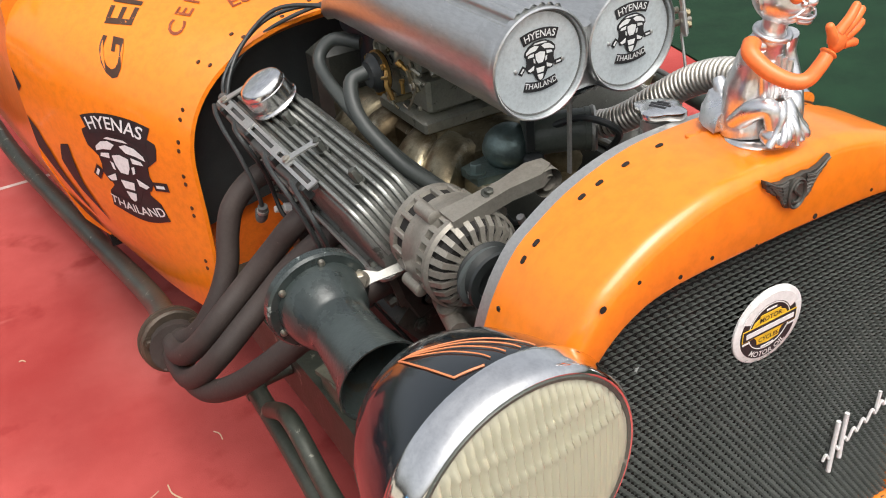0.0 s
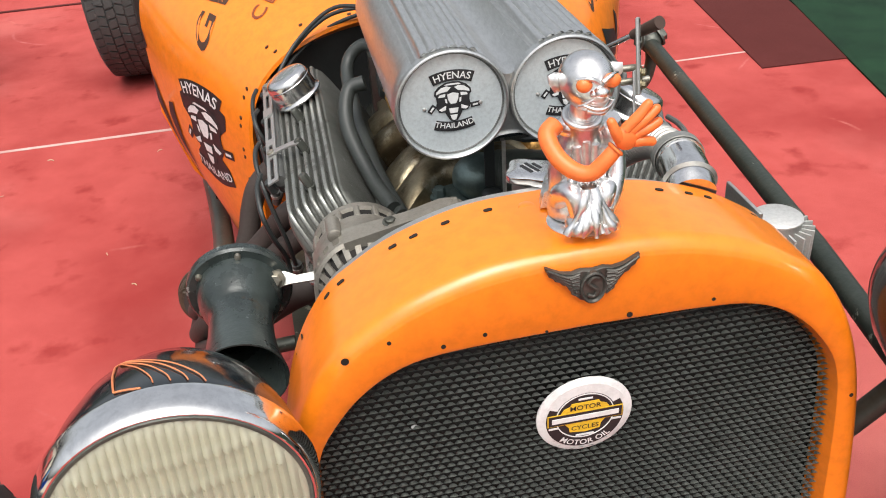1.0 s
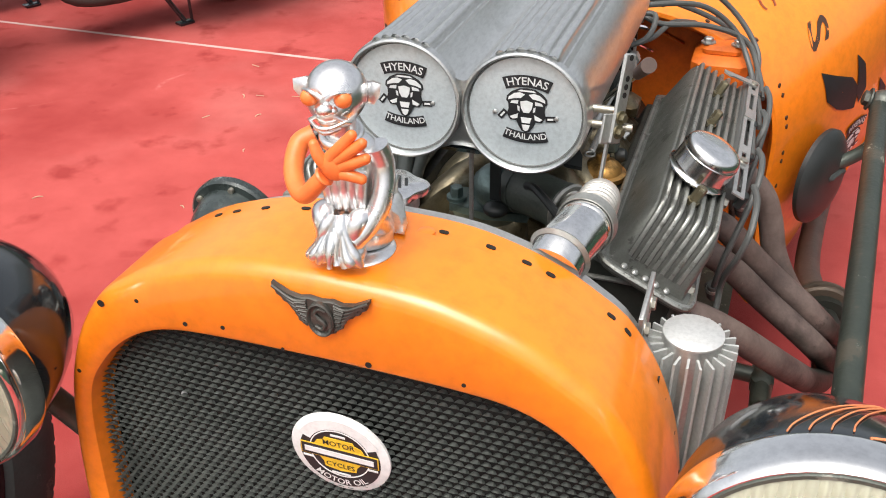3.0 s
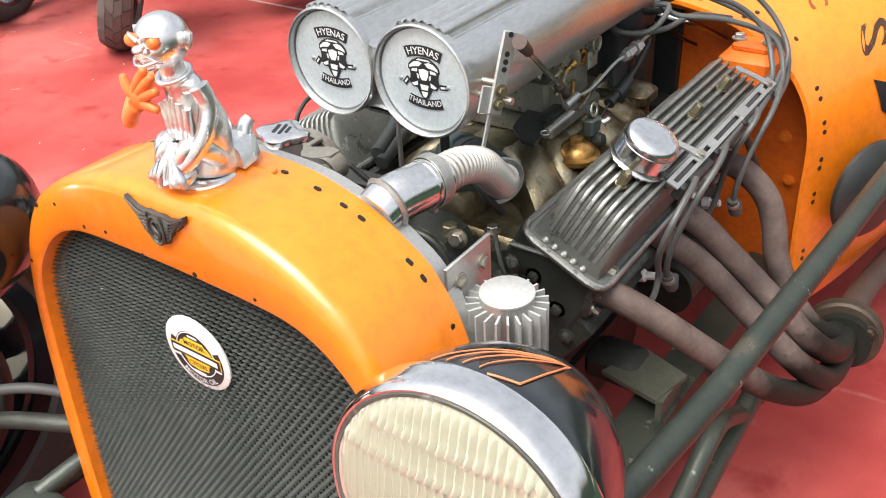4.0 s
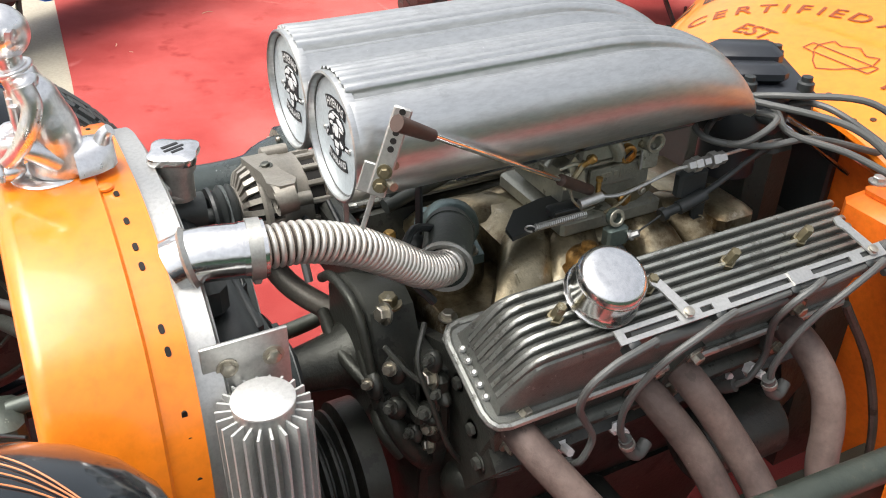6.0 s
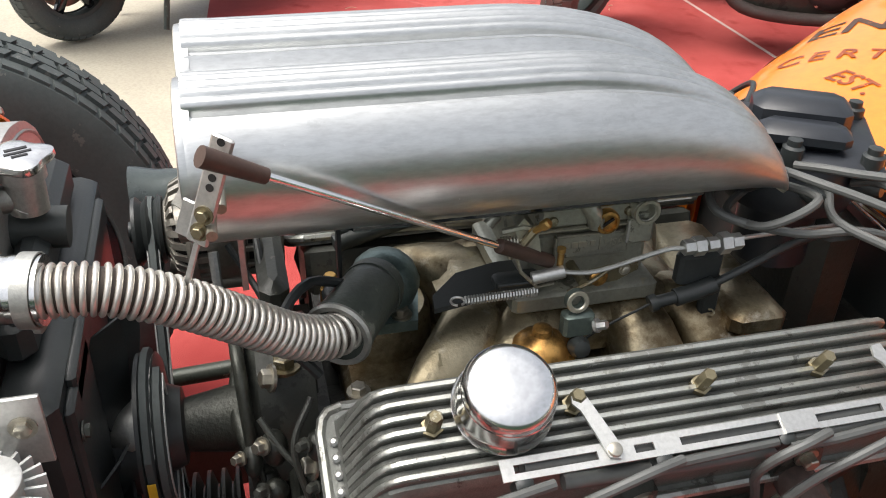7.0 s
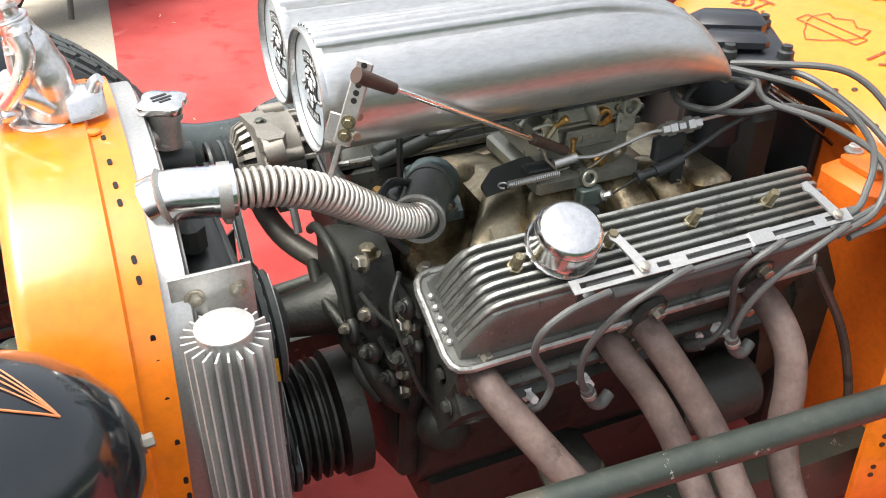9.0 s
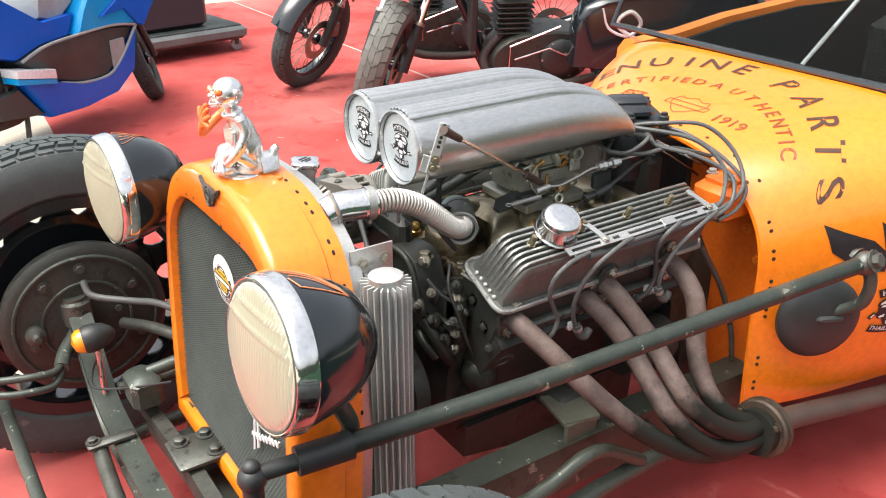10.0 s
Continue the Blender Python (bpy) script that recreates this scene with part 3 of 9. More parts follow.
part("white_ring", Geo().lathe([(0.0290, 0.0037), (0.0290, 0.0042), (0.0280, 0.0042), (0.0280, 0.0037)], BM_, 44, False), WHITE, badge)
part("yellow_field", Geo().prism([(-0.024, 0.0075), (-0.021, 0.0125), (-0.015, 0.0150), (-0.0135, 0.0185), (0.0135, 0.0185), (0.015, 0.0150), (0.021, 0.0125), (0.024, 0.0075)], 0.0037, 0.0043, BM_), YELLOW, badge, "yellow shield top")
part("yellow_field", Geo().prism([(-0.020, -0.0075), (-0.016, -0.0130), (-0.015, -0.0190), (0.0, -0.0215), (0.015, -0.0190), (0.016, -0.0130), (0.020, -0.0075)], 0.0037, 0.0043, BM_), YELLOW, badge)
part("band_edge", Geo().box((0.0745, 0.0145, 0.0006), (0, 0.0, 0.0044), BM_), YELLOW, badge)
part("black_band", Geo().box((0.0725, 0.0125, 0.0008), (0, 0.0, 0.0048), BM_), BLACK_PRINT, badge)
part("name_bar", Geo().box((0.066, 0.0062, 0.0006), (0, 0.0, 0.0054), BM_), WHITE, badge)
for word, size, up in (("MOTOR", 0.0085, 0.0122), ("CYCLES", 0.0080, -0.0145)):
    v, f = lettering(word, size)
    part("lettering", Geo().add([(x, y + up, 0.0047) for x, y, _ in v], f, BM_), BLACK_PRINT, badge)
v, f = lettering("MOTOR OIL", 0.0095)
arc = [(math.sin(x / 0.034) * (0.0345 - y), -0.0015 - math.cos(x / 0.034) * (0.0345 - y), 0.0042) for x, y, _ in v]
part("lettering", Geo().add(arc, f, BM_), WHITE, badge)
for w, x, y in ((0.010, -0.031, -0.0105), (0.010, 0.031, -0.0105), (0.018, 0.0, -0.0250), (0.014, 0.0, 0.0230)):
    part("print_bar", Geo().box((w, 0.0022, 0.0005), (x, y, 0.0043), BM_), WHITE, badge)
# chrome script nailed to the mesh low down
script = part("script", Geo().tube([(0.111, -0.014, 0.422), (0.114, -0.012, 0.458), (0.118, -0.010, 0.496)], 0.0030, 8, 3).tube([(0.128, -0.013, 0.435), (0.129, -0.011, 0.470), (0.131, -0.010, 0.502)], 0.0030, 8, 3), WHITE, car, "chipped white script pinned on the grille")
wave = [(0.099 + 0.00245 * i, -0.012, 0.444 + 0.00110 * i + 0.0060 * math.sin(i * 1.05)) for i in range(50)]
part("small_letters", Geo().tube(wave, 0.0019, 6, 2).tube([(0.183, -0.012, 0.484), (0.186, -0.011, 0.508)], 0.0022, 6, smooth=False), WHITE, script)
part("paint_fleck", Geo().ball((-0.173, 0.015, 0.702), (0.0035, 0.002, 0.0025)), WHITE, grille)

# radiator behind the shell
# added sheet, so that the mesh stands against the dark
part("grille_backing", lean(Geo().rings([at_y(toward(inner, outer, 0.012), 0.038), at_y(toward(inner, outer, 0.012), 0.044)])), CORE, car, "black sheet added behind the grille to darken it")
tank_in, tank_deep = toward(outer, inner, 0.014), toward(outer, inner, 0.024)
rad = part("radiator", lean(Geo().rings([at_y(tank_deep, 0.112), at_y(tank_in, 0.118), at_y(tank_in, 0.146), at_y(tank_deep, 0.150)])), ALU_BRIGHT, car, "pale aluminium radiator with a rounded welded top tank")
part("weld_bead", lean(Geo().tube([(x, 0.149, z) for x, z in tank_deep[::4] + tank_deep[:1]], 0.0022, 6, 2)), ALU_GREY, rad, "grey weld bead round the tank")
part("side_channel", Geo().box((0.012, 0.050, 0.44), (0.244, 0.172, 0.515), c=0.003), ALU_GREY, rad)
shroud = part("fan_shroud", Geo().box((0.385, 0.046, 0.405), (-0.020, 0.176, 0.545), c=0.008).box((0.300, 0.030, 0.045), (-0.030, 0.166, 0.768), c=0.010), BLACK_PLASTIC, rad, "smooth black fan shroud")
part("shroud_step", Geo().box((0.10, 0.010, 0.38), (0.110, 0.202, 0.54), c=0.003).box((0.30, 0.010, 0.03), (-0.02, 0.202, 0.725), c=0.003), BLACK_PLASTIC, shroud)
for z in (0.40, 0.55, 0.70):
    part("bolt", Geo().bolt((0.150, 0.208, z), (0, 1, 0), 0.006, 0.006), IRON, shroud)
for x, z in ((0.060, 0.848), (0.115, 0.838), (-0.10, 0.840)):
    part("bolt", Geo().lathe([(0.0042, 0), (0.0038, 0.003), (0.0015, 0.004)], aim((x, 0.150, z), (0, 1, 0.2)), 12), ALU_GREY, rad)
neck = part("filler_neck", Geo().tube([(-0.014, 0.135, 0.826), (-0.014, 0.160, 0.828), (-0.015, 0.170, 0.831)], 0.0128, 18).tube([(-0.015, 0.171, 0.815), (-0.015, 0.172, 0.846)], 0.0165, 22, smooth=False).tube([(-0.015, 0.172, 0.846), (-0.015, 0.172, 0.857)], 0.0195, 22, smooth=False).tube([(-0.0285, 0.163, 0.836), (-0.015, 0.158, 0.826), (-0.002, 0.164, 0.822), (0.000, 0.172, 0.818)], 0.0024, 6), ALU_GREY, rad, "dull welded filler neck")
CAPM = aim((-0.015, 0.172, 0.855), (0.05, 0.02, 1))
lobes = [(0.0262 + 0.0034 * math.cos(4 * a)) for a in [2 * math.pi * i / 48 for i in range(48)]]
def lobed(k, h):
    return [(lobes[i] * k * math.cos(2 * math.pi * i / 48), lobes[i] * k * math.sin(2 * math.pi * i / 48), h) for i in range(48)]
cap = part("radiator_cap", Geo().rings([lobed(0.62, 0.000), lobed(0.70, 0.004), lobed(0.96, 0.005), lobed(1.0, 0.008), lobed(0.97, 0.0125), lobed(0.80, 0.0145), lobed(0.40, 0.0150)], True, True, CAPM), DULL_CHROME, rad, "bright four-lobed radiator cap")
part("cap_print", Geo().box((0.018, 0.0035, 0.0006), (0, 0.006, 0.0153), CAPM).box((0.022, 0.003, 0.0006), (0, -0.001, 0.0153), CAPM).box((0.013, 0.003, 0.0006), (0, -0.007, 0.0153), CAPM), BLACK_PRINT, cap)

# chromed coolant tube, ribbed hose and rubber elbow
hose_line = [(0.157, 0.203, 0.841), (0.157, 0.245, 0.837), (0.151, 0.292, 0.816), (0.138, 0.335, 0.783), (0.123, 0.375, 0.749), (0.111, 0.402, 0.732), (0.101, 0.420, 0.7265), (0.082, 0.434, 0.724)]
tube_ = part("coolant_tube", Geo().tube([(0.1410, 0.132, 0.8345), (0.1440, 0.146, 0.8405), (0.148, 0.162, 0.8425), (0.153, 0.185, 0.842), (0.156, 0.204, 0.8415)], 0.0245, 32).tube([(0.154, 0.188, 0.842), (0.1565, 0.209, 0.8412)], 0.0255, 32, smooth=False), stained("polished_coolant_tube", (0.84, 0.84, 0.83), (0.66, 0.65, 0.63), 0.16, 1.0, 10, 160, 0.6, 0.06, 0.06, wave=0.15), car, "polished aluminium coolant tube")
part("tube_weld", Geo().lathe([(0.0250, -0.003), (0.0285, 0.0), (0.0250, 0.004)], aim((0.1437, 0.1455, 0.8400), (0.21, 0.94, 0.22)), 32, False), ALU_GREY, tube_, "weld at the tank")
part("clamp", Geo().lathe([(0.0262, -0.006), (0.0275, -0.006), (0.0275, 0.006), (0.0262, 0.006)], aim((0.1555, 0.200, 0.8415), (0.15, 0.98, -0.03)), 32, False).box((0.014, 0.012, 0.009), (0.0, -0.0285, 0.0), aim((0.1555, 0.200, 0.8415), (0.15, 0.98, -0.03)), c=0.002), ALU_GREY, tube_, "grey worm-drive hose clamp")
path = spline(hose_line, 16)
run_len = [0.0]
for a, b in zip(path, path[1:]):
    run_len.append(run_len[-1] + (b - a).length)
RIB = stained("bright_hose_rib", (0.74, 0.71, 0.65), (0.46, 0.43, 0.38), 0.34, 0.75, 40, 300, 0.6, 0.08)
hose = part("ribbed_hose", Geo().tube(path[::4] + [path[-1]], 0.0166, 18, 2), stained("dark_hose_groove", (0.050, 0.038, 0.030), (0.10, 0.08, 0.065), 0.5, 0.5, 30, 300, 0.6, 0.1), car, "ribbed flexible steel coolant hose")
rib = Geo().lathe([(0.0160, -0.0024), (0.0190, -0.0022), (0.0200, -0.0011), (0.0203, 0.0), (0.0200, 0.0011), (0.0190, 0.0022), (0.0160, 0.0024)], None, 24, False).mesh("rib", RIB, 60)
PIT, j = 0.0069, 0
for i in range(int(run_len[-1] / PIT)):
    q = (i + 0.6) * PIT
    while run_len[j + 1] < q:
        j += 1
    t = (q - run_len[j]) / (run_len[j + 1] - run_len[j])
    part("rib", rib, RIB, hose, "bright hose rib" if i == 0 else "", aim(path[j].lerp(path[j + 1], t), path[min(j + 2, len(path) - 1)] - path[max(j - 1, 0)]))
OLD_RUBBER = stained("perished_grey_rubber", (0.050, 0.060, 0.052), (0.125, 0.140, 0.115), 0.45, 0.1, 18, 200, 0.8, 0.3)
chipped(OLD_RUBBER, (0.26, 0.27, 0.23), 30, 0.60, 0.6, 0.05)
elbow = part("rubber_elbow", Geo().tube([(0.095, 0.421, 0.722), (0.070, 0.437, 0.721), (0.040, 0.455, 0.718), (0.015, 0.468, 0.713)], 0.0290, 24).tube([(0.0945, 0.4213, 0.722), (0.087, 0.426, 0.722)], 0.0305, 24).tube([(0.030, 0.4605, 0.716), (0.022, 0.465, 0.7145)], 0.0305, 24), OLD_RUBBER, car, "perished grey-black rubber elbow hose")
part("hose_lip", Geo().lathe([(0.0255, -0.004), (0.0312, -0.003), (0.0325, 0.001), (0.0305, 0.004), (0.0255, 0.003)], aim((0.0965, 0.4201, 0.722), (0.84, -0.54, 0.02)), 40, False), ALU_GREY, elbow, "worn steel lip of the hose")
VERD = stained("verdigris_casting", (0.22, 0.30, 0.285), (0.09, 0.115, 0.11), 0.4, 0.7, 20, 200, 0.8, 0.3)
th = part("thermostat_housing", Geo().ball((-0.004, 0.480, 0.704), (0.038, 0.036, 0.033)).prism([(-0.055, -0.022), (0.0, -0.034), (0.05, -0.022), (0.05, 0.022), (0.0, 0.034), (-0.055, 0.022)], 0, 0.012, aim((-0.018, 0.484, 0.668), (0, 0, 1))), VERD, car, "cast thermostat housing with a verdigris tint")
part("bolt", Geo().bolt((-0.062, 0.475, 0.680), (0, 0, 1), 0.009, 0.018), VERD, th)
part("bolt", Geo().bolt((0.026, 0.492, 0.680), (0, 0, 1), 0.007, 0.010), BOLT, th)

# finned oil cooler on its bracket
cool = part("oil_cooler", Geo().lathe([(0.0262, 0.30), (0.0262, 0.764), (0.0250, 0.7665), (0.0, 0.7670)], Matrix.Translation((0.263, 0.166, 0)), 32), ALU_BRIGHT, car, "tall finned aluminium oil cooler tube")
# paler disc, the bright reflection on the tube's top put into colour
part("end_cap", Geo().lathe([(0.0268, 0.7665), (0.0268, 0.7685), (0.0255, 0.7695), (0.0, 0.7700)], Matrix.Translation((0.263, 0.166, 0)), 36), stained("pale_end_face", (0.66, 0.66, 0.64), (0.56, 0.56, 0.54), 0.45, 0.6, 8, 200, 0.5, 0.03), cool, "end face painted pale for its bright reflection")
fin = Geo().box((0.0165, 0.0022, 0.452), (0.0315, 0, 0.533)).mesh("fin", FIN)
for i in range(22):
    part("fin", fin, FIN, cool, "", Matrix.Translation((0.263, 0.166, 0)) @ Matrix.Rotation(2 * math.pi * (i + 0.5) / 22, 4, "Z"))
br = part("cooler_bracket", Geo().box((0.004, 0.075, 0.060), (0.2195, 0.166, 0.770), c=0.0005).box((0.030, 0.024, 0.004), (0.234, 0.166, 0.752), c=0.0005), ALU_BRIGHT, car, "folded aluminium cooler bracket")
for y in (0.149, 0.189):
    part("bolt", Geo().bolt((0.2215, y, 0.775), (1, 0, 0), 0.0065, 0.005), BOLT, br)
part("hose", Geo().tube([(0.255, 0.140, 0.345), (0.268, 0.118, 0.338), (0.300, 0.060, 0.352), (0.306, 0.020, 0.372)], lambda s: 0.0115 + 0.0016 * math.sin(s * 150), 10, 30), ALU_GREY, cool, "ribbed cooler hose")

# headlights
def headlight(s):
    """A bullet headlight with a chromed rim; s gives the side."""
    c = Vector((0.369, -0.072, 0.765)) if s > 0 else Vector((-0.369, -0.081, 0.752))
    m = aim(c, (0.035, -0.993, 0.105) if s > 0 else (0.078, -0.997, 0.012)) @ Matrix.Scale(0.955, 4)
    body = part("headlight", Geo().lathe([(0.108, 0.0), (0.1115, -0.020), (0.1090, -0.036), (0.1030, -0.062), (0.0920, -0.094), (0.0750, -0.122), (0.0520, -0.144), (0.0260, -0.157), (0.004, -0.160)], m, 56), BLACK_PAINT, car, "gloss black bullet headlight")
    part("rim", Geo().lathe([(0.1060, 0.0085), (0.1068, 0.0112), (0.1085, 0.0116), (0.1108, 0.0098), (0.1130, 0.0045), (0.1140, -0.003), (0.1146, -0.012), (0.1151, -0.0165), (0.1144, -0.0195), (0.112, -0.020), (0.107, -0.016)], m, 64, False), CHROME, body, "chromed headlight rim")
    part("gasket", Geo().lathe([(0.1015, 0.0075), (0.1030, 0.0118), (0.1058, 0.0122), (0.1070, 0.0100)], m, 64, False), OLD_RUBBER, body, "grey lens gasket")
    part("reflector", Geo().lathe([(0.105, 0.002), (0.088, -0.020), (0.060, -0.036), (0.030, -0.044), (0.004, -0.046)], m, 48, False), CREAM, body, "dull silvered reflector")
    gl = Geo()
    n, rows = 112, 46
    R = 0.1045
    vs, idx = [], {}
    for i in range(n + 1):
        for j in range(rows + 1):
            x, y = (i / n * 2 - 1) * R, (j / rows * 2 - 1) * R
            d = math.hypot(x, y)
            if d > R:
                x, y = x / d * R, y / d * R
            dome = 0.011 * (1 - (min(d, R) / R) ** 2)
            flute = 0.0046 * (0, 0.7, 1, 0.7)[i % 4] + (0.0030 if j in (32, 38) else 0.0)
            idx[i, j] = len(vs)
            vs.append((x, y, 0.010 + dome + flute * min(1.0, max(0.0, (R - d) / (0.10 * R)))))
    gl.add(vs, [(idx[i, j], idx[i + 1, j], idx[i + 1, j + 1], idx[i, j + 1]) for i in range(n) for j in range(rows)], m)
    back = [(x, y, z - 0.004) for x, y, z in vs]
    gl.add(back, [(idx[i, j], idx[i, j + 1], idx[i + 1, j + 1], idx[i + 1, j]) for i in range(n) for j in range(rows)], m)
    edge = [(i, 0) for i in range(n)] + [(n, j) for j in range(rows)] + [(i, rows) for i in range(n, 0, -1)] + [(0, j) for j in range(rows, 0, -1)]
    size = len(vs)
    gl.f += [(idx[a], idx[b], idx[b] + size, idx[a] + size) for a, b in zip(edge, edge[1:] + edge[:1])]
    gl.mats += [0] * len(edge)
    ln = part("lens", gl, GLASS, body, "fluted yellowed lamp glass", angle=60)
    ln.visible_shadow = False
    stripe = Geo()
    def on_bucket(a, h):
        """A point of the bucket's outside: a round from its top, h behind the rim."""
        pro = [(0.0, 0.1090), (0.020, 0.1123), (0.036, 0.1098), (0.062, 0.1038), (0.094, 0.0928), (0.122, 0.0758), (0.144, 0.053)]
        for (h0, r0), (h1, r1) in zip(pro, pro[1:]):
            if h0 <= h <= h1:
                rr = r0 + (r1 - r0) * (h - h0) / (h1 - h0) + 0.0004
        return m @ Vector((rr * math.sin(a), rr * math.cos(a), -h))
    tip = (0.40, 0.102)
    for a0, h0 in ((-0.38, 0.026), (-0.26, 0.027), (-0.14, 0.028), (-0.02, 0.029)):
        stripe.tube([on_bucket((a0 + (tip[0] - a0) * (q / 9) ** 1.5) * s, h0 + (tip[1] - h0) * q / 9) for q in range(10)], 0.0006, 6, 2)
    for (a0, h0), (a1, h1) in (((0.06, 0.024), (0.26, 0.032)), ((0.26, 0.032), tip)):
        stripe.tube([on_bucket((a0 + (a1 - a0) * q / 6) * s, h0 + (h1 - h0) * q / 6) for q in range(7)], 0.0009, 6, 2)
    part("pinstripe", stripe, PINSTRIPE, body, "hand-painted orange pinstriping")
    part("lamp_nut", Geo().bolt(m @ Vector((0, 0.006, -0.158)), m.to_3x3() @ Vector((0, 0.2, -1)), 0.006, 0.010), BOLT, body)
    part("lamp_stalk", Geo().tube([(s * 0.372, 0.02, 0.66), (s * 0.36, 0.045, 0.60), (s * 0.30, 0.06, 0.52), (s * 0.275, 0.07, 0.48)], 0.014, 12), STEEL_DARK, body)
    return body


for s in (-1, 1):
    headlight(s)

# cowl and body: sections (y, half width at the bulge, half width at the sill, crown height, fullness)
BODY = [(0.985, 0.340, 0.352, 0.795, 2.4), (1.0, 0.352, 0.356, 0.800, 2.45), (1.06, 0.390, 0.372, 0.812, 2.9), (1.12, 0.426, 0.390, 0.824, 3.25), (1.20, 0.468, 0.409, 0.838, 3.6), (1.30, 0.514, 0.428, 0.853, 4.4), (1.40, 0.552, 0.446, 0.868, 5.2)]
SILL = 0.245


def body_at(y):
    i = max(0, min(len(BODY) - 2, sum(b[0] <= y for b in BODY) - 1))
    a, b = BODY[i], BODY[i + 1]
    t = (y - a[0]) / (b[0] - a[0])
    return tuple(u + (v - u) * t for u, v in zip(a[1:], b[1:]))


def cowl_z(x, y):
    w, _, top, n = body_at(y)
    return 0.55 + (top - 0.55) * max(0.0, 1 - min(1, abs(x) / w) ** n) ** (1 / n)


def side_x(y, z):
    """Half width of the body's side at a height."""
    w, wb, top, n = body_at(y)
    if z >= 0.55:
        return w * max(0.0, 1 - min(1, (z - 0.55) / (top - 0.55)) ** n) ** (1 / n)
    t = (0.55 - z) / (0.55 - SILL)
    return w + (wb - w) * t ** 1.8


def cowl_ring(y, inset=0.0, steps=44):
    w, wb, top, n = body_at(y)
    low = [(side_x(y, z) - inset, z) for z in (SILL, 0.27, 0.31, 0.36, 0.42, 0.49)]
    ring = [(-x, y, z) for x, z in low]
    for i in range(steps + 1):
        th = math.pi * (1 - i / steps)
        c, s_ = math.cos(th), math.sin(th)
        ring.append(((w - inset) * math.copysign(abs(c) ** (2 / n), c), y, 0.55 + (top - inset - 0.55) * abs(s_) ** (2 / n)))
    return ring + [(x, y, z) for x, z in reversed(low)]


g = Geo()
ys = [0.985, 0.992, 1.0, 1.012, 1.03, 1.05, 1.07, 1.09, 1.11, 1.14, 1.17, 1.20, 1.25, 1.30, 1.35, 1.40]
rings = [cowl_ring(1.010, 0.030), cowl_ring(0.990, 0.012), cowl_ring(0.984, 0.006)] + [cowl_ring(y) for y in ys] + [cowl_ring(1.40, 0.006)] + [cowl_ring(y, 0.006) for y in reversed(ys[3:-1])]
g.rings(rings, False, False)
cowl = part("cowl", g, ORANGE, car, "orange cowl with rolled front lip")


# ---- engine ----
block = part("engine_block", Geo().rings([[(x, y, z) for x, z in sec] for y, sec in (
    (0.415, [(-0.09, 0.27), (0.09, 0.27), (0.13, 0.34), (0.15, 0.42), (0.235, 0.535), (0.135, 0.635), (0.0, 0.58), (-0.135, 0.635), (-0.235, 0.535), (-0.15, 0.42), (-0.13, 0.34)]),
    (0.90, [(-0.10, 0.27), (0.10, 0.27), (0.13, 0.34), (0.15, 0.42), (0.235, 0.535), (0.135, 0.635), (0.0, 0.58), (-0.135, 0.635), (-0.235, 0.535), (-0.15, 0.42), (-0.13, 0.34)]))]), BLOCK, car, "oily black cast-iron engine block")
part("oil_pan", Geo().rings([[(-0.11, y, 0.28), (0.11, y, 0.28), (0.10, y, d), (-0.10, y, d)] for y, d in ((0.43, 0.20), (0.60, 0.17), (0.66, 0.12), (0.88, 0.12), (0.90, 0.15))]), BLOCK, block)
part("timing_cover", Geo().lathe([(0.11, 0), (0.11, 0.02), (0.09, 0.03)], aim((0, 0.415, 0.40), (0, -1, 0)), 24), BLOCK, block)
part("bellhousing", Geo().lathe([(0.20, 0), (0.17, 0.10), (0.13, 0.20)], aim((0, 0.90, 0.42), (0, 1, 0)), 32), BLOCK, block)
for s in (-1, 1):
    part("freeze_plug", Geo().lathe([(0.022, 0), (0.022, 0.004), (0.018, 0.005), (0.017, 0.001)], aim((s * 0.192, 0.452, 0.480), (s * 0.75, -0.1, -0.6)), 20), IRON, block)
    for z, x in ((0.60, 0.150), (0.56, 0.185), (0.52, 0.200)):
        part("bolt", Geo().bolt((s * x, 0.414, z), (0, -1, 0), 0.008, 0.008), IRON, block)

# cylinder heads and finned valve covers, tilted outwards
TILT_ = radians(26)


def bank(s):
    """Matrix of a bank's frame: across, along, off the head."""
    across, off = Vector((math.cos(TILT_) * s, 0, -math.sin(TILT_))), Vector((math.sin(TILT_) * s, 0, math.cos(TILT_)))
    m = Matrix((across, Vector((0, 1, 0)), off)).transposed().to_4x4()
    m.translation = (s * 0.195, 0, 0.647)
    return m


def cover_profile(k):
    """Half-height k of the finned section: points (across, off)."""
    pts = [(-0.054, 0.004), (-0.0525, 0.012)]
    pts += [(-0.047, 0.060), (-0.0435, 0.078), (-0.0400, 0.0845)]
    n = 7
    for i in range(n):
        c = -0.0335 + i * 0.0116
        for d, h in ((-0.0050, -0.0012), (-0.0036, -0.0012), (-0.0029, 0.0060), (-0.0016, 0.0072), (0.0016, 0.0072), (0.0029, 0.0060), (0.0036, -0.0012)):
            pts.append((c + d, 0.0865 + h))
    pts += [(0.0425, 0.0845), (0.0460, 0.079), (0.0485, 0.070), (0.0525, 0.030), (0.0535, 0.012), (0.054, 0.004)]
    return [(u * (0.94 + 0.06 * k), 0.004 + (h - 0.004) * k) for u, h in pts]


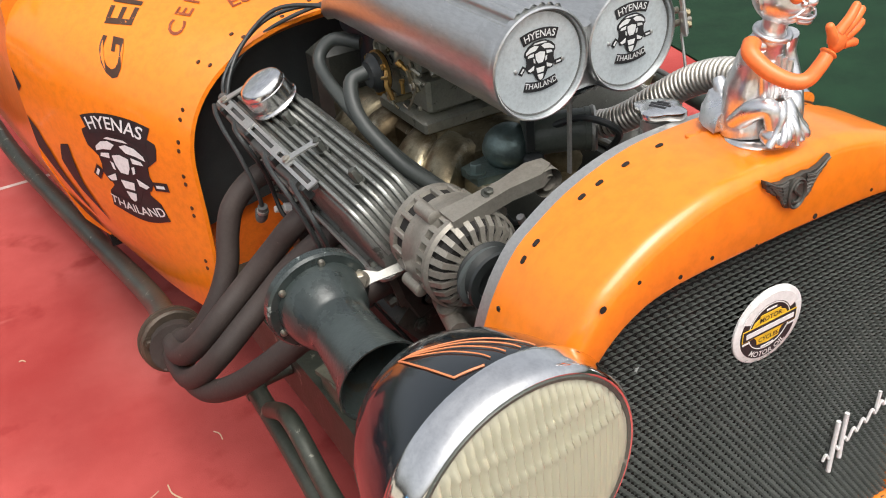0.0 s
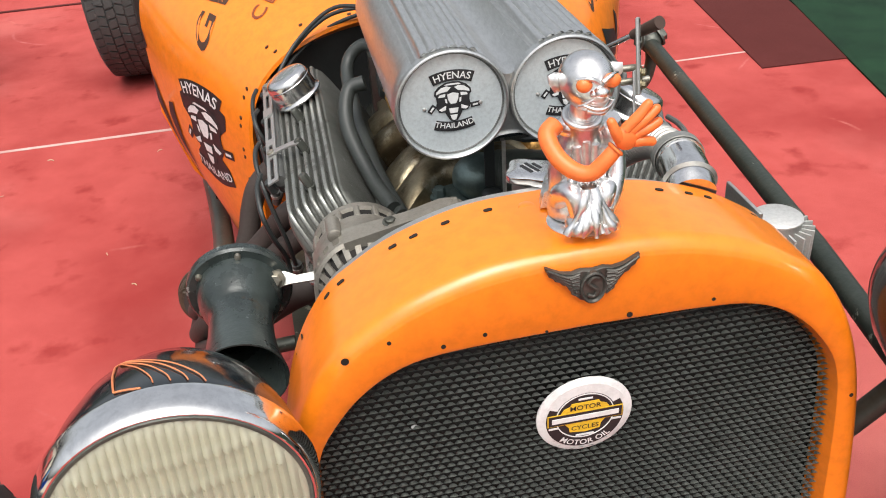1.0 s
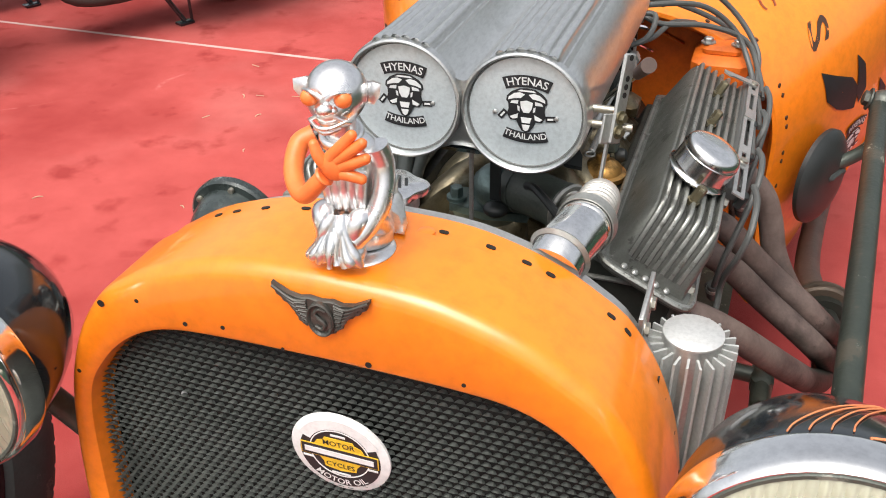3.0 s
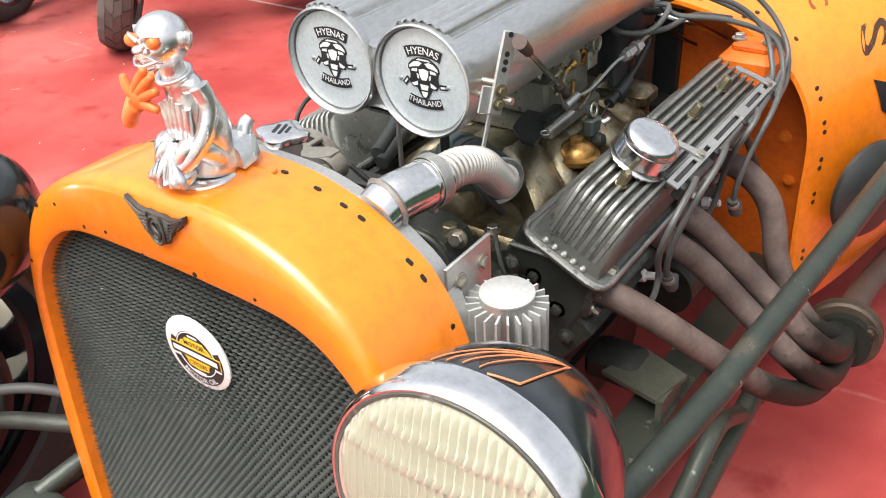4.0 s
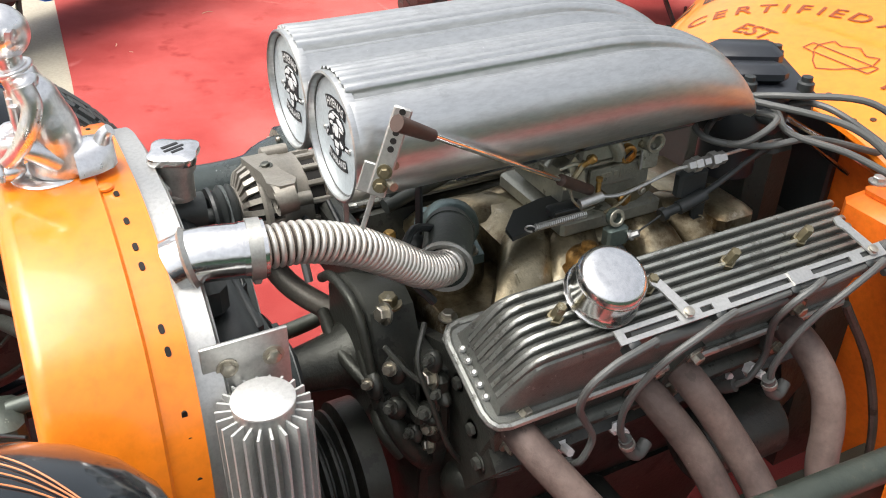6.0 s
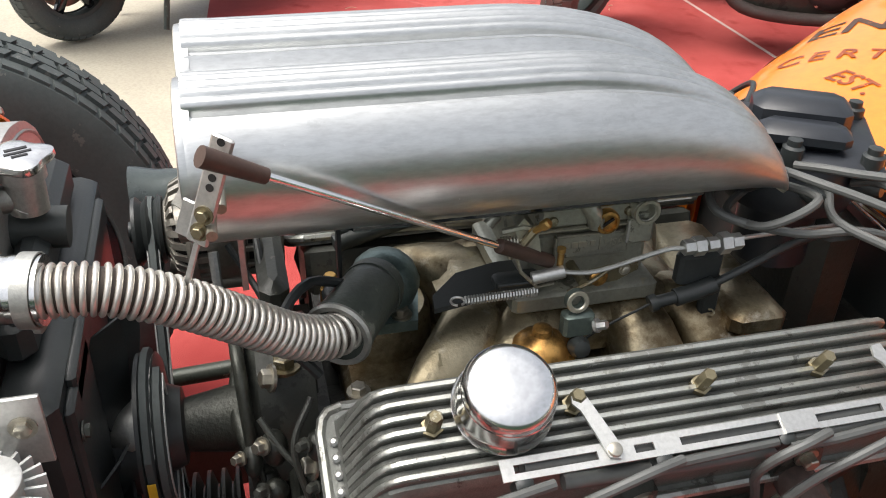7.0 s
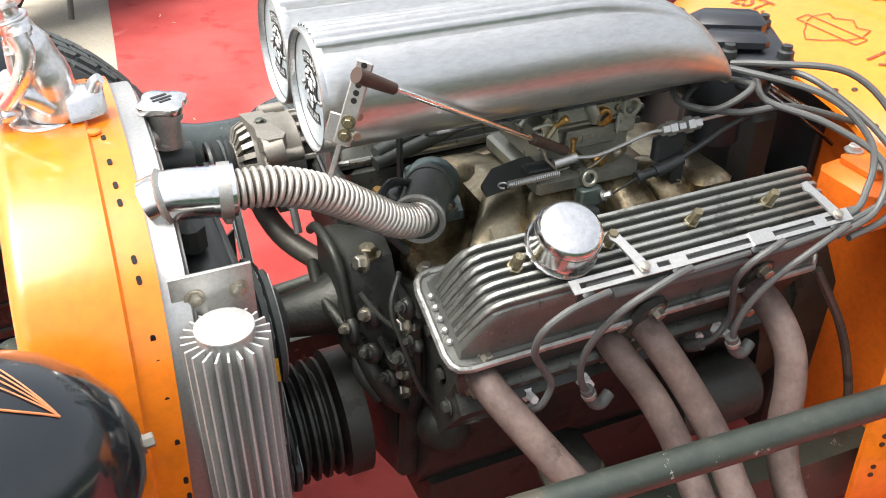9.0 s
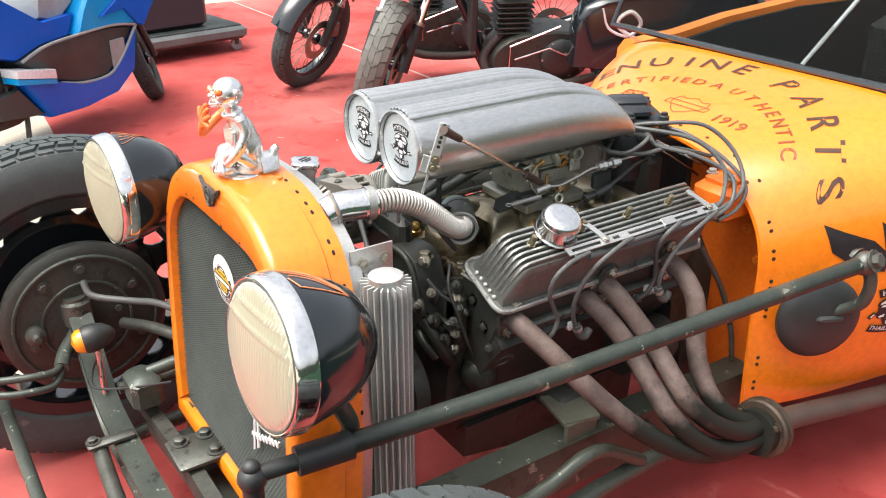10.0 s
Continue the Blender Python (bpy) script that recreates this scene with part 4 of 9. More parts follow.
COVER = stained("greasy_cast_cover", (0.20, 0.205, 0.188), (0.085, 0.090, 0.078), 0.48, 0.55, 14, 380, 0.8, 0.3, 0.15)
FIN_TOP = stained("rubbed_bright_fin", (0.44, 0.45, 0.42), (0.24, 0.24, 0.215), 0.45, 0.85, 22, 320, 0.7, 0.2, 0.15)
GROOVE = stained("black_groove_strip", (0.035, 0.038, 0.033), (0.13, 0.13, 0.115), 0.55, 0.2, 30, 260, 0.8, 0.3)
chipped(COVER, (0.035, 0.034, 0.028), 30, 0.60, 0.7)
chipped(FIN_TOP, (0.10, 0.098, 0.085), 60, 0.62, 0.7)
chipped(FIN_TOP, (0.16, 0.155, 0.135), 18, 0.56, 0.6)
chipped(COVER, (0.42, 0.43, 0.40), 50, 0.64, 0.5)
chipped(OLD_BRASS, (0.36, 0.34, 0.27), 60, 0.56, 0.7)


def valve_cover(s, cap_y):
    m = bank(s)
    y0, y1 = 0.396, 0.906
    g = Geo()
    fl = [(-0.060, y0 + 0.018), (-0.057, y0 + 0.006), (-0.050, y0), (-0.038, y0 - 0.003), (0.040, y0 - 0.003), (0.052, y0), (0.059, y0 + 0.006), (0.062, y0 + 0.018), (0.060, y1 - 0.012), (0.048, y1), (-0.048, y1), (-0.058, y1 - 0.012)]
    g.prism(fl, -0.004, 0.0055, m, 0, 0.002)
    rings, along = [], ((y0 + 0.010, 0.05), (y0 + 0.012, 0.20), (y0 + 0.020, 0.50), (y0 + 0.029, 0.80), (y0 + 0.036, 0.93), (y0 + 0.046, 0.985), (y0 + 0.060, 1.0), ((y0 + y1) / 2, 1.0), (y1 - 0.022, 1.0), (y1 - 0.014, 0.94), (y1 - 0.010, 0.5), (y1 - 0.008, 0.05))
    for y, k in along:
        rings.append([(u, y, h) for u, h in cover_profile(k)])
    g.rings(rings, True, True, m)
    cover = part("valve_cover", g, COVER, car, "ribbed cast-aluminium valve cover with grime between the ribs", angle=30)
    for i in range(6):
        c = -0.0335 + (i + 0.5) * 0.0116
        lane = [[(c * (0.94 + 0.06 * k) + d, y, 0.004 + (0.0853 - 0.004) * k + h) for d, h in ((-0.0020, 0.0012), (0.0020, 0.0012), (0.0020, -0.001), (-0.0020, -0.001))] for y, k in along[1:-2]]
        part("groove_strip", Geo().rings(lane, True, True, m), GROOVE, cover, "black strip along the groove floor")
    for i in range(7):
        c = -0.0335 + i * 0.0116
        lane = [[(c * (0.94 + 0.06 * k) + d, y, 0.004 + (0.0937 - 0.004) * k + h) for d, h in ((-0.0023, 0.0), (-0.0016, 0.0008), (0.0016, 0.0008), (0.0023, 0.0), (0.0023, -0.002), (-0.0023, -0.002))] for y, k in along[1:-2]]
        part("fin_edge", Geo().rings(lane, True, True, m), FIN_TOP, cover, "rubbed bright fin edge")
    bead = [Vector((u * 1.03, y, 0.004)) for u, y in fl]
    part("flange_bead", Geo().tube([m @ p for p in bead + bead[:1]], 0.0048, 8, smooth=False), FIN_TOP, cover, "bright rolled flange edge")
    for i in range(5):
        part("rivet", Geo().lathe([(0.0042, 0), (0.0042, 0.003), (0.002, 0.005)], m @ aim((-0.030 + 0.0145 * i, y0 + 0.008, 0.006), (0, -0.3, 1)), 10), ALU_BRIGHT, cover)
    for y in (0.472, 0.586, 0.698, 0.807):
        b = part("cover_bolt", Geo().lathe([(0.0090, 0.088), (0.0090, 0.0935), (0.0066, 0.0940), (0.0066, 0.112), (0.0050, 0.114)], m @ Matrix.Translation((0.0, y, 0)), 6), OLD_BRASS if s > 0 else IRON, cover, "dull hexagonal cover bolt")
    # chromed breather cap
    c = part("breather_cap", Geo().lathe([(0.020, 0.086), (0.020, 0.0975), (0.0380, 0.0975), (0.0405, 0.0995), (0.0405, 0.1015), (0.0375, 0.1045), (0.0368, 0.108), (0.0366, 0.129), (0.0358, 0.1345), (0.0335, 0.1390), (0.0290, 0.1418), (0.0200, 0.1428), (0.0, 0.1432)], m @ Matrix.Translation((-0.006, cap_y, 0)), 56), DULL_CHROME, cover, "chromed round breather cap")
    part("cap_seam", Geo().lathe([(0.0366, 0.1275), (0.0372, 0.1285), (0.0366, 0.1295)], m @ Matrix.Translation((-0.006, cap_y, 0)), 56, False), DULL_CHROME, c)
    # slotted loom rail on the cover's outer edge
    r0, r1 = (0.512, 0.888)
    U, H = 0.0475, 0.1075
    g = Geo()
    for du in (-0.0058, 0.0058):
        g.box((0.0052, r1 - r0, 0.0022), (U + du, (r0 + r1) / 2, H), m)
    for a, b in ((r0, r0 + 0.010), (0.588, 0.618), (0.634, 0.656), (0.742, 0.772), (0.835, 0.852), (r1 - 0.022, r1)):
        g.box((0.0066, b - a, 0.0022), (U, (a + b) / 2, H), m)
    g.box((0.0168, 0.030, 0.002), (U, 0.758, H + 0.0022), m)
    rail = part("loom_rail", g, ALU_BRIGHT, cover, "bright slotted cable rail")
    for y in (0.600, 0.868):
        foot = [(-0.004, y - 0.019), (0.006, y - 0.021), (0.012, y - 0.016), (U + 0.004, y - 0.004), (U + 0.006, y + 0.004), (U + 0.001, y + 0.008), (U - 0.007, y + 0.006), (0.002, y - 0.008), (-0.005, y - 0.010)]
        part("rail_foot", Geo().prism(foot, H + 0.002, H + 0.0045, m), ALU_BRIGHT, rail)
        part("screw", Geo().lathe([(0.006, H + 0.0045), (0.0055, H + 0.007), (0.003, H + 0.008)], m @ Matrix.Translation((U - 0.001, y + 0.001, 0)), 14), BOLT, rail)
    for y in (0.528, 0.640, 0.745, 0.860):
        part("cable_clip", Geo().box((0.012, 0.014, 0.022), (U + 0.010, y, H - 0.010), m, c=0.002), BLACK_PLASTIC, rail)
    part("loom_sheath", Geo().tube([m @ Vector((U - 0.004, r0 + 0.02, H - 0.012)), m @ Vector((U - 0.002, 0.66, H - 0.014)), m @ Vector((U - 0.004, r1 + 0.02, H - 0.010))], 0.0085, 10), CABLE, rail, "black lead sheath under the rail")
    part("loom_sheath", Geo().tube([m @ Vector((U + 0.010, r0 + 0.05, H - 0.018)), m @ Vector((U + 0.012, 0.70, H - 0.020)), m @ Vector((U + 0.008, r1 + 0.02, H - 0.016))], 0.0070, 10), CABLE, rail)
    # head below the cover
    hd = Geo()
    hd.box((0.130, 0.480, 0.10), (-0.004, 0.652, -0.056), m, c=0.006)
    head = part("cylinder_head", hd, BLOCK, car, "black oily cylinder head")
    part("head_rail", Geo().box((0.020, 0.44, 0.020), (0.066, 0.65, -0.062), m, c=0.003), IRON, head)
    return m


ML, MR = valve_cover(1, 0.528), valve_cover(-1, 0.776)

# exhaust headers
PIPES = [
    [(0.212, 0.432, 0.602), (0.262, 0.439, 0.588), (0.304, 0.462, 0.556), (0.349, 0.498, 0.507), (0.394, 0.542, 0.452), (0.432, 0.602, 0.393), (0.460, 0.690, 0.335), (0.470, 0.790, 0.303), (0.468, 0.880, 0.296)],
    [(0.212, 0.606, 0.594), (0.258, 0.611, 0.577), (0.302, 0.632, 0.538), (0.346, 0.646, 0.492), (0.392, 0.646, 0.456), (0.434, 0.652, 0.418), (0.464, 0.696, 0.364), (0.476, 0.770, 0.318), (0.476, 0.880, 0.300)],
    [(0.232, 0.640, 0.617), (0.276, 0.646, 0.600), (0.314, 0.670, 0.552), (0.357, 0.686, 0.505), (0.405, 0.684, 0.468), (0.442, 0.696, 0.428), (0.466, 0.742, 0.380), (0.474, 0.810, 0.340), (0.468, 0.880, 0.322)],
    [(0.232, 0.800, 0.622), (0.284, 0.802, 0.612), (0.325, 0.804, 0.578), (0.345, 0.800, 0.535), (0.360, 0.790, 0.485), (0.388, 0.782, 0.435), (0.424, 0.790, 0.385), (0.450, 0.830, 0.345), (0.458, 0.885, 0.322)]]
for s in (-1, 1):
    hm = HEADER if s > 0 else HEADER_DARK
    head_g = part("exhaust_header", Geo().tube([(s * 0.467, 0.862, 0.312), (s * 0.464, 0.900, 0.306)], 0.046, 20, smooth=False), hm, car, "four-into-one exhaust header, heat-scaled brown" if s > 0 else "four-into-one exhaust header, dark brown")
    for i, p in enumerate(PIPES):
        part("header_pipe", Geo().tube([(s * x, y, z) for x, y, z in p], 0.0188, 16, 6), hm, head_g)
        q = Vector((s * p[0][0], p[0][1], p[0][2]))
        d = Vector((s * (p[1][0] - p[0][0]), p[1][1] - p[0][1], p[1][2] - p[0][2])).normalized()
        part("port_flange", Geo().prism([(0.040, -0.016), (0.044, 0.0), (0.040, 0.016), (0.0, 0.028), (-0.040, 0.016), (-0.044, 0.0), (-0.040, -0.016), (0.0, -0.028)], 0.012, 0.022, aim(q, d, 90)), IRON, head_g)
        for o in (-0.034, 0.034):
            mm = aim(q, d, 90)
            part("bolt", Geo().bolt(mm @ Vector((o, 0, 0.022)), d, 0.0075, 0.012), BOLT if s > 0 else IRON, head_g)
    part("collector_flange", Geo().lathe([(0.030, -0.004), (0.056, -0.004), (0.060, 0.000), (0.060, 0.005), (0.054, 0.007), (0.054, 0.012), (0.061, 0.014), (0.061, 0.020), (0.056, 0.024), (0.024, 0.024)], aim((s * 0.464, 0.888, 0.309), (-0.08, 1, -0.12)), 32), BURNT_RING, head_g, "burnt rusty collector flange")
    for a in (0.6, 2.7, 4.8):
        part("bolt", Geo().bolt((s * 0.464 + 0.048 * math.cos(a), 0.884, 0.309 + 0.048 * math.sin(a)), (0, -1, 0), 0.007, 0.010), BURNT_RING, head_g)
    part("side_pipe", Geo().tube([(s * 0.463, 0.900, 0.307), (s * 0.456, 1.00, 0.285), (s * 0.452, 1.12, 0.255), (s * 0.465, 1.30, 0.225), (s * 0.50, 1.60, 0.195), (s * 0.585, 2.2, 0.19), (s * 0.62, 2.6, 0.19)], 0.024, 20), STEEL_DARK if s < 0 else stained("rusty_side_pipe", (0.11, 0.075, 0.06), (0.05, 0.05, 0.045), 0.6, 0.3, 7, 150, 0.8, 0.3), head_g)

# inlet manifold
manifold = part("inlet_manifold", Geo().prism([(-0.125, 0.43), (0.125, 0.43), (0.150, 0.45), (0.150, 0.87), (-0.150, 0.87), (-0.150, 0.45)], 0.575, 0.628, None, 0, 0.008).box((0.15, 0.26, 0.075), (0, 0.665, 0.662), c=0.02), INTAKE, car, "gilded cast inlet manifold stained with oil")
for s in (-1, 1):
    for y0, y1 in ((0.575, 0.500), (0.625, 0.590), (0.715, 0.735), (0.765, 0.815)):
        lane = []
        for x, q, zt in ((0.015, 0.0, 0.694), (0.040, 0.15, 0.702), (0.066, 0.35, 0.701), (0.090, 0.6, 0.689), (0.112, 0.8, 0.671), (0.130, 0.93, 0.650), (0.143, 1.0, 0.628)):
            y = y0 + (y1 - y0) * q
            w = (0.046 if y0 < 0.66 else 0.036) - 0.010 * (1 - q)
            lane.append([(s * x, y + w * d, z) for d, z in ((-1, 0.590), (-1, zt - 0.024), (-0.86, zt - 0.010), (-0.60, zt - 0.002), (-0.2, zt), (0.2, zt), (0.60, zt - 0.002), (0.86, zt - 0.010), (1, zt - 0.024), (1, 0.590))])
        part("runner", Geo().rings(lane), INTAKE, manifold)
for ch, x, y, z in (("1", 0.104, 0.512, 0.6815), ("5", 0.094, 0.792, 0.6885)):
    v, f = lettering(ch, 0.017)
    part("cast_number", Geo().add([Vector((x, y, z)) + Vector((0, 1, 0)) * p - Vector((0.82, 0, -0.57)) * q + Vector((0.57, 0, 0.82)) * 0.0016 for p, q, _ in v], f), OLD_BRASS, manifold, "raised cast number")
part("thermostat_boss", Geo().lathe([(0.056, 0.60), (0.052, 0.662), (0.046, 0.669)], Matrix.Translation((-0.020, 0.478, 0)), 28), INTAKE, manifold)
for x, y in ((0.118, 0.445), (0.132, 0.53), (0.132, 0.63), (0.132, 0.74), (-0.118, 0.445), (-0.132, 0.53), (-0.132, 0.63), (-0.132, 0.74), (0.07, 0.440), (-0.07, 0.440)):
    part("bolt", Geo().bolt((x, y, 0.627), (0, 0, 1), 0.008, 0.010), BOLT, manifold)
part("plug", Geo().lathe([(0.012, 0.0), (0.012, 0.018), (0.009, 0.020), (0.009, 0.032), (0.006, 0.036)], Matrix.Translation((-0.085, 0.435, 0.628)), 8), BRASS, manifold)
part("sender", Geo().lathe([(0.011, 0.0), (0.011, 0.016), (0.007, 0.018), (0.007, 0.04)], Matrix.Translation((-0.052, 0.545, 0.660)), 8), BRASS, manifold)
part("rear_boss", Geo().box((0.200, 0.090, 0.060), (0, 0.842, 0.650), c=0.012).box((0.090, 0.060, 0.030), (0.075, 0.835, 0.682), c=0.008), INTAKE, manifold)
part("front_plate", Geo().box((0.10, 0.05, 0.006), (0.165, 0.432, 0.640), c=0.002), ALU_GREY, manifold)

# carburettor under the scoop
COPPER = stained("oily_copper", (0.72, 0.40, 0.12), (0.36, 0.18, 0.05), 0.34, 0.85, 25, 200, 0.8, 0.1)
CARB = stained("olive_carburettor_casting", (0.48, 0.48, 0.41), (0.25, 0.25, 0.20), 0.36, 0.70, 22, 260, 0.8, 0.3)
CARB_EDGE = stained("rubbed_casting_edge", (0.56, 0.54, 0.45), (0.32, 0.30, 0.23), 0.38, 0.80, 40, 260, 0.8, 0.15)
TEAL = stained("green_cast_bracket", (0.15, 0.19, 0.17), (0.07, 0.09, 0.08), 0.38, 0.6, 20, 200, 0.7, 0.2)
chipped(COPPER, (0.10, 0.055, 0.022), 40, 0.45, 0.8, 0.15)
chipped(CARB, (0.44, 0.40, 0.29), 60, 0.62, 0.7)
chipped(CARB, (0.020, 0.019, 0.014), 26, 0.60, 0.6)
carb = part("carburettor", Geo().box((0.120, 0.128, 0.058), (0, 0.665, 0.752), c=0.006), CARB, car, "dark olive cast carburettor stained with fuel")
part("base_plate", Geo().box((0.150, 0.150, 0.022), (0, 0.665, 0.709), c=0.004), CARB, carb)
part("air_horn_casting", Geo().box((0.136, 0.118, 0.036), (0, 0.668, 0.803), c=0.006), CARB, carb)
part("air_horn_casting", Geo().box((0.105, 0.050, 0.016), (0, 0.655, 0.826), c=0.004), CARB, carb)
for s in (-1, 1):
    part("cover_seam", Geo().box((0.006, 0.122, 0.0035), (s * 0.0665, 0.667, 0.7865), c=0.001), CARB_EDGE, carb, "rubbed bright casting seam")
    part("cover_seam", Geo().box((0.004, 0.112, 0.0025), (s * 0.0685, 0.668, 0.8205), c=0.001), CARB_EDGE, carb)
    part("name_panel", Geo().box((0.006, 0.074, 0.026), (s * 0.0620, 0.668, 0.764), c=0.002), CARB, carb)
    part("panel_edge", Geo().box((0.005, 0.072, 0.0022), (s * 0.0645, 0.667, 0.7775), c=0.0006).box((0.005, 0.002, 0.022), (s * 0.0645, 0.6305, 0.7655), c=0.0006), CARB_EDGE, carb)
    for y, w in ((0.641, 0.007), (0.650, 0.006), (0.658, 0.008), (0.668, 0.005)):
        part("raised_bar", Geo().box((0.0012, w, 0.0055), (s * 0.0654, y, 0.7665)), CARB_EDGE, carb)
    part("panel_divider", Geo().box((0.0012, 0.0014, 0.014), (s * 0.0652, 0.6755, 0.766)), CARB_EDGE, carb)
    v, f = lettering("USA", 0.011)
    part("raised_letters", Geo().add([(s * 0.0656, 0.690 + s * q, 0.7655 + r) for q, r, _ in v], f), CARB_EDGE, carb, "raised cast letters")
    part("lug", Geo().lathe([(0.0135, -0.006), (0.0135, 0.006), (0.0115, 0.0075), (0.0085, 0.006), (0.0075, -0.006)], aim((s * 0.073, 0.712, 0.803), (1, 0, 0)), 24, False).box((0.013, 0.026, 0.032), (s * 0.070, 0.712, 0.782), c=0.004), CARB, carb)
    part("lug_ring", Geo().lathe([(0.0132, 0.0062), (0.0126, 0.0080), (0.0100, 0.0080), (0.0092, 0.0062)], aim((s * 0.073, 0.712, 0.803), (s, 0, 0)), 24, False), CARB_EDGE, carb)
    part("boss", Geo().lathe([(0.0125, 0), (0.0125, 0.006), (0.0110, 0.0085), (0.0085, 0.0090), (0.0085, 0.0060), (0.0, 0.0060)], aim((s * 0.068, 0.676, 0.793), (s, 0, 0.1)), 24), COPPER if s > 0 else CARB, carb, "bronze screwed boss")
    part("boss_slot", Geo().box((0.002, 0.013, 0.0024), (0, 0, 0), Matrix.Translation((s * 0.0755, 0.676, 0.794)) @ Matrix.Rotation(0.6, 4, "X")), HOLE, carb)
    part("barrel_rib", Geo().tube([(s * 0.066, 0.656, 0.812), (s * 0.069, 0.664, 0.800), (s * 0.068, 0.668, 0.788)], 0.0085, 12), CARB, carb)
    for y, z, r in ((0.624, 0.797, 0.0050), (0.699, 0.800, 0.0050), (0.640, 0.822, 0.0042), (0.690, 0.822, 0.0042), (0.612, 0.735, 0.0040), (0.704, 0.731, 0.0042)):
        part("screw", Geo().lathe([(r, 0), (r, 0.0025), (r * 0.75, 0.0042), (r * 0.3, 0.0046)], aim((s * 0.068, y, z), (s, 0, 0.25)), 12), OLD_BRASS if r > 0.0045 else BOLT, carb)
    part("vent_pin", Geo().tube([(s * 0.072, 0.6995, 0.792), (s * 0.073, 0.6990, 0.768)], 0.0016, 8, smooth=False), ALU_BRIGHT, carb)
    # lever cluster ahead of the body
    part("lever_plate", Geo().prism([(-0.006, -0.020), (0.008, -0.018), (0.012, 0.004), (0.004, 0.024), (-0.008, 0.018)], 0, 0.003, aim((s * 0.084, 0.594, 0.790), (s, 0.1, 0.1), 20)), CARB_EDGE, carb)
    part("lever_arm", Geo().tube([(s * 0.086, 0.578, 0.776), (s * 0.090, 0.590, 0.792), (s * 0.090, 0.602, 0.808)], 0.0038, 6, smooth=False), OLD_BRASS, carb)
    part("lever_arm", Geo().tube([(s * 0.084, 0.570, 0.802), (s * 0.086, 0.588, 0.806), (s * 0.084, 0.606, 0.800)], 0.0030, 6, smooth=False), CARB_EDGE, carb)
    part("brass_pin", Geo().lathe([(0.0034, 0), (0.0034, 0.014), (0.0050, 0.015), (0.0050, 0.022), (0.0030, 0.0235)], aim((s * 0.088, 0.596, 0.800), (s * 0.5, 0.5, 0.7)), 10), BRASS, carb, "brass adjuster pin")
    part("lever_nut", Geo().bolt((s * 0.090, 0.584, 0.784), (s, 0, 0), 0.0055, 0.006), BOLT, carb)
    part("idle_spring", Geo().tube([(s * 0.084 + 0.0048 * math.cos(i * 1.05), 0.566 + i * 0.0005, 0.790 + 0.0048 * math.sin(i * 1.05)) for i in range(44)], 0.0010, 5, 1), CARB_EDGE, carb)
    part("choke_rod", Geo().tube([(s * 0.088, 0.582, 0.782), (s * 0.092, 0.588, 0.762), (s * 0.090, 0.606, 0.742), (s * 0.090, 0.622, 0.744)], 0.0018, 6, smooth=False), BOLT, carb)
    part("upright_pin", Geo().lathe([(0.0032, 0), (0.0032, 0.016), (0.0042, 0.017), (0.0042, 0.021)], Matrix.Translation((s * 0.086, 0.628, 0.758)), 10), BRASS, carb)
    # throttle levers low on the side
    part("throttle_plate", Geo().prism([(-0.028, -0.006), (-0.018, -0.011), (0.010, -0.008), (0.030, 0.002), (0.030, 0.009), (0.006, 0.010), (-0.020, 0.006)], 0, 0.003, Matrix(((0, 0, s, s * 0.083), (1, 0, 0, 0.678), (0, 1, 0, 0.743), (0, 0, 0, 1)))), OLD_BRASS, carb, "oily brass throttle plate")
    part("plate_screw", Geo().lathe([(0.0088, 0), (0.0088, 0.003), (0.0065, 0.005), (0.004, 0.0052)], aim((s * 0.086, 0.668, 0.742), (s, 0, 0.1)), 16), COPPER, carb)
    part("plate_screw", Geo().bolt((s * 0.086, 0.694, 0.747), (s, 0, 0.1), 0.0040, 0.004), BOLT, carb)
    part("shaft", Geo().tube([(s * 0.05, 0.650, 0.742), (s * 0.094, 0.650, 0.742)], 0.0048, 12, smooth=False), OLD_BRASS, carb)
    part("link", Geo().tube([(s * 0.092, 0.636, 0.733), (s * 0.094, 0.656, 0.742), (s * 0.090, 0.684, 0.756), (s * 0.088, 0.712, 0.758)], 0.0020, 8), OLD_BRASS, carb)
    part("vent_tube", Geo().tube([(s * 0.050, 0.590, 0.810), (s * 0.062, 0.575, 0.812), (s * 0.066, 0.562, 0.800)], 0.006, 10), CARB, carb)
# electric choke on one side
part("choke_housing", Geo().lathe([(0.030, 0), (0.030, 0.016), (0.024, 0.020), (0.020, 0.026), (0.010, 0.026)], aim((-0.085, 0.690, 0.775), (-1, 0, 0)), 28), BLACK_PLASTIC, carb, "round black choke housing")
part("choke_ring", Geo().lathe([(0.033, 0), (0.033, 0.006), (0.029, 0.006)], aim((-0.088, 0.690, 0.775), (-1, 0, 0)), 28, False), BRASS, carb, "brass choke clamp ring")
for a in (0.5, 2.6, 4.7):
    part("choke_screw", Geo().bolt((-0.094, 0.690 + 0.031 * math.cos(a), 0.775 + 0.031 * math.sin(a)), (-1, 0, 0), 0.0045, 0.006), BRASS, carb)
part("choke_lever", Geo().tube([(-0.098, 0.650, 0.790), (-0.104, 0.644, 0.770), (-0.098, 0.640, 0.748)], 0.0035, 6, smooth=False).tube([(-0.104, 0.632, 0.786), (-0.106, 0.650, 0.780)], 0.0030, 6, smooth=False), BRASS, carb)
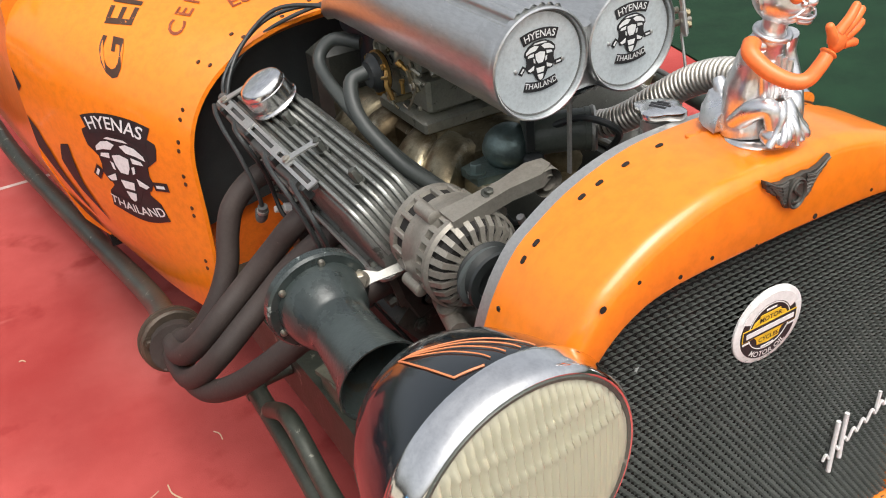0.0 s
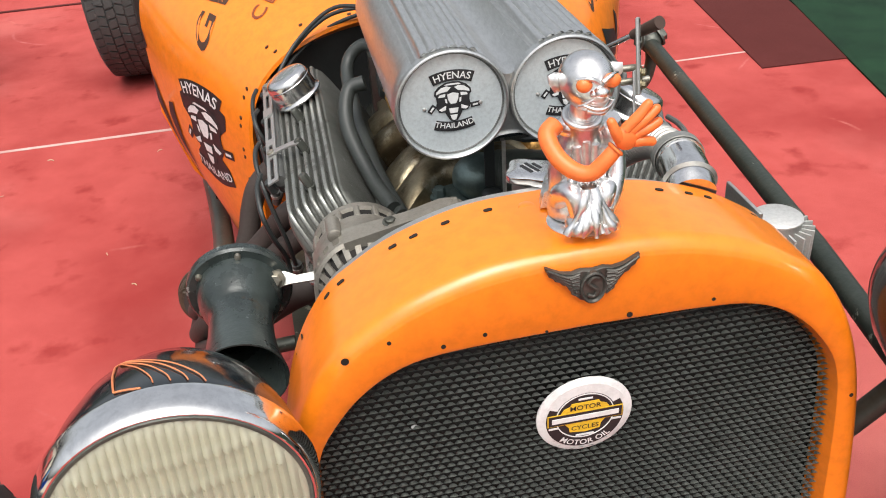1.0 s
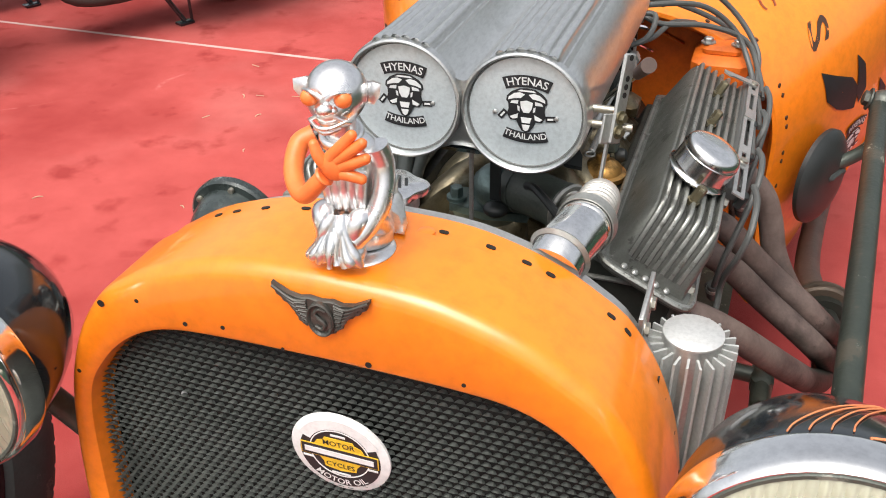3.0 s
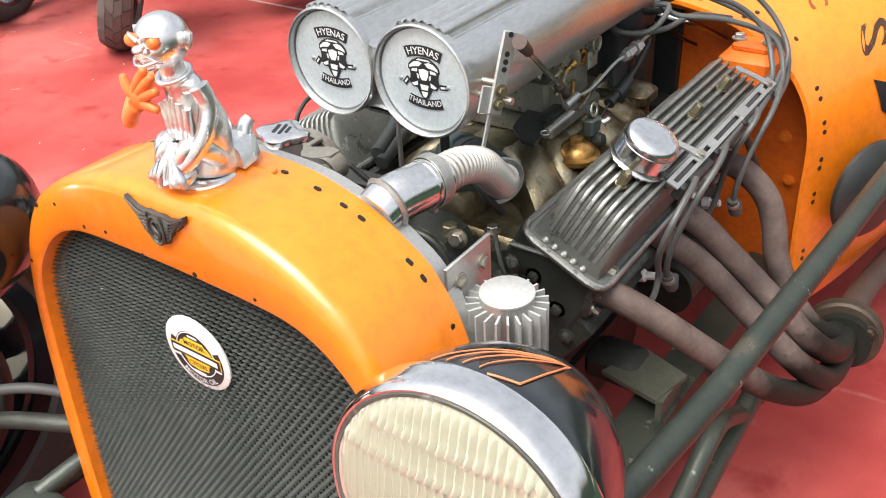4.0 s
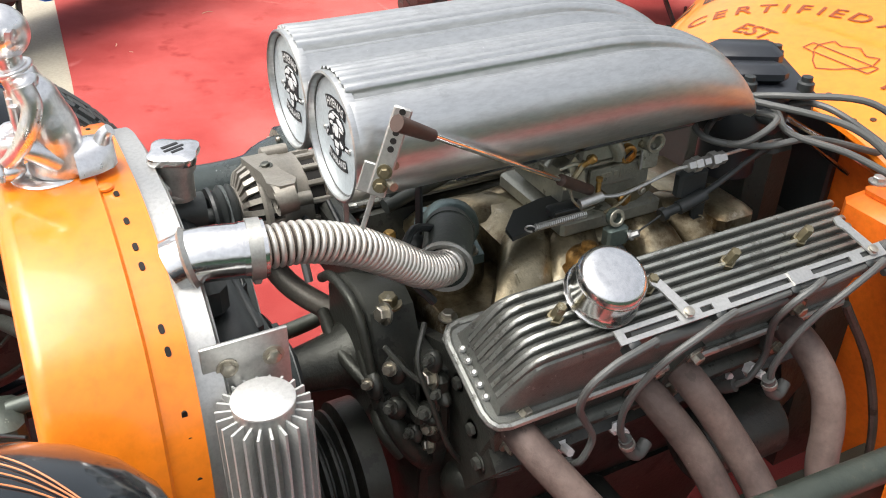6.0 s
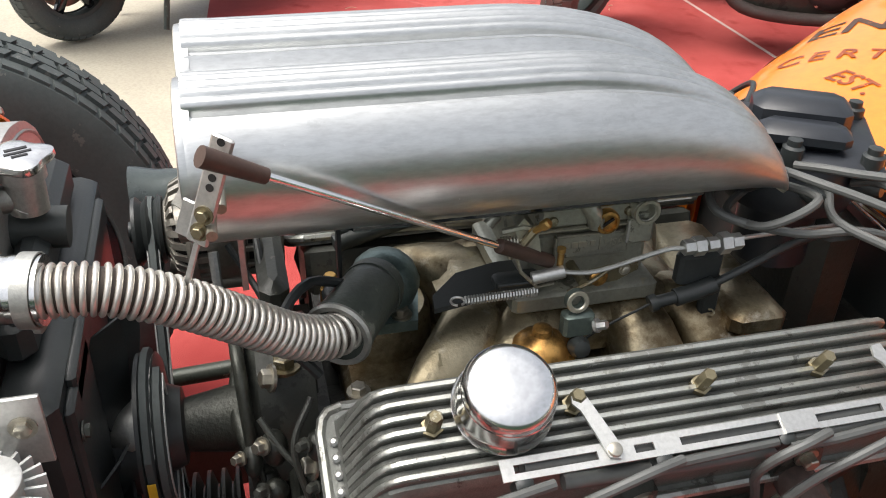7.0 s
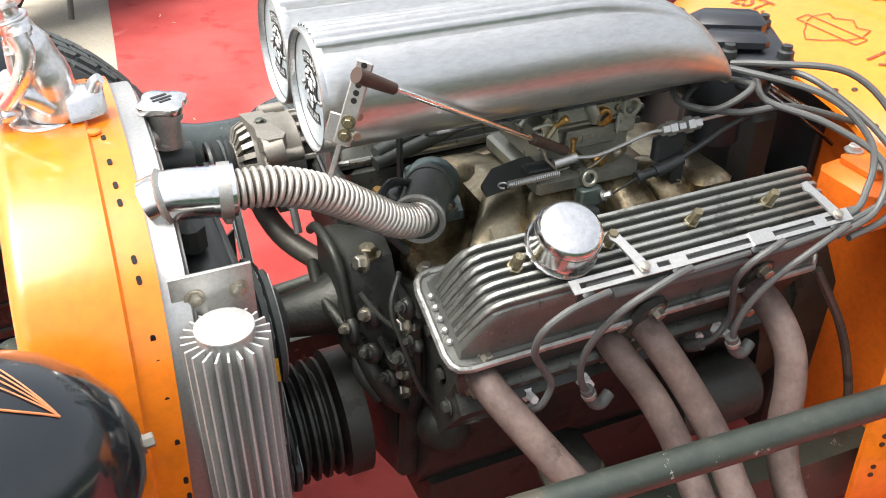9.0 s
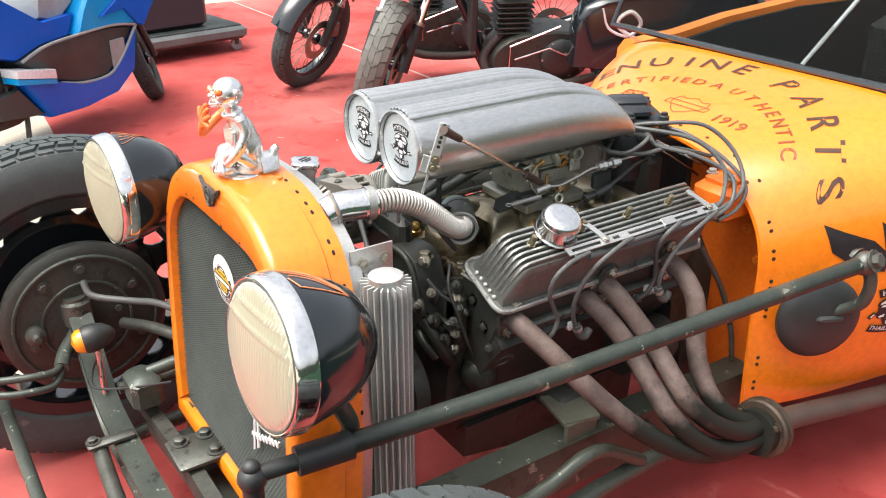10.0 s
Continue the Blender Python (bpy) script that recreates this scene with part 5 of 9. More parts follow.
# gilded float pot below the carburettor, black shield, return spring
part("float_pot", Geo().lathe([(0.029, 0), (0.034, 0.004), (0.034, 0.011), (0.028, 0.013), (0.026, 0.020), (0.018, 0.026), (0.010, 0.030), (0.009, 0.036), (0.004, 0.038)], Matrix.Translation((0.104, 0.610, 0.668)), 28), COPPER, carb, "gilded dome fitting with a stem")
part("shield", Geo().prism([(0.094, 0.508), (0.073, 0.511), (0.041, 0.541), (0.030, 0.584), (0.030, 0.620), (0.066, 0.620), (0.068, 0.585), (0.088, 0.540)], 0.729, 0.734), BLACK_PLASTIC, carb, "black pointed sheet shield")
part("shield_tab", Geo().box((0.020, 0.046, 0.012), (0.074, 0.592, 0.741), c=0.003).tube([(0.084, 0.570, 0.744), (0.086, 0.612, 0.745)], 0.0022, 8, smooth=False), BLACK_PLASTIC, carb)
part("cable_mount", Geo().box((0.016, 0.046, 0.036), (0.086, 0.772, 0.740), c=0.004).box((0.010, 0.020, 0.075), (0.088, 0.790, 0.690), c=0.003), BLACK_PLASTIC, carb, "black cable mounting bracket")
part("return_spring", Geo().tube([(0.100 + 0.0036 * math.cos(i * 0.9), 0.534 + i * 0.00040, 0.744 + 0.0036 * math.sin(i * 0.9)) for i in range(170)], 0.0011, 5, 1).tube([(0.100 + 0.0062 * math.cos(a), 0.5275 + 0.0062 * math.sin(a), 0.744) for a in [0.4 + 5.6 * i / 14 for i in range(15)]], 0.0012, 6), ALU_BRIGHT, carb, "coiled return spring with a looped eye")
brb = part("spring_bracket", Geo().box((0.016, 0.030, 0.026), (0.112, 0.640, 0.712), c=0.003).lathe([(0.0110, -0.004), (0.0110, 0.004), (0.0058, 0.004), (0.0058, -0.004)], aim((0.112, 0.637, 0.737), (1, 0, 0.2)), 22, False), TEAL, carb, "dark green cast bracket with an eye")
part("eye_ring", Geo().lathe([(0.0110, 0.0040), (0.0102, 0.0052), (0.0072, 0.0052), (0.0062, 0.0040)], aim((0.112, 0.637, 0.737), (1, 0, 0.2)), 22, False), CARB_EDGE, brb)
part("bolt", Geo().bolt((0.121, 0.655, 0.712), (0.6, 0.6, 0.5), 0.0045, 0.012), ALU_BRIGHT, brb)
part("knob", Geo().lathe([(0.010, 0), (0.011, 0.006), (0.008, 0.014), (0.003, 0.016)], aim((0.118, 0.640, 0.690), (1, 0, 0.3)), 16), BLACK_PLASTIC, brb)

# twin-barrel aluminium scoop
CX, CZ, CR = 0.0655, 0.887, 0.0655


def scoop_outline(ribs=1.0):
    """Right-half points (x, z) of the section, from the valley over the barrel down to the notch."""
    pts = [(0.0, CZ + 0.0270), (0.005, CZ + 0.0282), (0.011, CZ + 0.0330), (0.017, CZ + 0.0400), (0.0225, CZ + 0.0468)]
    a0, a1 = radians(127), radians(-128)
    n = 132
    for i in range(n + 1):
        a = a0 + (a1 - a0) * i / n
        r = CR
        deg = math.degrees(a)
        if 61 < deg < 119:
            r += ribs * (0.0044 * abs(math.sin(math.radians((deg - 61) / 58 * 6 * 180))) ** 0.6 - 0.001)
        elif 119 <= deg < 126:
            r -= ribs * 0.0050 * math.sin(math.radians((deg - 119) / 7 * 180))
        elif 52 < deg <= 61:
            r -= ribs * 0.0070 * math.sin(math.radians((deg - 52) / 9 * 180))
        pts.append((CX + r * math.cos(a), CZ + r * math.sin(a)))
    pts += [(0.012, CZ - 0.046), (0.0, CZ - 0.045)]
    return pts


def scoop_ring(y, kz=1.0, kx=1.0, ribs=1.0, low=0.822):
    h = scoop_outline(ribs)
    ring = h + [(-x, z) for x, z in reversed(h) if x > 1e-5]
    return [(x * kx, y, low + (z - low) * kz if z > low else z) for x, z in ring]


rings = [scoop_ring(0.318, 0.985, 0.985), scoop_ring(0.314), scoop_ring(0.318, 1.004, 1.008)]
for y in (0.34, 0.45, 0.55, 0.60):
    rings.append(scoop_ring(y, 1.0, 1.0))
for i in range(1, 15):
    t = i / 14
    y = 0.60 + 0.232 * math.sin(t * math.pi / 2)
    k = math.cos(t * math.pi / 2)
    rings.append(scoop_ring(y, max(0.03, k ** 0.85), 0.80 + 0.20 * k ** 0.6, max(0, 1 - t * 1.1), 0.822 + 0.0 * t))
scoop = part("air_scoop", Geo().rings(rings, True, True), ALU, car, "brushed aluminium twin-barrel air scoop with ribbed top", angle=32)
part("mounting_plate", Geo().box((0.17, 0.33, 0.012), (0, 0.60, 0.822), c=0.003), BLACK_PAINT, scoop)
part("bridge", Geo().box((0.085, 0.03, 0.030), (0, 0.335, 0.842), c=0.008), BLACK_PAINT, scoop)

DISC = stained("grey_disc_face", (0.68, 0.74, 0.76), (0.50, 0.56, 0.58), 0.40, 0.40, 9, 240, 0.8, 0.06, 0.12)

# ring colour that carries the shade between disc and barrel rim
GAP_SHADE = stained("gap_shade", (0.10, 0.105, 0.10), (0.22, 0.225, 0.22), 0.6, 0.2, 30, 200, 0.7, 0.1)


def emblem_shapes(m, k):
    """The round club print: black scrolls with white words and a white plain mask shape, scaled by k."""
    def band(r0, r1, half, up):
        pts = []
        for i in range(13):
            a = -half + 2 * half * i / 12
            pts.append((r1 * math.sin(a), r1 * math.cos(a)))
        for i in range(13):
            a = half - 2 * half * i / 12
            pts.append((r0 * math.sin(a), r0 * math.cos(a)))
        return [(x * k, (y - 0.040 if up else 0.040 - y) * k) for x, y in pts]
    black, white = Geo(), Geo()
    black.prism([(x, y + 0.007 * k) for x, y in band(0.0610, 0.0735, 0.36, True)], 0.0006, 0.0012, m)
    black.prism(band(0.0605, 0.0722, 0.34, False), 0.0006, 0.0012, m)
    mask = [(0.0, 0.0270), (0.008, 0.0262), (0.016, 0.0222), (0.0205, 0.0172), (0.0212, 0.0125), (0.019, 0.0100), (0.0185, 0.0040), (0.0200, -0.0020), (0.0165, -0.0080), (0.0100, -0.0085), (0.0075, -0.0140), (0.0040, -0.0192), (0.0, -0.0205)]
    black.prism([(x * k, y * k) for x, y in mask + [(-x, y) for x, y in reversed(mask) if x > 0]], 0.0006, 0.0012, m)
    for x, turn in ((-0.0245, 0.9), (0.0250, 0.1)):
        c, d = math.cos(turn), math.sin(turn)
        for geo, a, b, z in ((black, 0.0052, 0.0030, 0.0006), (white, 0.0030, 0.0010, 0.0012)):
            geo.prism([(k * (x + u * c - w * d), k * (-0.003 + u * d + w * c)) for u, w in ((-a, -b), (a, -b), (a, b), (-a, b))], z, z + 0.0005, m)
    both = ([(0.0020, 0.0205), (0.0070, 0.0222), (0.0130, 0.0208), (0.0185, 0.0165), (0.0190, 0.0135), (0.0130, 0.0155), (0.0060, 0.0165)], [(0.0085, 0.0138), (0.0155, 0.0125), (0.0168, 0.0100), (0.0090, 0.0100)], [(0.0085, -0.0005), (0.0135, -0.0030), (0.0168, -0.0045), (0.0140, -0.0068), (0.0090, -0.0055)], [(0.0072, 0.0070), (0.0095, 0.0080), (0.0088, 0.0030), (0.0068, 0.0020)])
    middle = ([(-0.0065, 0.0250), (0.0065, 0.0250), (0.0095, 0.0234), (-0.0095, 0.0234)], [(-0.0065, 0.0125), (0.0, 0.0142), (0.0065, 0.0125), (0.0056, 0.0060), (0.0030, 0.0012), (-0.0030, 0.0012), (-0.0056, 0.0060)], [(-0.0055, -0.0042), (0.0055, -0.0042), (0.0042, -0.0100), (-0.0042, -0.0100)], [(-0.0042, -0.0122), (0.0042, -0.0122), (0.0025, -0.0175), (0.0, -0.0190), (-0.0025, -0.0175)])
    for patch in list(both) + [[(-x, y) for x, y in reversed(q)] for q in both] + list(middle):
        white.prism([(k * x, k * y) for x, y in patch], 0.0012, 0.0017, m)
    v, f = lettering("HYENAS", 0.0115 * k)
    R = 0.0672 * k
    white.add([(math.sin(x / R) * (R + y), math.cos(x / R) * (R + y) - 0.033 * k, 0.0016) for x, y, _ in v], f, m)
    v, f = lettering("THAILAND", 0.0092 * k)
    R = 0.0655 * k
    white.add([(math.sin(x / R) * (R - y), 0.040 * k - math.cos(x / R) * (R - y), 0.0016) for x, y, _ in v], f, m)
    return black, white


for s in (-1, 1):
    dm = Matrix.Translation((s * 0.0655, 0.3165, 0.887)) @ Matrix.Rotation(radians(90), 4, "X")
    disc = part("scoop_disc", Geo().lathe([(0.0605, -0.004), (0.0605, 0.0012), (0.0, 0.0012)], dm, 56), DISC, scoop, "grey round blanking disc with a printed club emblem")
    part("rim", Geo().lathe([(0.0650, -0.003), (0.0656, 0.0035), (0.0650, 0.0080), (0.0630, 0.0090), (0.0613, 0.0078), (0.0604, 0.0040), (0.0600, 0.0)], dm, 72, False), ALU, disc, "rolled bright barrel rim")
    part("rim_shadow_gap", Geo().lathe([(0.0602, 0.0018), (0.0590, 0.0022), (0.0582, 0.0015)], dm, 64, False), GAP_SHADE, disc, "dark ring painted for the shade in the seam")
    bk, wh = emblem_shapes(dm @ Matrix.Translation((0.002, 0, 0.0012)), 1.0)
    part("print", bk, BLACK_PRINT, disc, "black scrolls and mask")
    part("print", wh, WHITE, disc, "white words and mask shape")
    for o in (-0.031, 0.033):
        part("rivet", Geo().lathe([(0.0026, 0.001), (0.0022, 0.0028), (0.001, 0.0034)], dm @ Matrix.Translation((o, -0.002, 0)), 10), ALU_BRIGHT, disc)

# drilled throttle bracket and link rod beside the scoop
up_ = (Vector((0.161, 0.343, 0.949)) - Vector((0.157, 0.318, 0.873))).normalized()
face_ = Vector((0.86, -0.50, 0.0))
face_ = (face_ - up_ * face_.dot(up_)).normalized()
BK = Matrix((face_, up_.cross(face_), up_)).transposed().to_4x4()
BK.translation = (0.157, 0.3185, 0.876)
brk = part("throttle_bracket", Geo().box((0.004, 0.017, 0.088), (0, 0, 0.034), BK, c=0.0015).box((0.003, 0.026, 0.030), (-0.0035, -0.006, 0.004), BK, c=0.001), ALU_BRIGHT, car, "drilled aluminium throttle bracket")
for h in (0.002, 0.016):
    part("bolt", Geo().bolt(BK @ Vector((0.002, 0.001, h)), BK.to_3x3() @ Vector((1, 0, 0)), 0.0048, 0.006), OLD_BRASS, brk)
for h in (0.038, 0.046, 0.054, 0.074):
    part("hole", Geo().lathe([(0.0030, 0), (0.0030, 0.0005), (0.001, 0.0004)], BK @ aim((0.002, 0, h), (1, 0, 0)), 12), HOLE, brk)
part("drop_link", Geo().box((0.003, 0.005, 0.046), (-0.006, -0.002, -0.030), BK, c=0.0008), ALU_BRIGHT, brk, "thin bright drop link")
part("stud", Geo().tube([(0.118, 0.327, 0.880), (0.172, 0.327, 0.880)], 0.0042, 10).tube([(0.128, 0.335, 0.893), (0.158, 0.335, 0.893)], 0.0042, 10), BOLT, brk)
LINK = stained("brown_rubber_link_end", (0.075, 0.042, 0.030), (0.04, 0.025, 0.02), 0.5, 0.1, 30, 200, 0.7, 0.1)
a, b = Vector((0.178, 0.335, 0.941)), Vector((0.080, 0.620, 0.762))
rod = part("throttle_rod", Geo().tube([a, a.lerp(b, 0.5), b], 0.0033, 10, smooth=False), CHROME, car, "thin chromed throttle rod")
part("rod_end", Geo().tube([a.lerp(b, -0.03), a.lerp(b, 0.115)], lambda q: 0.0078 if q < 0.9 else 0.006, 12, smooth=False), LINK, rod, "brown link end")
part("rod_end", Geo().tube([a.lerp(b, 0.80), a.lerp(b, 1.0)], 0.0068, 12, smooth=False), LINK, rod, "brown link end")

# fuel line with bright fittings
fl = part("fuel_line", Geo().tube([(0.092, 0.625, 0.757), (0.098, 0.660, 0.757), (0.106, 0.72, 0.777), (0.110, 0.740, 0.780), (0.108, 0.80, 0.782), (0.095, 0.88, 0.775), (0.06, 0.95, 0.75)], 0.0023, 8), ALU_BRIGHT, car, "thin steel fuel line with hex fittings")
for y, r in ((0.742, 0.0075), (0.752, 0.0095), (0.766, 0.007), (0.778, 0.0105), (0.790, 0.008)):
    part("fitting", Geo().lathe([(r, -0.005), (r, 0.005)], aim((0.110, y, 0.7803), (0, 1, 0.03)), 6), ALU_BRIGHT, fl)
part("joint", Geo().tube([(0.090, 0.600, 0.752), (0.092, 0.630, 0.757)], 0.0062, 10), ALU_BRIGHT, fl)
part("throttle_cable", Geo().tube([(0.112, 0.640, 0.683), (0.100, 0.671, 0.690), (0.100, 0.721, 0.713)], 0.0014, 6).tube([(0.100, 0.719, 0.712), (0.100, 0.726, 0.714)], 0.0085, 12, smooth=False).tube([(0.100, 0.726, 0.7135), (0.100, 0.745, 0.7165)], 0.0062, 12, smooth=False).tube([(0.100, 0.745, 0.716), (0.100, 0.768, 0.721), (0.100, 0.785, 0.726)], 0.0088, 12).tube([(0.100, 0.780, 0.725), (0.100, 0.815, 0.741), (0.095, 0.860, 0.757), (0.075, 0.910, 0.752)], 0.0042, 10), BLACK_PLASTIC, car, "black sheathed throttle cable")

# water pump, pulleys, belts, fan
GRIMY = stained("grimy_grey_casting", (0.055, 0.058, 0.048), (0.012, 0.013, 0.011), 0.45, 0.5, 14, 200, 0.9, 0.4)
pump = part("water_pump", Geo().lathe([(0.055, 0), (0.062, 0.03), (0.052, 0.055), (0.036, 0.085), (0.028, 0.135)], aim((0, 0.405, 0.555), (0, -1, 0)), 24), GRIMY, car, "grimy cast water pump")
for s in (-1, 1):
    part("pump_leg", Geo().tube([(s * 0.02, 0.37, 0.555), (s * 0.07, 0.385, 0.52), (s * 0.10, 0.405, 0.48)], 0.028, 14), GRIMY, pump)
YZ = Matrix(((1, 0, 0, 0), (0, 0, -1, 0), (0, 1, 0, 0), (0, 0, 0, 1)))
part("pump_casting", Geo().prism([(-0.062, 0.530), (-0.058, 0.640), (-0.020, 0.664), (0.030, 0.668), (0.058, 0.655), (0.082, 0.600), (0.090, 0.545), (0.060, 0.500), (-0.030, 0.490)], -0.400, -0.336, YZ, 0, 0.010), BLOCK, pump)
part("casting_rib", Geo().tube([(-0.058, 0.331, 0.640), (-0.020, 0.329, 0.666), (0.030, 0.329, 0.672), (0.060, 0.331, 0.657), (0.084, 0.334, 0.600), (0.092, 0.337, 0.545)], 0.0065, 10), GRIMY, pump)
part("casting_rib", Geo().tube([(-0.060, 0.330, 0.585), (0.0, 0.322, 0.580), (0.050, 0.328, 0.572), (0.095, 0.345, 0.560)], 0.0085, 10), GRIMY, pump)
part("pump_arm", Geo().tube([(0.040, 0.345, 0.590), (0.075, 0.342, 0.565), (0.108, 0.350, 0.530), (0.122, 0.366, 0.492), (0.118, 0.385, 0.462)], 0.0125, 12), GRIMY, pump, "curved greasy bracket arm")
part("pump_arm", Geo().tube([(0.055, 0.350, 0.520), (0.085, 0.346, 0.500), (0.105, 0.362, 0.470)], 0.010, 12), GRIMY, pump)
part("fuel_pump", Geo().lathe([(0.018, 0), (0.034, 0.006), (0.036, 0.016), (0.034, 0.020), (0.034, 0.024), (0.026, 0.036), (0.012, 0.042)], aim((0.138, 0.440, 0.430), (0.75, -0.6, 0.1)), 24), GRIMY, pump, "greasy round mechanical fuel pump")
for i in range(16):
    q = [(0.128, 0.392, 0.622), (0.105, 0.355, 0.606), (0.134, 0.398, 0.575), (0.112, 0.352, 0.555), (0.090, 0.334, 0.580), (0.130, 0.386, 0.548), (0.118, 0.372, 0.512), (0.128, 0.392, 0.520)][i % 8]
    if i < 8:
        part("casting_lump", Geo().ball(q, (0.012 + 0.004 * (i % 3), 0.010 + 0.003 * (i % 2), 0.011 + 0.004 * ((i + 1) % 3))), GRIMY if i % 2 else BLOCK, pump)
    else:
        part("stud", Geo().bolt((q[0] + 0.008, q[1] - 0.010, q[2] + 0.012), (0.6, -0.7, 0.35), 0.0048 + 0.0012 * (i % 2), 0.011), BOLT if i % 3 == 0 else IRON, pump)
part("casting_edge", Geo().tube([(0.100, 0.344, 0.640), (0.118, 0.362, 0.612), (0.136, 0.384, 0.590), (0.140, 0.392, 0.560)], 0.0032, 8), IRON, pump, "rubbed casting edge")
part("casting_edge", Geo().tube([(0.066, 0.330, 0.640), (0.086, 0.334, 0.604), (0.098, 0.342, 0.560), (0.092, 0.346, 0.530)], 0.0028, 8), IRON, pump)
part("thin_pipe", Geo().tube([(0.150, 0.420, 0.470), (0.158, 0.395, 0.520), (0.146, 0.380, 0.580), (0.128, 0.372, 0.628), (0.104, 0.392, 0.660)], 0.0034, 8), BLOCK, pump, "thin black steel pipe")
part("damper", Geo().lathe([(0.05, 0), (0.092, 0.002), (0.092, 0.034), (0.05, 0.036)], aim((0, 0.358, 0.365), (0, -1, 0)), 40), BLOCK, pump)
part("accessory_plate", Geo().prism([(-0.030, 0.240), (0.095, 0.300), (0.108, 0.420), (0.130, 0.500), (0.125, 0.600), (-0.125, 0.600), (-0.130, 0.500), (-0.108, 0.420), (-0.095, 0.300)], -0.414, -0.388, YZ, 0, 0.006), BLOCK, pump, "oily black timing cover plate")
part("neck_bolt", Geo().bolt((0.050, 0.372, 0.655), (0, 0, 1), 0.011, 0.014), OLD_BRASS, pump)
part("pump_rib", Geo().box((0.135, 0.012, 0.020), (0.070, 0.372, 0.548), Matrix.Rotation(radians(0), 4, "Z"), c=0.004), GRIMY, pump)
part("front_bracket", Geo().box((0.150, 0.030, 0.115), (-0.085, 0.372, 0.650), c=0.010), BLOCK, pump, "black accessory bracket")
part("mount_pad", Geo().box((0.05, 0.02, 0.09), (0.118, 0.398, 0.56), c=0.006), GRIMY, pump)
for p in ((0.13, 0.388, 0.60), (0.13, 0.388, 0.53), (0.07, 0.36, 0.66), (-0.13, 0.388, 0.60), (0.12, 0.39, 0.49)):
    part("bolt", Geo().bolt(p, (0.2, -1, 0.3), 0.009, 0.012), BOLT, pump)
pul = part("pump_pulley", Geo().lathe([(0.020, 0), (0.040, 0.004), (0.045, 0.018), (0.074, 0.022), (0.080, 0.026), (0.070, 0.033), (0.080, 0.040), (0.080, 0.044), (0.030, 0.044)], aim((0, 0.272, 0.555), (0, -1, 0)), 40), BLACK_PLASTIC, car, "black water-pump pulley")
part("hub_cap", Geo().lathe([(0.032, 0), (0.034, 0.012), (0.030, 0.030), (0.018, 0.040), (0.006, 0.042)], aim((0, 0.230, 0.555), (0, -1, 0)), 24), ALU_GREY, pul, "dull steel hub")
ck = Geo()
prof = [(0.03, 0.0)]
for i in range(5):
    prof += [(0.085, 0.004 + i * 0.016), (0.085, 0.008 + i * 0.016), (0.068, 0.012 + i * 0.016), (0.068, 0.014 + i * 0.016)]
prof += [(0.085, 0.086), (0.085, 0.092), (0.03, 0.092)]
ck.lathe(prof, aim((0, 0.318, 0.365), (0, -1, 0)), 44)
part("crank_pulley", ck, BLOCK, car, "multi-groove crank pulley")
def belt(name, wheels, y, r_w=0.0055):
    """A V-belt round wheels of (x, z, radius), taken in order."""
    pts = []
    n = len(wheels)
    for i, (x, z, r) in enumerate(wheels):
        px, pz, _ = wheels[i - 1]
        nx, nz, _ = wheels[(i + 1) % n]
        a = math.atan2(z - (pz + nz) / 2, x - (px + nx) / 2)
        for k in range(9):
            t = a - 1.2 + 2.4 * k / 8
            pts.append((x + r * math.cos(t), y, z + r * math.sin(t)))
    g = Geo()
    rings = []
    m = len(pts)
    for i, p in enumerate(pts):
        d = (Vector(pts[(i + 1) % m]) - Vector(pts[i - 1])).normalized()
        nrm = d.cross(Vector((0, 1, 0)))
        rings.append([Vector(p) + Vector((0, 1, 0)) * a + nrm * b for a, b in ((-r_w, 0.004), (r_w, 0.004), (r_w * 0.6, -0.005), (-r_w * 0.6, -0.005))])
    g.rings(rings + [rings[0]], True, False)
    b = part(name, g, RUBBER, car, "black rubber V-belt")
    for side in (-1, 1):
        lip = [Vector(r_[0 if side < 0 else 1]) + Vector((0, side * 0.0004, 0)) for r_ in rings]
        part("belt_edge", Geo().tube(lip + lip[:1], 0.0011, 5, 1), FIN, b, "pale frayed belt edge" if side > 0 else "")
    return b


bt = belt("drive_belt", [(0, 0.555, 0.080), (0, 0.365, 0.086)], 0.238)
part("belt_print", Geo().box((0.0010, 0.0080, 0.036), (0.0850, 0.2380, 0.545), Matrix.Identity(4)), YELLOW, bt, "small yellowed print label")
belt("alternator_belt", [(0, 0.365, 0.086), (-0.186, 0.680, 0.036), (0, 0.555, 0.078)], 0.250)
fan = part("cooling_fan", Geo().lathe([(0.03, 0), (0.045, 0.004), (0.045, 0.03), (0.03, 0.034)], aim((0, 0.226, 0.53), (0, -1, 0)), 24), BLACK_PLASTIC, car, "black plastic cooling fan")
blade = Geo()
blade.rings([[(r, w0 * math.cos(tw), w0 * math.sin(tw)), (r, w0 * math.cos(tw) + 0.003, w0 * math.sin(tw)), (r, -w0 * math.cos(tw) + 0.003, -w0 * math.sin(tw)), (r, -w0 * math.cos(tw), -w0 * math.sin(tw))] for r, w0, tw in ((0.04, 0.016, 1.1), (0.08, 0.024, 1.0), (0.13, 0.028, 0.9), (0.165, 0.026, 0.85))])
bmesh_blade = blade.mesh("blade", BLACK_PLASTIC)
for i in range(7):
    part("blade", bmesh_blade, BLACK_PLASTIC, fan, "", Matrix.Translation((0, 0.206, 0.53)) @ Matrix.Rotation(2 * math.pi * i / 7 + 0.3, 4, "Y"))

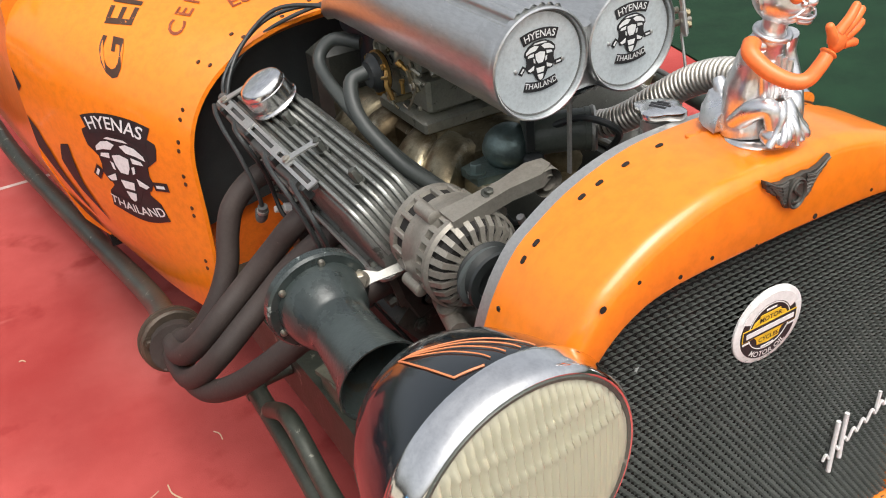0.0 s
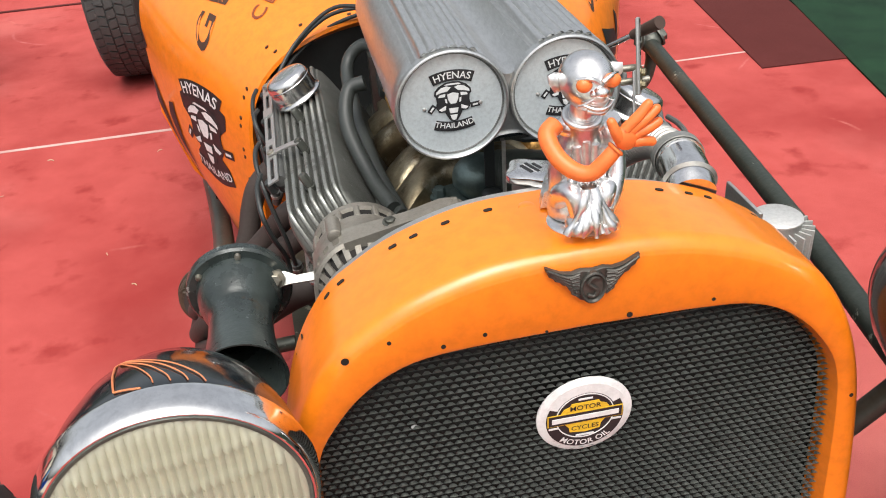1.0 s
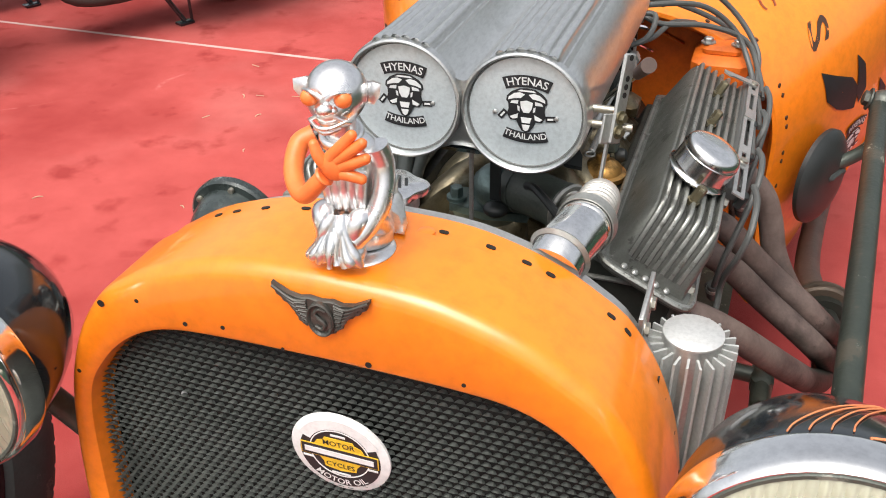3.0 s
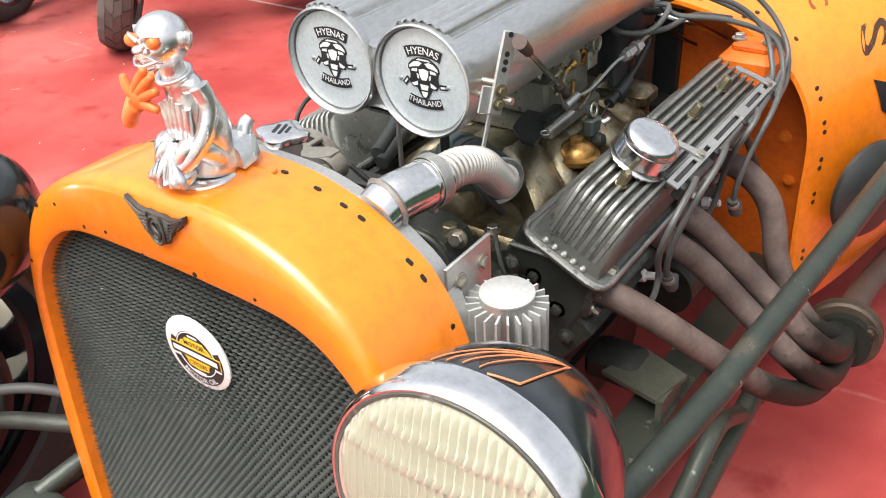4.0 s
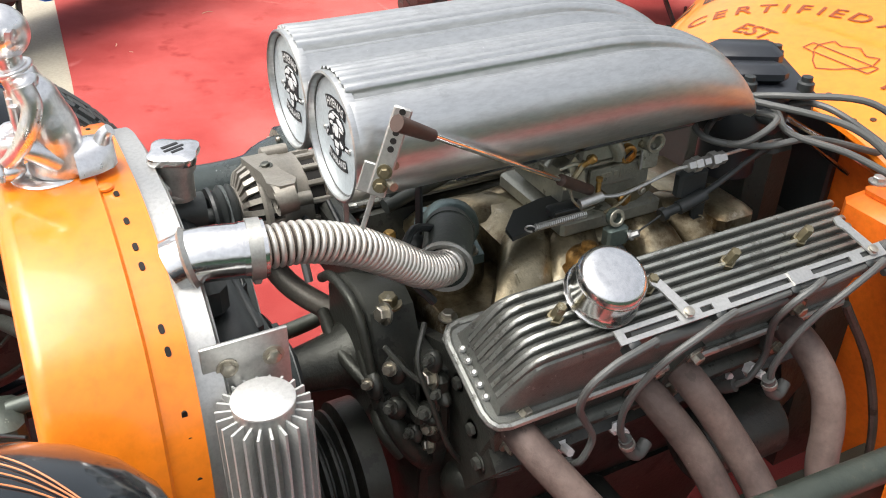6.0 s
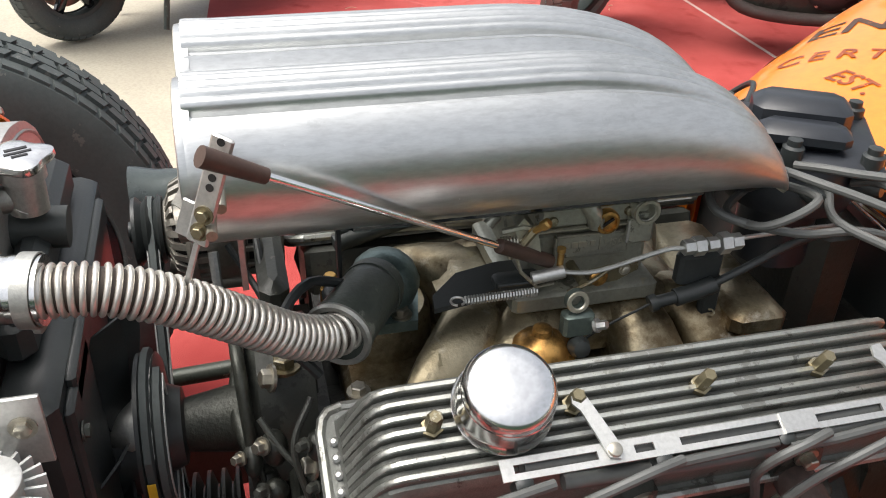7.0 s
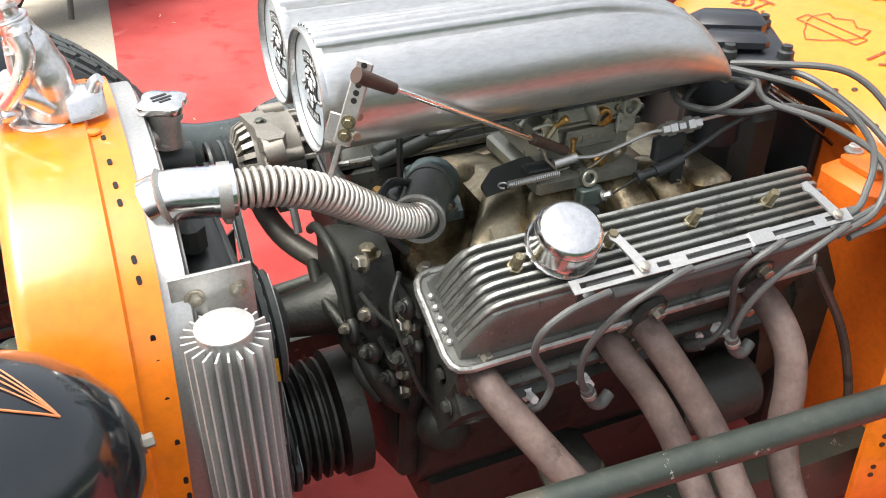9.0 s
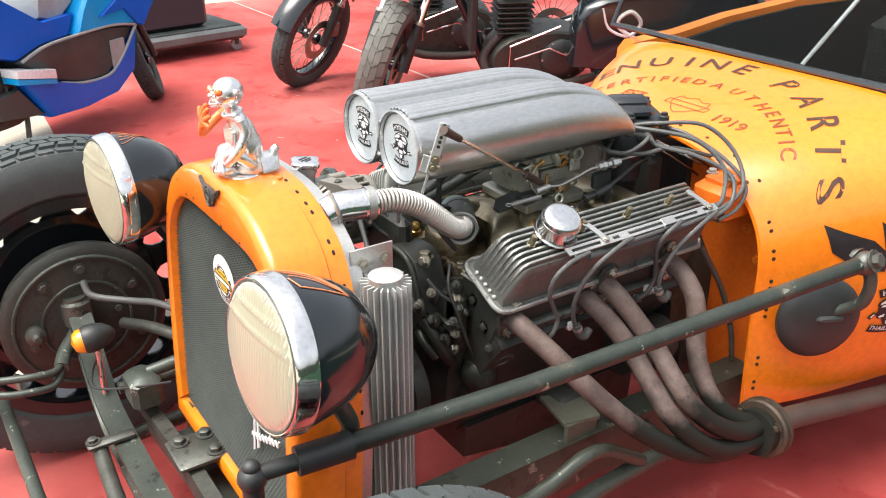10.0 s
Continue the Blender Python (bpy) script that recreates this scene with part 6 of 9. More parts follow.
# alternator
ALT_C = Vector((-0.184, 0.0, 0.684))
am = aim((ALT_C.x, 0.385, ALT_C.z), (0, -1, 0))
ALT = stained("dull_alternator_casting", (0.35, 0.33, 0.285), (0.18, 0.165, 0.14), 0.5, 0.6, 16, 240, 0.7, 0.25)
alt = part("alternator", Geo().lathe([(0.020, -0.008), (0.052, -0.006), (0.0605, 0.002), (0.0605, 0.012), (0.056, 0.014), (0.056, 0.034), (0.0620, 0.036), (0.0620, 0.052), (0.0635, 0.054), (0.0635, 0.074), (0.055, 0.076), (0.055, 0.100), (0.046, 0.110), (0.022, 0.112)], am, 56), ALT, car, "dusty cast-alloy alternator with open vent slots")
cage = Geo().box((0.010, 0.0075, 0.026), (0.0575, 0, 0.024), None, 0, 0.0015).mesh("vent_bar", ALT)
for i in range(16):
    part("vent_bar", cage, ALT, alt, "", am @ Matrix.Rotation(2 * math.pi * i / 16, 4, "Z"))
front_bar = Geo().add([(0.0635, -0.0036, 0.072), (0.0635, 0.0036, 0.072), (0.0630, 0.0036, 0.092), (0.0630, -0.0036, 0.092), (0.052, 0.0036, 0.112), (0.052, -0.0036, 0.112), (0.032, 0.0026, 0.119), (0.032, -0.0026, 0.119), (0.050, -0.0036, 0.072), (0.050, 0.0036, 0.072), (0.032, 0.0026, 0.105), (0.032, -0.0026, 0.105)], [(0, 1, 2, 3), (3, 2, 4, 5), (5, 4, 6, 7), (0, 3, 5, 7, 11, 8), (1, 9, 10, 6, 4, 2), (7, 6, 10, 11)]).mesh("vent_bar", ALT)
for i in range(24):
    part("vent_bar", front_bar, ALT, alt, "", am @ Matrix.Rotation(2 * math.pi * (i + 0.5) / 24, 4, "Z"))
part("vent_shadow", Geo().lathe([(0.0565, 0.015), (0.0565, 0.033)], am, 40, False).lathe([(0.0553, 0.077), (0.0553, 0.100), (0.0465, 0.1105), (0.032, 0.112)], am, 40, False), HOLE, alt, "dark inside behind the vents")
part("nose", Geo().lathe([(0.034, 0.104), (0.034, 0.119), (0.030, 0.122), (0.014, 0.124)], am, 40), ALT, alt)
part("front_band", Geo().lathe([(0.0615, 0.088), (0.0645, 0.088), (0.0645, 0.094), (0.0605, 0.098)], am, 56, False), ALT, alt)
part("pulley", Geo().lathe([(0.012, 0.120), (0.037, 0.122), (0.039, 0.126), (0.032, 0.132), (0.039, 0.138), (0.032, 0.144), (0.039, 0.150), (0.038, 0.154), (0.027, 0.154), (0.024, 0.146), (0.012, 0.146), (0.012, 0.160), (0.004, 0.162)], am, 36), BLACK_PLASTIC, alt, "black grooved pulley")
lug = Geo().lathe([(0.009, 0.0), (0.009, 0.034), (0.006, 0.036)], None, 14).mesh("case_lug", ALT)
for i in range(4):
    part("case_lug", lug, ALT, alt, "", am @ Matrix.Rotation(math.pi / 2 * i + 0.5, 4, "Z") @ Matrix.Translation((0.066, 0, 0.038)))
part("mount_arm", Geo().prism([(-0.030, -0.016), (0.05, -0.012), (0.092, -0.018), (0.112, -0.008), (0.112, 0.010), (0.092, 0.018), (0.05, 0.012), (-0.030, 0.016)], 0, 0.018, Matrix.Translation((-0.175, 0.300, 0.735)) @ Matrix.Rotation(radians(-10), 4, "Y")), ALT, alt, "cast mounting arm")
part("arm_eye", Geo().lathe([(0.019, -0.012), (0.019, 0.012), (0.010, 0.012), (0.010, -0.012)], aim((-0.075, 0.298, 0.752), (0, 1, 0.1)), 24, False), ALT, alt)
part("bolt", Geo().bolt((-0.150, 0.300, 0.757), (0, -0.2, 1), 0.006, 0.006), IRON, alt)
part("mount_foot", Geo().tube([(-0.215, 0.30, 0.628), (-0.20, 0.30, 0.600), (-0.15, 0.32, 0.57), (-0.10, 0.37, 0.54), (-0.08, 0.41, 0.52)], 0.016, 12).tube([(-0.222, 0.262, 0.612), (-0.20, 0.345, 0.606)], 0.014, 12), ALT, alt)

part("adjuster_strut", Geo().tube([(-0.098, 0.315, 0.700), (-0.067, 0.317, 0.632)], 0.0055, 8, smooth=False), ALU_BRIGHT, alt, "bright adjuster strut")
for bend in ([(-0.11, 0.33, 0.70), (-0.085, 0.35, 0.67), (-0.06, 0.36, 0.66), (-0.05, 0.37, 0.64)], [(-0.10, 0.36, 0.72), (-0.055, 0.365, 0.69), (-0.045, 0.38, 0.655)], [(-0.04, 0.37, 0.70), (-0.03, 0.36, 0.675), (-0.045, 0.36, 0.655)]):
    part("thin_wire", Geo().tube(bend, 0.0036, 8), BLACK_PLASTIC, alt, "thin black wire")

# black strap and hoses between the scoop and the engine's front
part("black_strap", Geo().box((0.014, 0.004, 0.13), (0.002, 0.435, 0.775), c=0.001).ball((0.004, 0.43, 0.700), (0.016, 0.014, 0.010)), BLACK_PLASTIC, car, "black strap from scoop to engine")
part("brace_strip", Geo().box((0.004, 0.006, 0.13), (0.0, 0.345, 0.78), c=0.0005), ALU_BRIGHT, car, "thin bright brace strip")
for p in ([(0.03, 0.46, 0.72), (0.06, 0.40, 0.755), (0.10, 0.37, 0.735), (0.11, 0.40, 0.69)],):
    part("wire", Geo().tube(p, 0.005, 8), BLACK_PLASTIC, car, "black sheathed wire")
part("breather_hose", Geo().tube([(-0.135, 0.640, 0.800), (-0.160, 0.640, 0.790), (-0.170, 0.600, 0.752), (-0.150, 0.520, 0.705), (-0.130, 0.450, 0.690)], 0.011, 12), HOSE, car, "black rubber breather hose")
part("heater_hose", Geo().tube([(-0.085, 0.760, 0.80), (-0.120, 0.790, 0.805), (-0.150, 0.780, 0.775), (-0.150, 0.68, 0.735), (-0.140, 0.56, 0.70), (-0.120, 0.445, 0.680)], 0.0105, 12), HOSE, car, "black rubber heater hose")
part("radiator_hose", Geo().tube([(-0.030, 0.145, 0.790), (-0.030, 0.196, 0.786)], 0.0195, 22, smooth=False), HOSE, car, "short black-grey outlet pipe")

# air horn on its flange beside the engine
hm_ = aim((-0.345, 0.393, 0.643), (0.006, -0.995, -0.075))
horn = part("air_horn", Geo().lathe([(0.062, -0.004), (0.0670, 0.0), (0.0670, 0.010), (0.064, 0.013), (0.0545, 0.0135), (0.0540, 0.022), (0.0515, 0.036), (0.0470, 0.050), (0.0415, 0.060), (0.0400, 0.063), (0.0390, 0.066), (0.0385, 0.080), (0.0400, 0.112), (0.0440, 0.145), (0.0515, 0.170), (0.0530, 0.176), (0.0510, 0.176), (0.043, 0.150), (0.037, 0.11), (0.035, 0.07), (0.0, 0.06)], hm_, 48), TRUMPET, car, "scuffed black-green air horn with a bolted flange")
for i in range(6):
    a = 2 * math.pi * i / 6 + 0.4
    part("bolt", Geo().lathe([(0.0045, 0.014), (0.004, 0.0185), (0.002, 0.0195)], hm_ @ Matrix.Translation((0.057 * math.cos(a), 0.057 * math.sin(a), 0)), 10), BOLT, horn)
part("horn_bracket", Geo().prism([(0, -0.011), (0.02, -0.008), (0.10, -0.008), (0.10, 0.006), (0.03, 0.002), (0.015, 0.010), (0, 0.011)], 0, 0.004, Matrix.Translation((-0.300, 0.372, 0.655)) @ Matrix.Rotation(radians(40), 4, "X")), ALU_GREY, horn, "dull steel bracket")
part("bracket_bolt", Geo().bolt((-0.296, 0.368, 0.660), (-0.2, -0.9, 0.3), 0.008, 0.010), BOLT, horn)


# firewall and toe panels behind the engine
g = Geo()
ring = [(x, 1.055, z) for x, _, z in cowl_ring(1.05, 0.008)]
g.add(ring, [tuple(range(len(ring)))]).add([(x, 1.061, z) for x, _, z in ring], [tuple(reversed(range(len(ring))))])
fw = part("firewall", g, ORANGE_SHADED, car, "firewall behind the engine, its orange darkened for the shade")
part("tunnel", Geo().rings([[(-0.17, y, 0.22), (-0.17, y, 0.50), (-0.10, y, 0.60), (0.10, y, 0.60), (0.17, y, 0.50), (0.17, y, 0.22)] for y in (0.98, 1.054)]), BLOCK, fw)
lump = part("brake_reservoir", Geo().box((0.090, 0.110, 0.075), (0.228, 0.985, 0.700), c=0.012).box((0.060, 0.075, 0.018), (0.228, 0.985, 0.742), c=0.006), ORANGE_SHADED, fw, "orange-painted reservoir box on the firewall")
for x, y in ((0.205, 0.965), (0.252, 0.965), (0.228, 1.010)):
    part("nut", Geo().bolt((x, y, 0.751), (0, 0, 1), 0.008, 0.009), ALU_BRIGHT, lump)
for x, z in ((0.245, 0.62), (0.28, 0.56), (0.30, 0.48), (-0.25, 0.62), (-0.29, 0.50)):
    part("bolt", Geo().bolt((x, 1.052, z), (0, -1, 0), 0.008, 0.007), ORANGE, fw)

# added black sheet, stands in for the shade on the firewall
part("firewall_dark_sheet", Geo().prism([(-0.345, 0.42), (0.080, 0.50), (0.080, 0.770), (-0.150, 0.770), (-0.270, 0.715), (-0.285, 0.66), (-0.345, 0.59)], -1.052, -1.040, YZ, 0, 0.004), BLACK_PLASTIC, fw, "black sheet added over the firewall for its shade")
# added box, makes the space behind the engine dark
part("rear_filler", Geo().box((0.16, 0.075, 0.17), (-0.02, 0.958, 0.665), c=0.02), BLOCK, fw, "black box added behind the engine to hide the orange")

# bolt heads along the cowl's front lip, in pairs
hole = Geo().lathe([(0.0042, -0.001), (0.0042, 0.0008), (0.0028, 0.0012)], None, 10).mesh("cowl_rivet", DARK_PRINT)
for x in (0.045, 0.120, 0.195, 0.262):
    for s in (-1, 1):
        for y in (1.002, 1.020):
            xx = s * (x + (y - 1.0) * 0.8)
            z = cowl_z(xx, y)
            n = Vector((cowl_z(xx - 0.004, y) - cowl_z(xx + 0.004, y), -0.0012, 0.008)).normalized()
            part("cowl_rivet", hole, DARK_PRINT, cowl, "", aim((xx, y, z), n))
for z in (0.66, 0.605, 0.54, 0.475, 0.36, 0.30):
    for s in (-1, 1):
        for dz in (0.0, 0.016):
            y = 1.004
            part("cowl_rivet", hole, DARK_PRINT, cowl, "", aim((s * side_x(y, z + dz), y, z + dz), (s, -0.4, 0.15)))


def on_cowl(x, y, up=0.0012):
    return (x, y, cowl_z(x, y) + up)


def painted_words(text, size, xs, top, bend, shift, mat, label):
    """Letters set along a shallow bow on the cowl, square to it; xs are the letters' places across."""
    for i, (ch, x0) in enumerate(zip(text.replace(" ", ""), xs)):
        bow = bend * (0.89 if x0 > 0.15 else 1.0)
        y0 = top - bow * (x0 + shift) ** 2
        lie = math.hypot(1, (cowl_z(x0 + 0.004, y0) - cowl_z(x0 - 0.004, y0)) / 0.008)
        a = math.atan(-2 * bow * (x0 + shift) / lie ** 0.5)
        v, f = lettering(ch, size)
        pts = []
        for x, y, _ in v:
            px = x0 + x * math.cos(a) - y * math.sin(a)
            py = y0 + x * math.sin(a) + y * math.cos(a)
            py = min(1.395, max(1.0, py))
            # walk over the curved sheet from the letter's middle
            q, step = x0, (px - x0) / 12
            for _ in range(12):
                q += step / math.hypot(1, (cowl_z(q + 0.002, py) - cowl_z(q - 0.002, py)) / 0.004)
            pts.append(on_cowl(q, py))
        part("letter", Geo().add(pts, f), mat, cowl, label if i == 0 else "")


painted_words("GENUINE PARTS", 0.088, (-0.394, -0.352, -0.311, -0.247, -0.182, -0.120, -0.041, 0.093, 0.187, 0.268, 0.329, 0.374), 1.338, 1.5, 0.04, DARK_PRINT, "worn hand-painted dark letter")
painted_words("CERTIFIED AUTHENTIC", 0.046, (-0.283, -0.258, -0.230, -0.201, -0.176, -0.152, -0.128, -0.104, -0.069, -0.019, 0.037, 0.087, 0.135, 0.173, 0.207, 0.236, 0.259, 0.281), 1.224, 1.75, 0.01, BROWN_PRINT, "worn brown letter")
for text, x0 in (("EST.", -0.148), ("1919", 0.130)):
    v, f = lettering(text, 0.044)
    part("lettering", Geo().add([on_cowl(x0 + x, 1.090 + y - abs(x) * 0.05) for x, y, _ in v], f), BROWN_PRINT, cowl, "worn brown lettering")
# outlined shield with a bar
def strip(pts, w=0.0022):
    g = Geo()
    for (x0, y0), (x1, y1) in zip(pts, pts[1:]):
        d = Vector((x1 - x0, y1 - y0, 0)).normalized()
        n = Vector((-d.y, d.x, 0)) * w / 2
        q = [(x0 + n.x, y0 + n.y), (x0 - n.x, y0 - n.y), (x1 - n.x, y1 - n.y), (x1 + n.x, y1 + n.y)]
        g.add([on_cowl(*p) for p in q], [(0, 1, 2, 3)])
    return g


sh = [(-0.048, 1.112), (-0.040, 1.135), (-0.022, 1.128), (0.0, 1.142), (0.022, 1.128), (0.040, 1.135), (0.048, 1.112), (0.040, 1.092), (0.030, 1.085), (0.020, 1.072), (0.0, 1.058), (-0.020, 1.072), (-0.030, 1.085), (-0.040, 1.092), (-0.048, 1.112)]
part("shield_outline", strip(sh), BROWN_PRINT, cowl, "thin brown shield outline")
part("bar_outline", strip([(-0.058, 1.112), (0.058, 1.112), (0.058, 1.092), (-0.058, 1.092), (-0.058, 1.112)]), BROWN_PRINT, cowl)

# round club patch on each side of the cowl, black flame shapes, and the blanking cover
def on_side(u, z, s, up=0.0016):
    y = u
    return (s * (side_x(y, z) + up), y, z)


for s in (-1, 1):
    Y0, Z0 = (1.132, 0.532) if s < 0 else (1.245, 0.470)
    k = 3.0 if s < 0 else 1.6
    flat = Matrix()
    bk, wh = emblem_shapes(flat, k)
    for gg, mt, up, lb in ((bk, BLACK_PRINT, 0.0014, "black club patch"), (wh, WHITE, 0.0024, "white words and mask shape")):
        gg.v = [on_side(Y0 - s * -x * 1.0 if s > 0 else Y0 - x, Z0 + y, s, up + z * 0.3) for x, y, z in gg.v]
        part("club_patch", gg, mt, cowl, lb)
    if s < 0:
        rows = [(0.044, 0.000, 0.0365), (0.040, 0.0, 0.0370), (0.030, 0.0, 0.0350), (0.022, 0.0, 0.0250), (0.010, 0.0, 0.0235), (-0.006, 0.0, 0.0215), (-0.020, 0.0, 0.0190), (-0.027, 0.0, 0.0270), (-0.038, 0.0, 0.0300), (-0.044, 0.0, 0.0270)]
        bv = [on_side(Y0 - (c + w * (k / 5 - 1)) * 2.3, Z0 + (zz - 0.010 * ((k / 5 - 1) ** 2) * (1 if zz > 0 else -0.6)) * 2.3, s, 0.0010) for zz, c, w in rows for k in range(11)]
        part("patch_backing", Geo().add(bv, [(r * 11 + k, r * 11 + k + 1, r * 11 + k + 12, r * 11 + k + 11) for r in range(len(rows) - 1) for k in range(10)]), BLACK_PRINT, cowl, "black patch ground")
for s, shapes in ((1, [[(1.085, 0.675), (1.120, 0.660), (1.175, 0.640), (1.205, 0.610), (1.205, 0.570), (1.165, 0.580), (1.135, 0.592), (1.100, 0.618)], [(1.185, 0.680), (1.215, 0.655), (1.240, 0.600), (1.220, 0.575), (1.200, 0.605)], [(1.30, 0.60), (1.36, 0.56), (1.39, 0.48), (1.33, 0.54)]]),
                  (-1, [[(1.275, 0.565), (1.300, 0.560), (1.318, 0.520), (1.300, 0.455), (1.262, 0.385), (1.278, 0.470)], [(1.395, 0.600), (1.372, 0.575), (1.352, 0.530), (1.330, 0.440), (1.318, 0.375), (1.350, 0.430), (1.375, 0.490), (1.395, 0.530)], [(1.395, 0.700), (1.378, 0.665), (1.395, 0.650)], [(1.35, 0.36), (1.395, 0.42), (1.395, 0.35), (1.37, 0.31)]])):
    for sp in shapes:
        ring = resampled(sp, 48)
        cy, cz = sum(p[0] for p in ring) / 48, sum(p[1] for p in ring) / 48
        vs = [on_side(cy + (y - cy) * k, cz + (z - cz) * k, s, 0.0016) for k in (1.0, 0.75, 0.5, 0.25, 0.02) for y, z in ring]
        part("black_flame", Geo().add(vs, [(a * 48 + i, a * 48 + (i + 1) % 48, a * 48 + 48 + (i + 1) % 48, a * 48 + 48 + i) for a in range(4) for i in range(48)]), BLACK_PRINT, cowl, "torn black painted flame")
cov_m = aim((0.428, 1.072, 0.487), (0.86, -0.44, 0.05))
cov = part("blanking_cover", Geo().lathe([(0.0, -0.004), (0.088, -0.004), (0.088, 0.004), (0.082, 0.010), (0.066, 0.018), (0.040, 0.024), (0.0, 0.026)], cov_m, 48), BLACK_PLASTIC, cowl, "black dished blanking cover")
part("handle", Geo().box((0.058, 0.016, 0.012), (0.012, 0.006, 0.025), cov_m, c=0.005), HOSE, cov)

# body behind the cowl, windscreen and cockpit
REAR = [(1.40, 0.552, 0.446, 0.850), (1.60, 0.570, 0.47, 0.852), (1.85, 0.595, 0.495, 0.872), (2.2, 0.612, 0.55, 0.885), (2.6, 0.60, 0.56, 0.88), (2.9, 0.52, 0.52, 0.84)]
for s in (-1, 1):
    g = Geo()
    rings = []
    for y, w, wb, top in REAR:
        rings.append([(s * x, y, z) for x, z in ((wb, SILL), ((w + wb) / 2 + 0.012, 0.34), (w, 0.50), (w - 0.004, 0.62), (w - 0.022, top - 0.035), (w - 0.045, top - 0.006), (w - 0.065, top), (w - 0.085, top - 0.01), (w - 0.085, 0.5), (wb - 0.05, SILL))])
    g.rings(rings)
    part("body_side", g, ORANGE, car, "orange body side with rolled top edge")
part("cockpit_floor", Geo().box((0.95, 1.4, 0.03), (0, 2.1, 0.27)), TRIM, car, "dark cockpit floor")
part("rear_panel", Geo().box((0.95, 0.03, 0.5), (0, 2.75, 0.51), c=0.01), ORANGE, car)
seat = part("seat", Geo().box((0.80, 0.42, 0.14), (0, 2.22, 0.40), c=0.04), TRIM, car, "dark cockpit seat")
part("backrest", Geo().box((0.80, 0.12, 0.42), (0, 2.46, 0.62), c=0.04), TRIM, seat)
part("dashboard", Geo().box((0.90, 0.05, 0.18), (0, 1.44, 0.74), c=0.012), TRIM, car, "black dashboard")
# the windscreen: black frame, glass, bright stay
WS_R = Matrix.Translation((0, 1.402, 0.868)) @ Matrix.Rotation(radians(-24), 4, "X")
ws = part("windscreen", Geo().box((1.14, 0.014, 0.014), (0, 0, 0.008), WS_R, c=0.003).box((0.014, 0.014, 0.30), (-0.563, 0, 0.150), WS_R, c=0.005).box((0.014, 0.014, 0.30), (0.563, 0, 0.150), WS_R, c=0.005).box((1.14, 0.014, 0.014), (0, 0, 0.300), WS_R, c=0.005), BLACK_PAINT, car, "low black-framed windscreen")
gm, gn, gl_, gb = material("clear_glass")
gb.inputs["Transmission Weight"].default_value, gb.inputs["Roughness"].default_value, gb.inputs["IOR"].default_value = 1.0, 0.02, 1.12
gb.inputs["Base Color"].default_value = (0.62, 0.66, 0.62, 1)
pane = part("pane", Geo().box((1.108, 0.004, 0.276), (0, 0, 0.155), WS_R), gm, ws)
pane.visible_shadow = False
part("stay", Geo().tube([(0.06, 1.415, 0.88), (0.05, 1.62, 1.02)], 0.006, 10), CHROME, ws, "bright windscreen stay")
for s in (-1, 1):
    part("door_card", Geo().rings([[(s * (w - 0.092), y, 0.27), (s * (w - 0.088), y, top - 0.03), (s * (w - 0.100), y, top - 0.03), (s * (w - 0.110), y, 0.27)] for y, w, wb, top in REAR]), TRIM, car, "dark door lining")
wheel = part("steering_wheel", Geo().rings([[Vector((0.18 * math.cos(a), 0.18 * math.sin(a), 0)) + (Vector((math.cos(a), math.sin(a), 0)) * math.cos(b) + UP * math.sin(b)) * 0.013 for b in [2 * math.pi * j / 8 for j in range(8)]] for a in [2 * math.pi * i / 36 for i in range(37)]], True, False, aim((0.26, 1.78, 0.84), (0, 0.75, 0.55))), BLACK_PLASTIC, car, "black steering wheel")
part("spoke", Geo().box((0.34, 0.022, 0.006), (0, 0, 0), aim((0.26, 1.78, 0.84), (0, 0.75, 0.55))), CHROME, wheel)
part("column", Geo().tube([(0.26, 1.78, 0.84), (0.26, 1.44, 0.70)], 0.018, 12), BLACK_PLASTIC, wheel)

